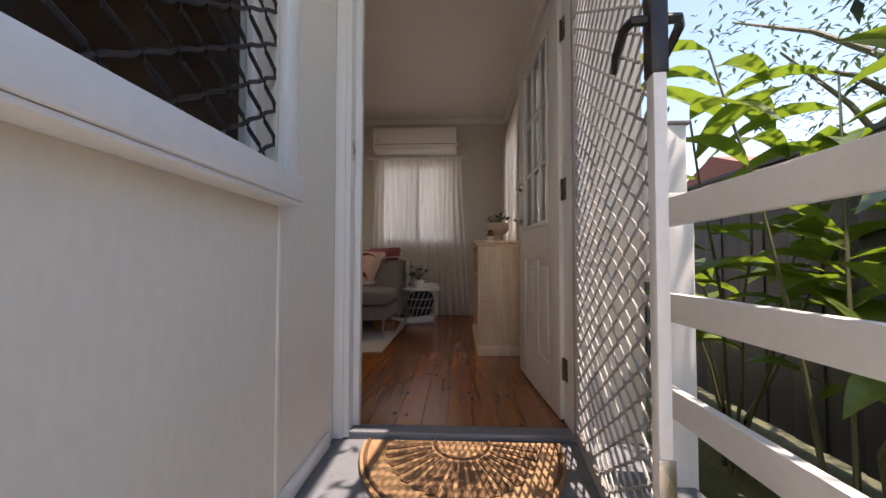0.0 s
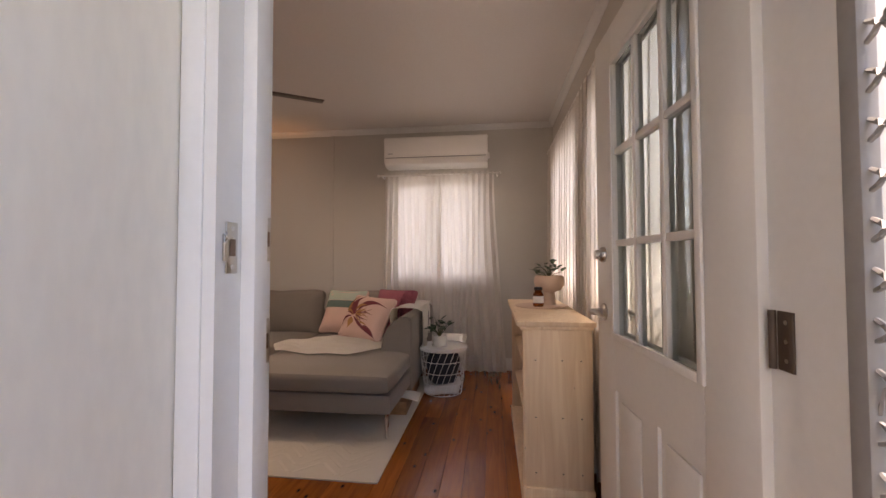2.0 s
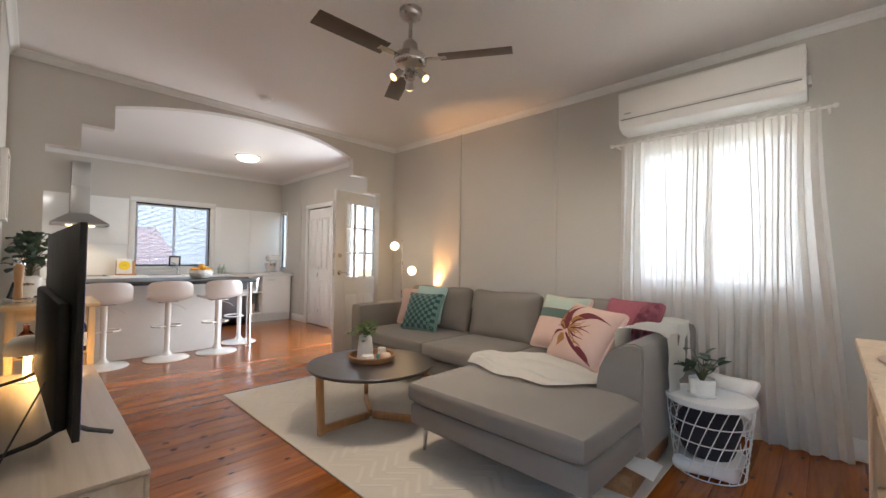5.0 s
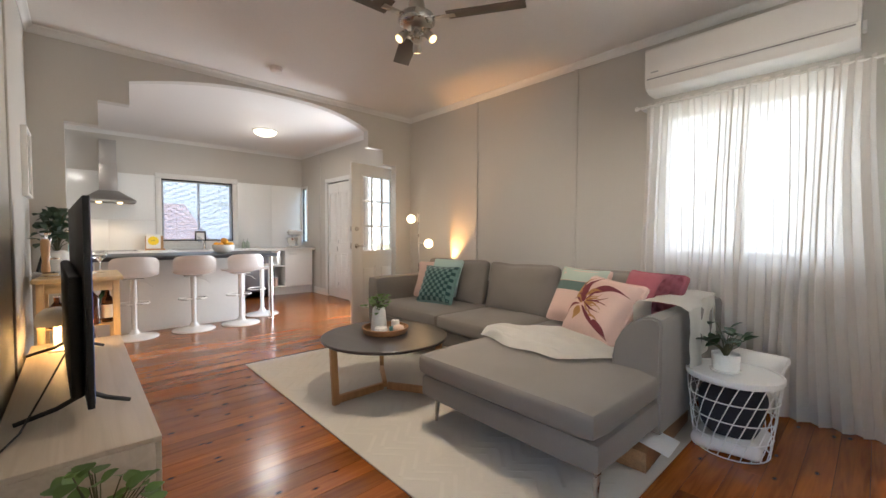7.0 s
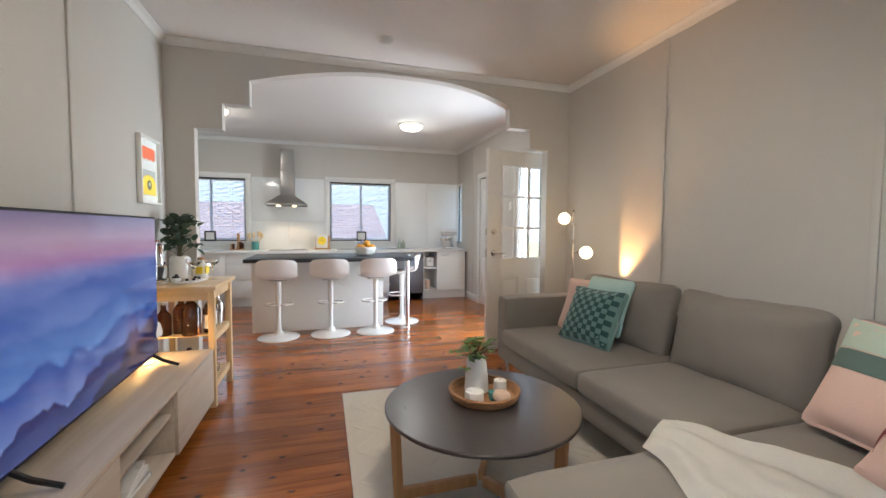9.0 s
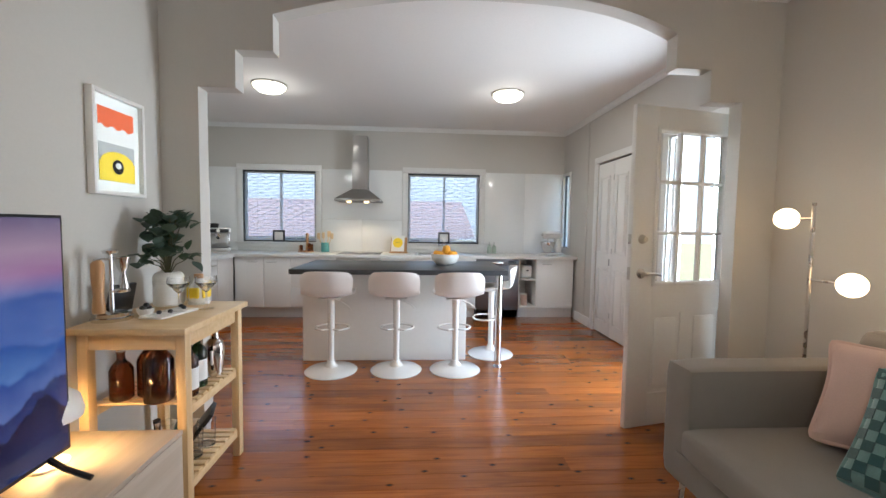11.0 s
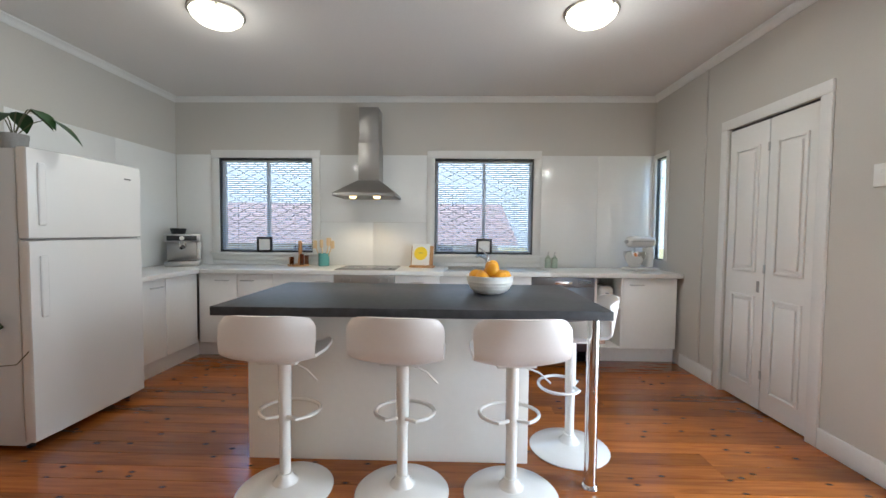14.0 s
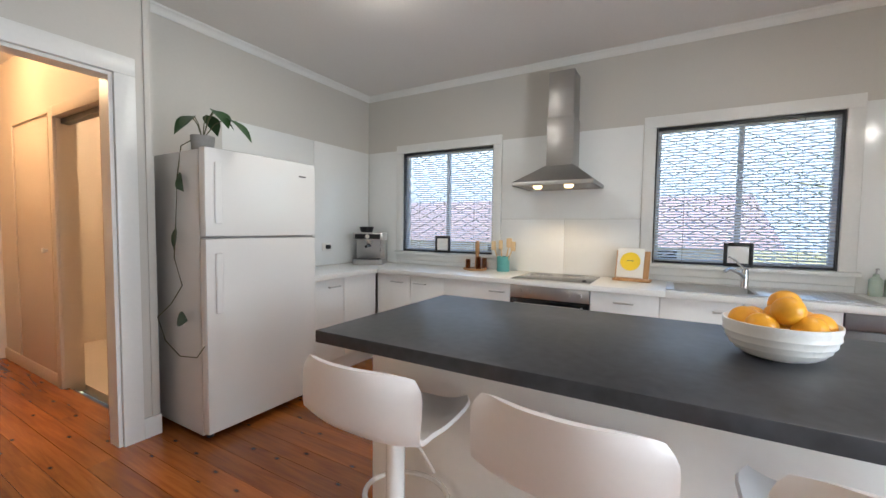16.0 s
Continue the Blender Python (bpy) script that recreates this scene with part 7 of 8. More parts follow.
dw = thing("dishwasher", "stainless steel dishwasher under the bench", "dishwasher", 0, 4.887, 0)
part("body", box(B(), -6.95, FX - 0.02, 0.003, 0.596, 0.02, 0.83), M_BLACK, dw)
part("door", box(B(), FX - 0.0195, FX + 0.004, 0.004, 0.595, 0.12, 0.735, 0.003), M_STEELD, dw)
part("control_strip", box(B(), FX - 0.0195, FX + 0.006, 0.004, 0.595, 0.74, 0.83, 0.003), M_STEELD, dw)
part("handle_recess", box(B(), FX + 0.0062, FX + 0.009, 0.22, 0.38, 0.765, 0.79, 0.001), M_CHROME, dw)
part("display", box(B(), FX + 0.0062, FX + 0.008, 0.44, 0.56, 0.775, 0.80), M_BLACKG, dw)
part("kick", box(B(), FX - 0.05, FX - 0.02, 0.004, 0.595, 0.02, 0.115), M_STEEL, dw)

ns = thing("open_shelf_unit", "open white shelf niche beside the dishwasher", "shelf unit", 0, 5.486, 0)
for a, b in ((0.0005, 0.018), (0.246, 0.2635)):
    part("side", box(B(), -6.97, FX, a, b, 0.15, 0.834, 0.001), M_CAB, ns)
for z in (0.15, 0.535):
    part("shelf", box(B(), -6.97, FX - 0.002, 0.0185, 0.2455, z, z + 0.018, 0.001), M_CAB, ns)
part("back", box(B(), -6.97, -6.96, 0.0185, 0.2455, 0.169, 0.834), M_CAB, ns)
ts = thing("toaster", "cream two-slice toaster in the shelf niche", "toaster", -6.62, 5.62, 0.5535)
part("body", soft(B(), 0.28, 0.15, 0.18, 0.04, (0, 0, 0.095), n=8), M_CERAMIC, ts)
part("slot", box(B(), -0.10, 0.10, -0.04, 0.04, 0.185, 0.1875), M_BLACK, ts)
part("lever", box(B(), 0.1402, 0.16, -0.015, 0.015, 0.11, 0.125, 0.003), M_BLACK, ts)
cn = thing("canister", "floral tea canister on the low shelf", "canister", -6.56, 5.60, 0.1685)
part("body", lathe(B(), [(0, 0), (0.045, 0), (0.045, 0.15), (0, 0.15)], 24), M_PINK, cn)
part("lid", lathe(B(), [(0, 0.1505), (0.047, 0.1505), (0.047, 0.168), (0, 0.17)], 24), M_CERAMIC, cn)

for x0, x1, hx, nm in ((-5.98, -5.60, 0.62, "white base cabinet beside the fridge"), (-6.40, -5.985, 0.5, "white corner cabinet of the kitchen")):
    t = thing("base_cabinet", nm, "cabinet", 0, 0, 0, 0, GRP)
    part("carcass", box(B(), x0 + 0.0005, x1 - 0.0005, 1.07, FY - 0.019, 0.15, 0.834), M_CAB, t)
    d = part("door", box(B(), x0 + 0.002, x1 - 0.002, FY - 0.0185, FY, 0.155, 0.83, 0.002), M_CAB, t)
    if x1 > -5.7:
        bar_handle(d, x0 + (x1 - x0) * 0.3, FY, 0.765, 0.12, "x")
bm = B()
box(bm, -6.54, -6.525, 1.57, 4.885, 0.0, 0.149)
box(bm, -6.54, -6.525, 5.49, 6.29, 0.0, 0.149)
box(bm, -6.52, -5.61, 1.57, 1.585, 0.0, 0.149)
structure("kickboard", bm, M_CAB, "white kickboard under the cabinets")

wt = thing("kitchen_benchtop", "pale speckled laminate benchtop round the corner", "benchtop", 0, 0, 0)
for q in ((-6.99, -6.38, 1.69, 4.0395), (-6.99, -6.8605, 4.04, 5.0595), (-6.4595, -6.38, 4.04, 5.0595), (-6.86, -6.46, 4.56, 5.0595), (-6.99, -6.38, 5.06, 6.295), (-6.99, -5.595, 1.058, 1.6895)):
    part("slab", box(B(), *q, 0.835, 0.875, 0.002), M_BENCH, wt)
hb = thing("cooktop", "black ceramic glass cooktop", "cooktop", -6.66, 3.28, 0.8755)
part("glass_top", box(B(), -0.25, 0.25, -0.29, 0.29, 0, 0.007, 0.002), M_BLACKG, hb)
part("trim", box(B(), 0.2502, 0.256, -0.29, 0.29, 0, 0.008, 0.001), M_STEEL, hb)
for x, y, rr in ((-0.1, -0.15, 0.09), (0.1, -0.15, 0.075), (-0.1, 0.12, 0.075), (0.1, 0.10, 0.09)):
    part("ring", tube(B(), [(x + rr * math.cos(a), y + rr * math.sin(a), 0.0072) for a in [2 * math.pi * k / 32 for k in range(32)]], 0.0008, 4, True), M_GREYP, hb)
part("control_knob", lathe(B(), [(0, 0.007), (0.014, 0.007), (0.013, 0.018), (0, 0.019)], 16, (0.16, 0.24, 0)), M_BLACK, hb)

sk = thing("sink", "stainless steel sink with a drainer and mixer tap", "sink", 0, 0, 0.8755)
bm = B()
box(bm, -6.86, -6.845, 4.04, 5.06, 0, 0.006, 0.002)
box(bm, -6.475, -6.46, 4.04, 5.06, 0, 0.006, 0.002)
box(bm, -6.845, -6.475, 4.04, 4.08, 0, 0.006, 0.002)
box(bm, -6.845, -6.475, 4.53, 5.06, 0, 0.006, 0.002)
part("rim", bm, M_STEEL, sk)
bm = B()
box(bm, -6.845, -6.835, 4.08, 4.53, -0.16, 0)
box(bm, -6.485, -6.475, 4.08, 4.53, -0.16, 0)
box(bm, -6.835, -6.485, 4.08, 4.09, -0.16, 0)
box(bm, -6.835, -6.485, 4.52, 4.53, -0.16, 0)
box(bm, -6.845, -6.475, 4.08, 4.53, -0.17, -0.16)
part("bowl", bm, M_STEEL, sk)
for i in range(9):
    part("drainer_rib", box(B(), -6.82, -6.50, 4.62 + i * 0.045, 4.63 + i * 0.045, 0.006, 0.009, 0.001), M_STEEL, sk)
tp = part("mixer_tap", lathe(B(), [(0, 0.006), (0.026, 0.006), (0.024, 0.03), (0.022, 0.11), (0.018, 0.13), (0, 0.135)], 24, (-6.83, 4.50, 0)), M_CHROME, sk, "chrome mixer tap")
part("spout", tube(B(), [(-6.83, 4.50, 0.07), (-6.76, 4.46, 0.11), (-6.68, 4.40, 0.14), (-6.64, 4.37, 0.125)], [0.014, 0.013, 0.012, 0.012], 10), M_CHROME, tp)
part("lever", tube(B(), [(-6.83, 4.50, 0.13), (-6.86, 4.44, 0.19), (-6.87, 4.41, 0.21)], [0.008, 0.007, 0.006], 8), M_CHROME, tp)

rh = thing("range_hood", "stainless steel canopy range hood with lit lamps", "range hood", -6.99, 3.25, 0)
bm = B()
lo = [(0.0, -0.31), (0.47, -0.31), (0.47, 0.31), (0.0, 0.31)]
mid = lo
up = [(0.0, -0.115), (0.235, -0.115), (0.235, 0.115), (0.0, 0.115)]
levels = [[bm.verts.new((x, y, z)) for x, y in ring] for ring, z in ((lo, 1.60), (mid, 1.63), (up, 1.78))]
for a, b in zip(levels, levels[1:]):
    for i in range(4):
        bm.faces.new((a[i], a[(i + 1) % 4], b[(i + 1) % 4], b[i]))
bm.faces.new(levels[2])
bmesh.ops.bevel(bm, geom=[e for e in bm.edges if e.is_manifold], offset=0.003, segments=1, affect="EDGES")
part("canopy", bm, M_STEELH, rh)
part("filter", box(B(), 0.02, 0.45, -0.29, 0.29, 1.602, 1.606), M_GREYMESH, rh)
part("flue", box(B(), 0.0, 0.225, -0.107, 0.107, 1.781, 2.17, 0.002), M_STEELH, rh)
part("flue_upper", box(B(), 0.003, 0.218, -0.101, 0.101, 2.171, 2.535, 0.002), M_STEELH, rh)
for y in (-0.12, 0.12):
    part("lamp", lathe(B(), [(0, 1.574), (0.022, 1.576), (0.034, 1.586), (0.036, 1.601), (0, 1.6015)], 18, (0.40, y, 0)), M_SPOT, rh, "lit warm lamp")
    s = new("hood_spot", bpy.data.lights.new("hood_spot", "SPOT"))
    s.data.energy, s.data.color, s.data.spot_size, s.data.spot_blend, s.data.shadow_soft_size = 1.4 * LAMPS, (1.0, 0.72, 0.42), radians(120), 0.7, 0.02
    s.matrix_world = look((-6.59, 3.25 + y, 1.565), (-6.66, 3.25 + y, 0.9))

# venetian blinds
def blind(y0, y1):
    t = thing("venetian_blind", "white aluminium venetian blind, half open, in the kitchen window", "blind", 0, 0, 0, 0, "venetian blinds of the kitchen")
    part("head_rail", box(B(), -7.035, -7.002, y0 + 0.012, y1 - 0.012, 2.025, 2.048, 0.002), M_BLACK, t)
    n = 46
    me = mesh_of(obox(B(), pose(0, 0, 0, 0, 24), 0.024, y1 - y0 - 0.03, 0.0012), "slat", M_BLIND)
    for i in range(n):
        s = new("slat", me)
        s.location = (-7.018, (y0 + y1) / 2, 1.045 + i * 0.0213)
        s.parent = t
    part("bottom_rail", box(B(), -7.03, -7.006, y0 + 0.014, y1 - 0.014, 1.014, 1.028, 0.002), M_BLACK, t)
    for y in (y0 + 0.2, y1 - 0.2):
        part("ladder_cord", box(B(), -7.0055, -7.0045, y, y + 0.002, 1.02, 2.03), M_BLACK, t)
    for a in (y0 + 0.0005, y1 - 0.0085):
        part("side_frame", box(B(), -7.06, -7.0, a, a + 0.008, 1.011, 2.049), M_BLACK, t)
    return t


blind(1.54, 2.58)
blind(3.93, 5.0)
for y in (2.06, 4.47):
    fz = thing("photo_frame", "small black desk frame on the window sill", "photo frame", -6.952, y, 1.0125)
    bm = B()
    for a, b, c, e in ((-0.085, -0.062, 0, 0.17), (0.062, 0.085, 0, 0.17), (-0.062, 0.062, 0, 0.025), (-0.062, 0.062, 0.145, 0.17)):
        box(bm, -0.008, 0.008, a, b, c, e, 0.002)
    part("frame", bm, M_BLACK, fz)
    part("backing", box(B(), -0.004, 0.0, -0.062, 0.062, 0.025, 0.145), M_PAPER, fz)

# fridge
fr = thing("fridge", "white two-door top-mount fridge", "fridge", 0, 0, 0)
FX0, FX1 = -5.53, -4.74
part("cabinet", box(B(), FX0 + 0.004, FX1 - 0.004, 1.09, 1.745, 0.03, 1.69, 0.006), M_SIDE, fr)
up_ = part("freezer_door", soft(B(), FX1 - FX0, 0.068, 0.505, 0.012, ((FX0 + FX1) / 2, 1.781, 1.4475), n=6), M_FRIDGE, fr)
dn_ = part("fridge_door", soft(B(), FX1 - FX0, 0.068, 1.135, 0.012, ((FX0 + FX1) / 2, 1.781, 0.617), n=6), M_FRIDGE, fr)
for d, z0, z1 in ((up_, 1.27, 1.62), (dn_, 0.75, 1.10)):
    part("handle_recess", soft(B(), 0.045, 0.02, z1 - z0, 0.009, (FX1 - 0.075, 1.814, (z0 + z1) / 2), n=6), M_FRIDGE, d)
part("gap", box(B(), FX0 + 0.01, FX1 - 0.01, 1.752, 1.79, 1.186, 1.1935), M_GREYMESH, fr)
part("badge", box(B(), FX0 + 0.09, FX0 + 0.15, 1.8155, 1.8165, 1.60, 1.608), M_BLACK, fr, "small dark badge bars")
for x in (FX0 + 0.06, FX1 - 0.06):
    for y in (1.15, 1.72):
        part("foot", rod(B(), (x, y, 0), (x, y, 0.03), 0.02), M_BLACK, fr)
fpn = thing("potted_plant", "trailing philodendron in a grey pot on the fridge", "plant", -4.82, 1.66, 1.692)
part("pot", lathe(B(), [(0, 0), (0.052, 0), (0.058, 0.01), (0.062, 0.085), (0.058, 0.086), (0.052, 0.07), (0, 0.07)], 28), M_CONC, fpn)
part("pot_rim", lathe(B(), [(0.0585, 0.0865), (0.064, 0.087), (0.063, 0.06), (0.060, 0.06)], 28), M_CONC, fpn)
r = random.Random(77)
bm, st_ = B(), B()
for ang, rad, zz, ln, w in ((205, 0.03, 0.22, 0.12, 0.10), (150, 0.06, 0.24, 0.12, 0.10), (95, 0.10, 0.23, 0.14, 0.11), (115, 0.15, 0.19, 0.17, 0.13), (20, 0.06, 0.19, 0.11, 0.09), (300, 0.06, 0.20, 0.12, 0.10)):
    a = radians(ang)
    tip = Vector((math.cos(a) * rad, math.sin(a) * rad, zz))
    tube(st_, [(0, 0, 0.07), tip * 0.5 + Vector((0, 0, 0.06)), tip], 0.003, 5)
    leaf(bm, tip, (math.cos(a), math.sin(a), -0.5), (0, 0, 1), ln, w, 0.4, 0.12, 6)
vine = [(0.03, -0.05, 0.07), (0.07, -0.10, 0.03), (0.085, -0.12, -0.15), (0.095, -0.13, -0.45), (0.14, -0.06, -0.62), (0.12, -0.02, -0.78), (0.13, -0.13, -0.90), (0.16, -0.22, -0.98), (0.14, -0.18, -1.12), (0.12, -0.06, -1.20), (0.10, 0.08, -1.19), (0.09, 0.14, -1.12)]
tube(st_, vine, 0.0032, 5)
leaf(bm, vine[2], (0.2, 0.9, -0.3), (1, 0, 0.2), 0.13, 0.085, 0.4, 0.1, 6)
leaf(bm, vine[3], (0.2, 0.3, -0.6), (1, 0, 0.2), 0.11, 0.06, 0.4, 0.1, 6)
leaf(bm, (0.12, -0.08, -0.98), (0.1, 1, 0.15), (1, 0, 0.3), 0.14, 0.085, 0.1, 0.1, 6)
part("vine", st_, M_STEM, fpn)
part("foliage", bm, M_LEAF, fpn)

# bench items
cm = thing("coffee_machine", "stainless steel espresso machine with a bean hopper", "coffee machine", -6.74, 1.30, 0.8755, 28)
part("base", box(B(), -0.15, 0.16, -0.15, 0.15, 0, 0.055, 0.008), M_STEEL, cm)
part("drip_grille", box(B(), 0.03, 0.158, -0.12, 0.12, 0.0555, 0.06), M_BLACK, cm)
part("back", box(B(), -0.15, 0.0, -0.15, 0.15, 0.0555, 0.25, 0.006), M_STEEL, cm)
part("head", box(B(), -0.15, 0.14, -0.155, 0.155, 0.2505, 0.33, 0.012), M_STEEL, cm)
part("control_panel", box(B(), 0.1405, 0.144, -0.13, 0.13, 0.265, 0.315, 0.001), M_BLACK, cm)
part("gauge", lathe(B(), [(0, 0), (0.022, 0), (0.022, 0.006), (0, 0.007)], 20), M_CERAMIC, cm).matrix_basis = pose(0.1445, 0.0, 0.29, 0, 90)
part("group_head", lathe(B(), [(0, 0.20), (0.032, 0.20), (0.036, 0.25), (0, 0.2502)], 24, (0.07, 0.0, 0)), M_CHROME, cm)
part("portafilter", tube(B(), [(0.07, 0, 0.205), (0.12, 0, 0.20), (0.21, 0, 0.19)], [0.028, 0.012, 0.014], 10), M_BLACK, cm)
part("steam_wand", tube(B(), [(0.06, 0.12, 0.255), (0.09, 0.125, 0.20), (0.10, 0.125, 0.10)], 0.006, 8), M_CHROME, cm)
part("hopper", lathe(B(), [(0, 0.3305), (0.06, 0.3305), (0.075, 0.385), (0.07, 0.39), (0, 0.392)], 28, (-0.04, -0.05, 0)), M_BLACK, cm)
pg = thing("power_outlet", "power outlet with a black plug beside the coffee machine", "power outlet", -6.35, 1.056, 1.06)
part("plate", box(B(), -0.058, 0.058, 0.001, 0.011, -0.036, 0.036, 0.003), M_PLASTIC, pg)
part("plug", box(B(), -0.02, 0.02, 0.0112, 0.05, -0.02, 0.02, 0.006), M_BLACK, pg)
bo = thing("spice_board", "round wooden board with a pepper mill and spice jars", "spice board", -6.86, 2.47, 0.8755)
part("board", lathe(B(), [(0, 0), (0.11, 0), (0.112, 0.008), (0.11, 0.016), (0, 0.016)], 36), M_OAK, bo)
part("pepper_mill", lathe(B(), [(0, 0.0165), (0.026, 0.0165), (0.022, 0.07), (0.017, 0.12), (0.022, 0.19), (0.018, 0.21), (0.022, 0.23), (0.018, 0.265), (0, 0.275)], 24, (0.0, 0.02, 0)), M_OAK, bo)
for i, (x, y, h) in enumerate(((0.05, -0.05, 0.08), (0.06, 0.06, 0.11), (0.0, -0.08, 0.07), (-0.05, 0.07, 0.09))):
    part("jar", lathe(B(), [(0, 0.0165), (0.022, 0.0165), (0.022, 0.0165 + h), (0.018, 0.02 + h), (0, 0.02 + h)], 18, (x, y, 0)), (M_DKG, M_AMBER, M_CLAY, M_DKG)[i], bo)
ut = thing("utensil_crock", "teal ceramic crock of wooden utensils", "utensil crock", -6.88, 2.74, 0.8755)
part("crock", lathe(B(), [(0, 0), (0.055, 0), (0.058, 0.006), (0.058, 0.135), (0.053, 0.135), (0.05, 0.02), (0, 0.02)], 28), M_TEALC, ut)
for i, (dx, dy, h, w) in enumerate(((-0.01, -0.09, 0.25, 0.03), (0.01, -0.02, 0.26, 0.026), (0.0, 0.05, 0.28, 0.035), (0.02, 0.09, 0.25, 0.03))):
    bm = B()
    rod(bm, (dx * 0.2, dy * 0.25, 0.03), (dx, dy, h - 0.05), 0.006)
    soft(bm, 0.012, w * 1.5, 0.085, 0.005, (dx, dy * 1.1, h - 0.02), n=5)
    part("wooden_spoon", bm, M_BIRCHZ, ut)
sg = thing("framed_sign", "white card sign with a yellow disc on a wooden stand", "sign", -6.83, 3.80, 0.8755, -8)
part("stand", box(B(), -0.03, 0.06, -0.12, 0.14, 0, 0.02, 0.003), M_OAK, sg)
part("support", obox(B(), pose(-0.035, 0.0, 0.12, 0, -14), 0.012, 0.24, 0.215, 0.002), M_OAK, sg)
part("card", obox(B(), pose(-0.022, -0.012, 0.135, 0, -14), 0.008, 0.19, 0.23, 0.001), M_PAPER, sg)
dk = lathe(B(), [(0, 0), (0.072, 0), (0.072, 0.001), (0, 0.001)], 36)
bmesh.ops.transform(dk, matrix=pose(-0.022, -0.012, 0.145, 0, -14) @ pose(0.0044, 0, 0, 0, 90), verts=dk.verts)
part("disc", dk, M_YELLOW, sg, "round yellow print")
for z, w in ((0.158, 0.05), (0.148, 0.085)):
    part("text_bar", obox(B(), pose(-0.022, -0.012, z - 0.008, 0, -14) @ pose(0.0060 - (z - 0.143) * 0.0, 0, 0.0), 0.001, w, 0.0055), M_DKGREEN, sg)
for y in (5.15, 5.22):
    sp_ = thing("soap_bottle", "clear glass soap bottle with a pale pump", "bottle", -6.90, y, 0.8755, 0, "soap bottles behind the sink")
    part("body", lathe(B(), [(0, 0), (0.03, 0), (0.032, 0.005), (0.032, 0.10), (0.014, 0.12), (0.014, 0.135), (0, 0.135)], 24), M_SAGE, sp_)
    part("pump", tube(B(), [(0, 0, 0.135), (0, 0, 0.165), (0.03, 0, 0.168)], 0.006, 8), M_GREYP, sp_)
mx = thing("stand_mixer", "cream stand mixer with a steel bowl", "stand mixer", -6.74, 6.05, 0.8755, 200)
part("foot", soft(B(), 0.20, 0.31, 0.035, 0.016, (0, 0, 0.018), n=8), M_ENAMEL, mx)
part("column", soft(B(), 0.10, 0.09, 0.22, 0.035, (0, -0.10, 0.135), n=8), M_ENAMEL, mx)
part("motor_head", soft(B(), 0.115, 0.34, 0.115, 0.052, (0, 0.0, 0.292), n=12), M_ENAMEL, mx)
part("band", box(B(), -0.0585, 0.0585, -0.12, 0.16, 0.292, 0.305, 0.002), M_STEEL, mx)
part("hub", rod(B(), (0, 0.17, 0.295), (0, 0.185, 0.295), 0.02), M_CHROME, mx)
part("bowl", lathe(B(), [(0, 0.04), (0.05, 0.04), (0.052, 0.055), (0.085, 0.10), (0.105, 0.16), (0.108, 0.195), (0.104, 0.195), (0.10, 0.16), (0.0, 0.07)], 36, (0, 0.075, 0)), M_CHROME, mx, "polished steel bowl")
part("beater", rod(B(), (0, 0.075, 0.24), (0, 0.075, 0.12), 0.012), M_STEEL, mx)

# island, stools
isl = thing("kitchen_island", "white kitchen island with a dark grey laminate top", "kitchen island", 0, 0, 0)
part("cabinet", box(B(), -5.28, -4.738, 3.02, 4.547, 0.0, 0.8445, 0.003), M_CAB, isl)
part("worktop", box(B(), -5.40, -4.475, 2.975, 4.885, 0.845, 0.889, 0.003), M_SLATE, isl, "dark grey stone-look laminate worktop")
part("leg", rod(B(), (-4.555, 4.82, 0.0), (-4.555, 4.82, 0.8445), 0.03, seg=28), M_CHROME, isl, "chrome support leg")
part("leg_collar", lathe(B(), [(0.031, 0), (0.04, 0), (0.038, 0.012), (0.031, 0.02)], 28, (-4.555, 4.82, 0)), M_CHROME, isl)
fb = thing("fruit_bowl", "white ribbed ceramic fruit bowl on the island", "bowl", -5.0, 4.355, 0.8895)
prof = [(0, 0), (0.065, 0)] + [(0.065 + 0.075 * math.sin(0.5 * math.pi * i / 14), 0.003 + 0.105 * (1 - math.cos(0.5 * math.pi * i / 14)) + 0.0) for i in range(15)]
prof = [(rr + (0.0018 * (1 if i % 2 else -1) if 3 < i < 15 else 0), z) for i, (rr, z) in enumerate(prof)] + [(0.136, 0.109), (0.128, 0.085), (0.10, 0.04), (0, 0.015)]
part("bowl", lathe(B(), prof, 48), M_CERAMIC, fb)
for i, (x, y, z) in enumerate(((-0.055, -0.055, 0.095), (0.06, -0.05, 0.095), (0.065, 0.055, 0.098), (-0.05, 0.065, 0.095), (0.0, -0.085, 0.10), (0.0, 0.0, 0.118), (0.01, 0.085, 0.10), (-0.025, 0.015, 0.155), (0.05, 0.01, 0.145))):
    o = thing("orange", "ripe orange heaped in the fruit bowl", "orange", -5.0 + x, 4.355 + y, 0.8895 + z, i * 47, "oranges in the fruit bowl", i * 31)
    part("peel", lathe(B(), [(0.042 * math.sin(math.pi * k / 14), -0.040 * math.cos(math.pi * k / 14) - (0.0025 if k in (0, 14) else 0) * (1 if k else -1)) for k in range(15)], 24), M_ORANGE, o)


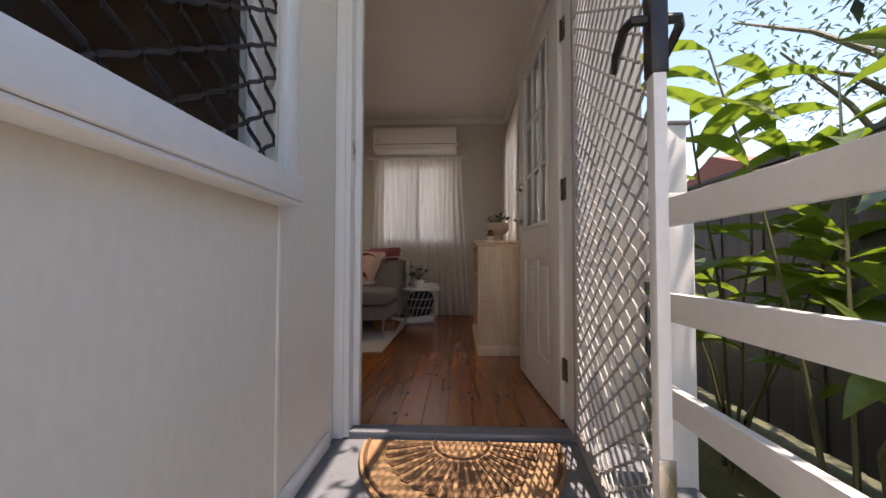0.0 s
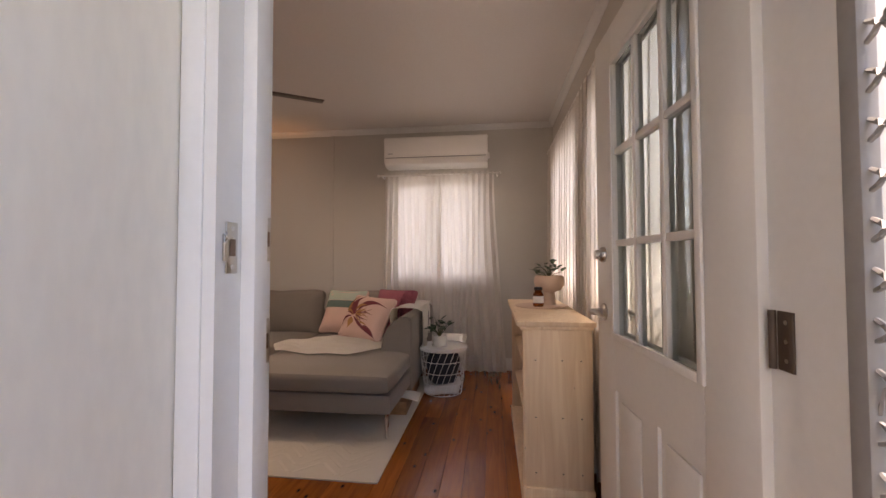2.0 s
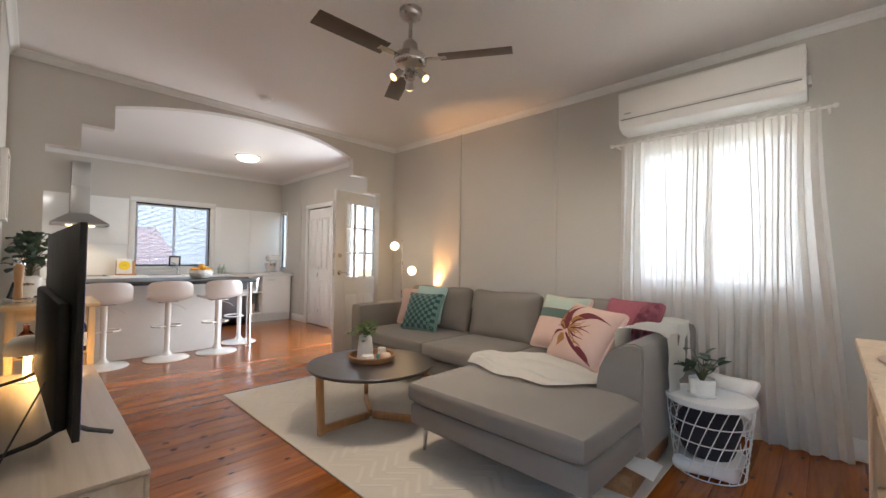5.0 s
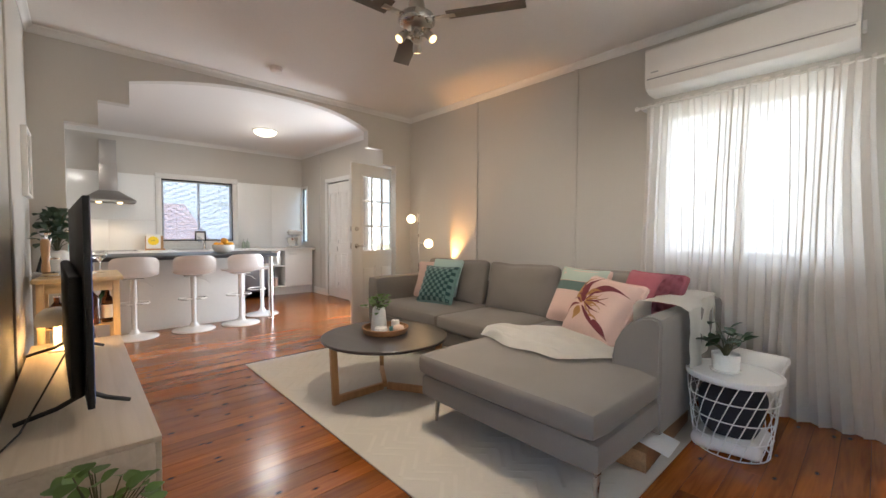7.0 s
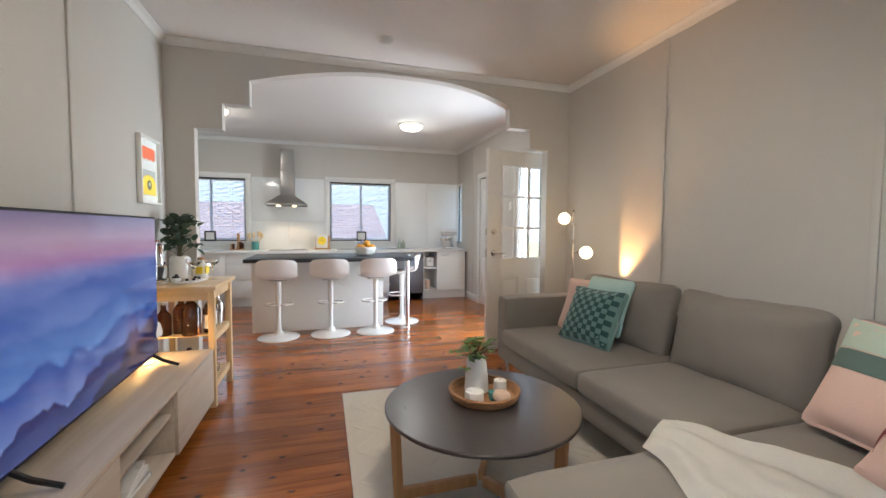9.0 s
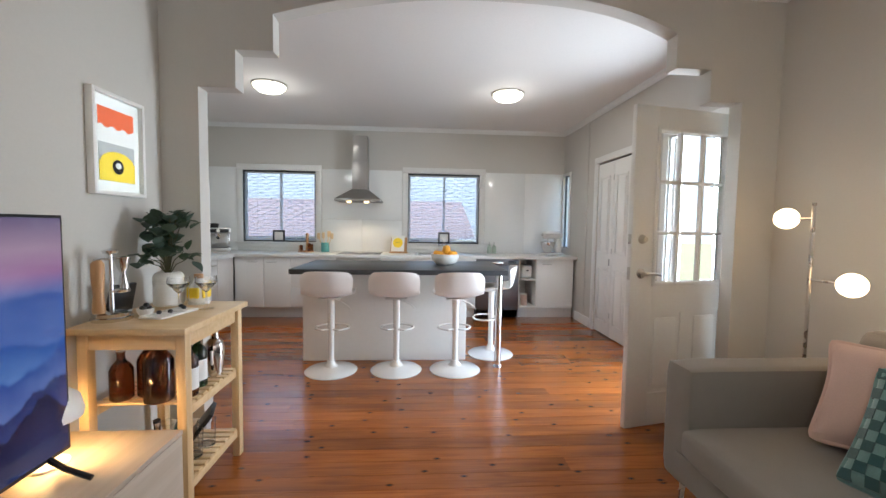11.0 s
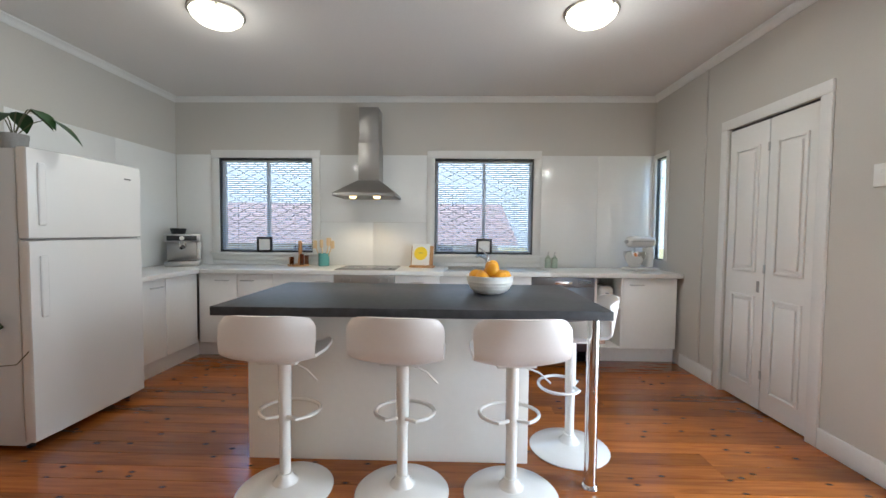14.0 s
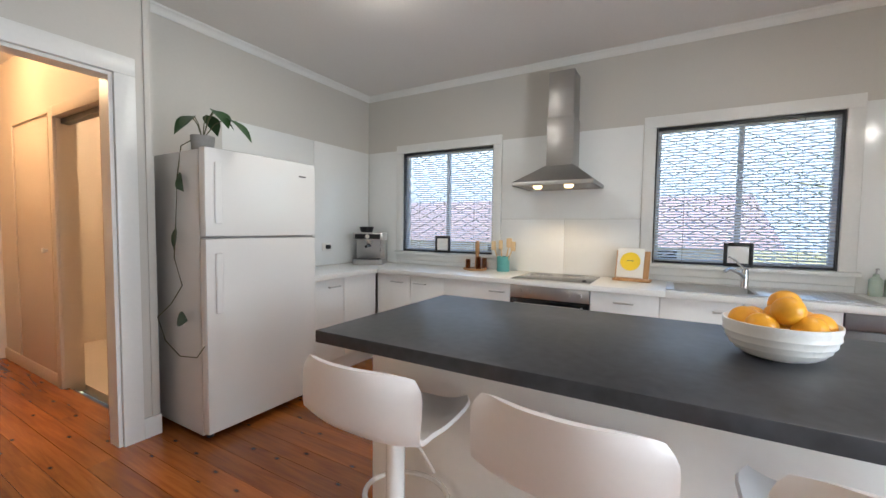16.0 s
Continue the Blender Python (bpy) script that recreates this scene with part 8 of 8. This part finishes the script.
def bar_stool(x, y, rz, group):
    t = thing("bar_stool", "white moulded bar stool on a round pedestal base", "bar stool", x, y, 0, rz, group)
    part("base", lathe(B(), [(0, 0), (0.222, 0), (0.225, 0.006), (0.215, 0.014), (0.14, 0.026), (0.06, 0.045), (0.036, 0.075), (0.034, 0.09), (0, 0.09)], 56), M_ENAMEL, t)
    part("lower_column", rod(B(), (0, 0, 0.08), (0, 0, 0.36), 0.026, seg=24), M_ENAMEL, t)
    part("upper_column", rod(B(), (0, 0, 0.34), (0, 0, 0.66), 0.03, seg=24), M_ENAMEL, t)
    ring = [(-0.06 - 0.12 * math.cos(math.radians(d)), 0.145 * math.sin(math.radians(d)), 0.37) for d in range(-150, 151, 12)]
    part("foot_ring", tube(B(), [(0.02, -0.02, 0.37)] + ring + [(0.02, 0.02, 0.37)], 0.009, 8), M_ENAMEL, t)
    part("lever", tube(B(), [(0.0, 0.03, 0.63), (0.03, 0.12, 0.60), (0.04, 0.17, 0.555)], 0.0045, 6), M_ENAMEL, t)
    bm = B()
    nu, nv = 18, 22
    grid = []
    for i in range(nu + 1):
        s = i / nu
        line = []
        for j in range(nv + 1):
            v = -1 + 2 * j / nv
            if s < 0.48:   # seat pan, front to back
                f = s / 0.48
                px = -0.19 + 0.33 * f
                pz = 0.672 + 0.018 * (1 - f) ** 2 * 0 - 0.02 * math.sin(math.pi * f) - 0.014 * (1 - f) ** 3
                half = 0.19 + 0.02 * f
                curl = 0.035 * abs(v) ** 3
            elif s < 0.64:  # bend
                f = (s - 0.48) / 0.16
                a = f * radians(78)
                px = 0.14 + 0.075 * math.sin(a)
                pz = 0.672 + 0.075 * (1 - math.cos(a))
                half = 0.21
                curl = 0.035 * abs(v) ** 3 * (1 - f)
            else:
                f = (s - 0.64) / 0.36
                px = 0.214 + 0.035 * f
                pz = 0.731 + 0.165 * f
                half = 0.21 + 0.005 * math.sin(math.pi * f)
                curl = 0.0
            back = max(0.0, (s - 0.40) / 0.60)
            x_ = px - 0.075 * back * abs(v) ** 2.5
            c = max(0.0, (s - 0.86) / 0.14)
            e = max(0.0, (0.10 - s) / 0.10)
            w = half * v * (1 - 0.10 * c ** 2 - 0.14 * e ** 2)
            z_ = pz + curl - 0.02 * c * abs(v) ** 6
            line.append(bm.verts.new((x_, w, z_)))
        grid.append(line)
    for a, b in zip(grid, grid[1:]):
        for j in range(nv):
            bm.faces.new((a[j], a[j + 1], b[j + 1], b[j]))
    bmesh.ops.recalc_face_normals(bm, faces=bm.faces)
    bmesh.ops.solidify(bm, geom=bm.faces[:], thickness=0.012)
    bmesh.ops.recalc_face_normals(bm, faces=bm.faces)
    part("seat_shell", bm, M_STOOL, t, "white moulded shell seat with a low back")
    part("seat_plate", box(B(), -0.09, 0.09, -0.09, 0.09, 0.642, 0.654, 0.003), M_ENAMEL, t)
    return t


s0 = bar_stool(-4.475, 3.335, 0, "bar stools round the island")
for x, y, rz in ((-4.48, 3.90, -4), (-4.48, 4.42, 5), (-4.91, 4.82, 78)):
    copy_thing(s0, pose(x, y, 0, 0, 0, rz))

for x, y in ((-5.32, 2.53), (-5.33, 5.03)):
    cl = thing("ceiling_light", "lit oyster ceiling light with a nickel rim", "ceiling light", x, y, KCEIL, 0, "oyster lights of the kitchen")
    part("dome", lathe(B(), [(0, -0.085), (0.06, -0.082), (0.12, -0.065), (0.155, -0.035), (0.165, -0.012)], 40), M_OYSTER, cl, "lit opal glass dome")
    part("rim", lathe(B(), [(0.165, -0.014), (0.175, -0.013), (0.176, 0.0), (0.16, 0.0)], 40), M_NICKEL, cl)
    for a in (30, 150, 270):
        part("clip", obox(B(), pose(0, 0, 0, 0, 0, a) @ pose(0.168, 0, -0.016), 0.012, 0.012, 0.02, 0.002), M_NICKEL, cl)
    bulb("oyster_light", (x, y, KCEIL - 0.22), 0.9, (1.0, 0.95, 0.87), 0.13)
    od = area("oyster_down_light", (x, y, KCEIL - 0.10), (x + 0.001, y, 0), 0.3, 0.3, 2.2, (1.0, 0.95, 0.87))
    od.data.shape = "DISK"

for x, z, lab in ((-4.70, 1.56, "white light switch plate on the wall"),):
    sw = thing("light_switch", lab, "light switch", x, 6.30, z)
    part("plate", box(B(), -0.036, 0.036, -0.012, -0.001, -0.058, 0.058, 0.003), M_PLASTIC, sw)
    part("rocker", box(B(), -0.008, 0.008, -0.017, -0.0122, 0.005, 0.025, 0.002), M_PLASTIC, sw)

# back porch seen through the open door
structure("back_porch", box(B(), -5.6, -2.2, 6.43, 8.2, -0.12, -0.03), M_CONCRETE, "grey painted back porch floor")

# ---- floor boards ----
floor = tagged(new("floor", mesh_of(box(box(B(), -7.12, -3.3705, 0.93, 6.42, -0.09, -0.021), -3.37, 1.74, 2.49, 6.42, -0.09, -0.021), "floor", M_SUB)), "polished red-gold pine board floor with dark knots", "", "", "structure")
tagged(new("floor_hall", mesh_of(box(B(), -4.67, -3.0, -1.4, 0.93, -0.09, -0.02), "floor_hall", M_SUB)), "dark bed under the hall boards", "", "", "structure")
rnd = random.Random(4)
PLANK = 0.118
shared = {}


def plank(x, y0, y1):
    size = round((y1 - y0) / 0.1)
    if size not in shared:
        shared[size] = mesh_of(box(B(), 0, PLANK - 0.002, 0, size * 0.1 - 0.0008, -0.02, 0.0), "plank", M_FLOOR)
    ob = new("plank", shared[size])
    ob.location = (x, y0, 0.0)
    ob.parent = floor


def row(x, start, end):
    y = start
    while y < end - 0.05:
        n = rnd.randint(18, 46)
        left = round((end - y) / 0.1)
        if left - n < 8:
            n = left
        plank(x, y, y + n * 0.1)
        y += n * 0.1


x = -7.0
while x < 1.62 - 0.02:
    if x < -4.68:
        row(x, 1.05, 6.35)
    elif x < -3.47:
        row(x, -1.3, 6.4)
    else:
        row(x, 2.5, 6.3)
    x += PLANK
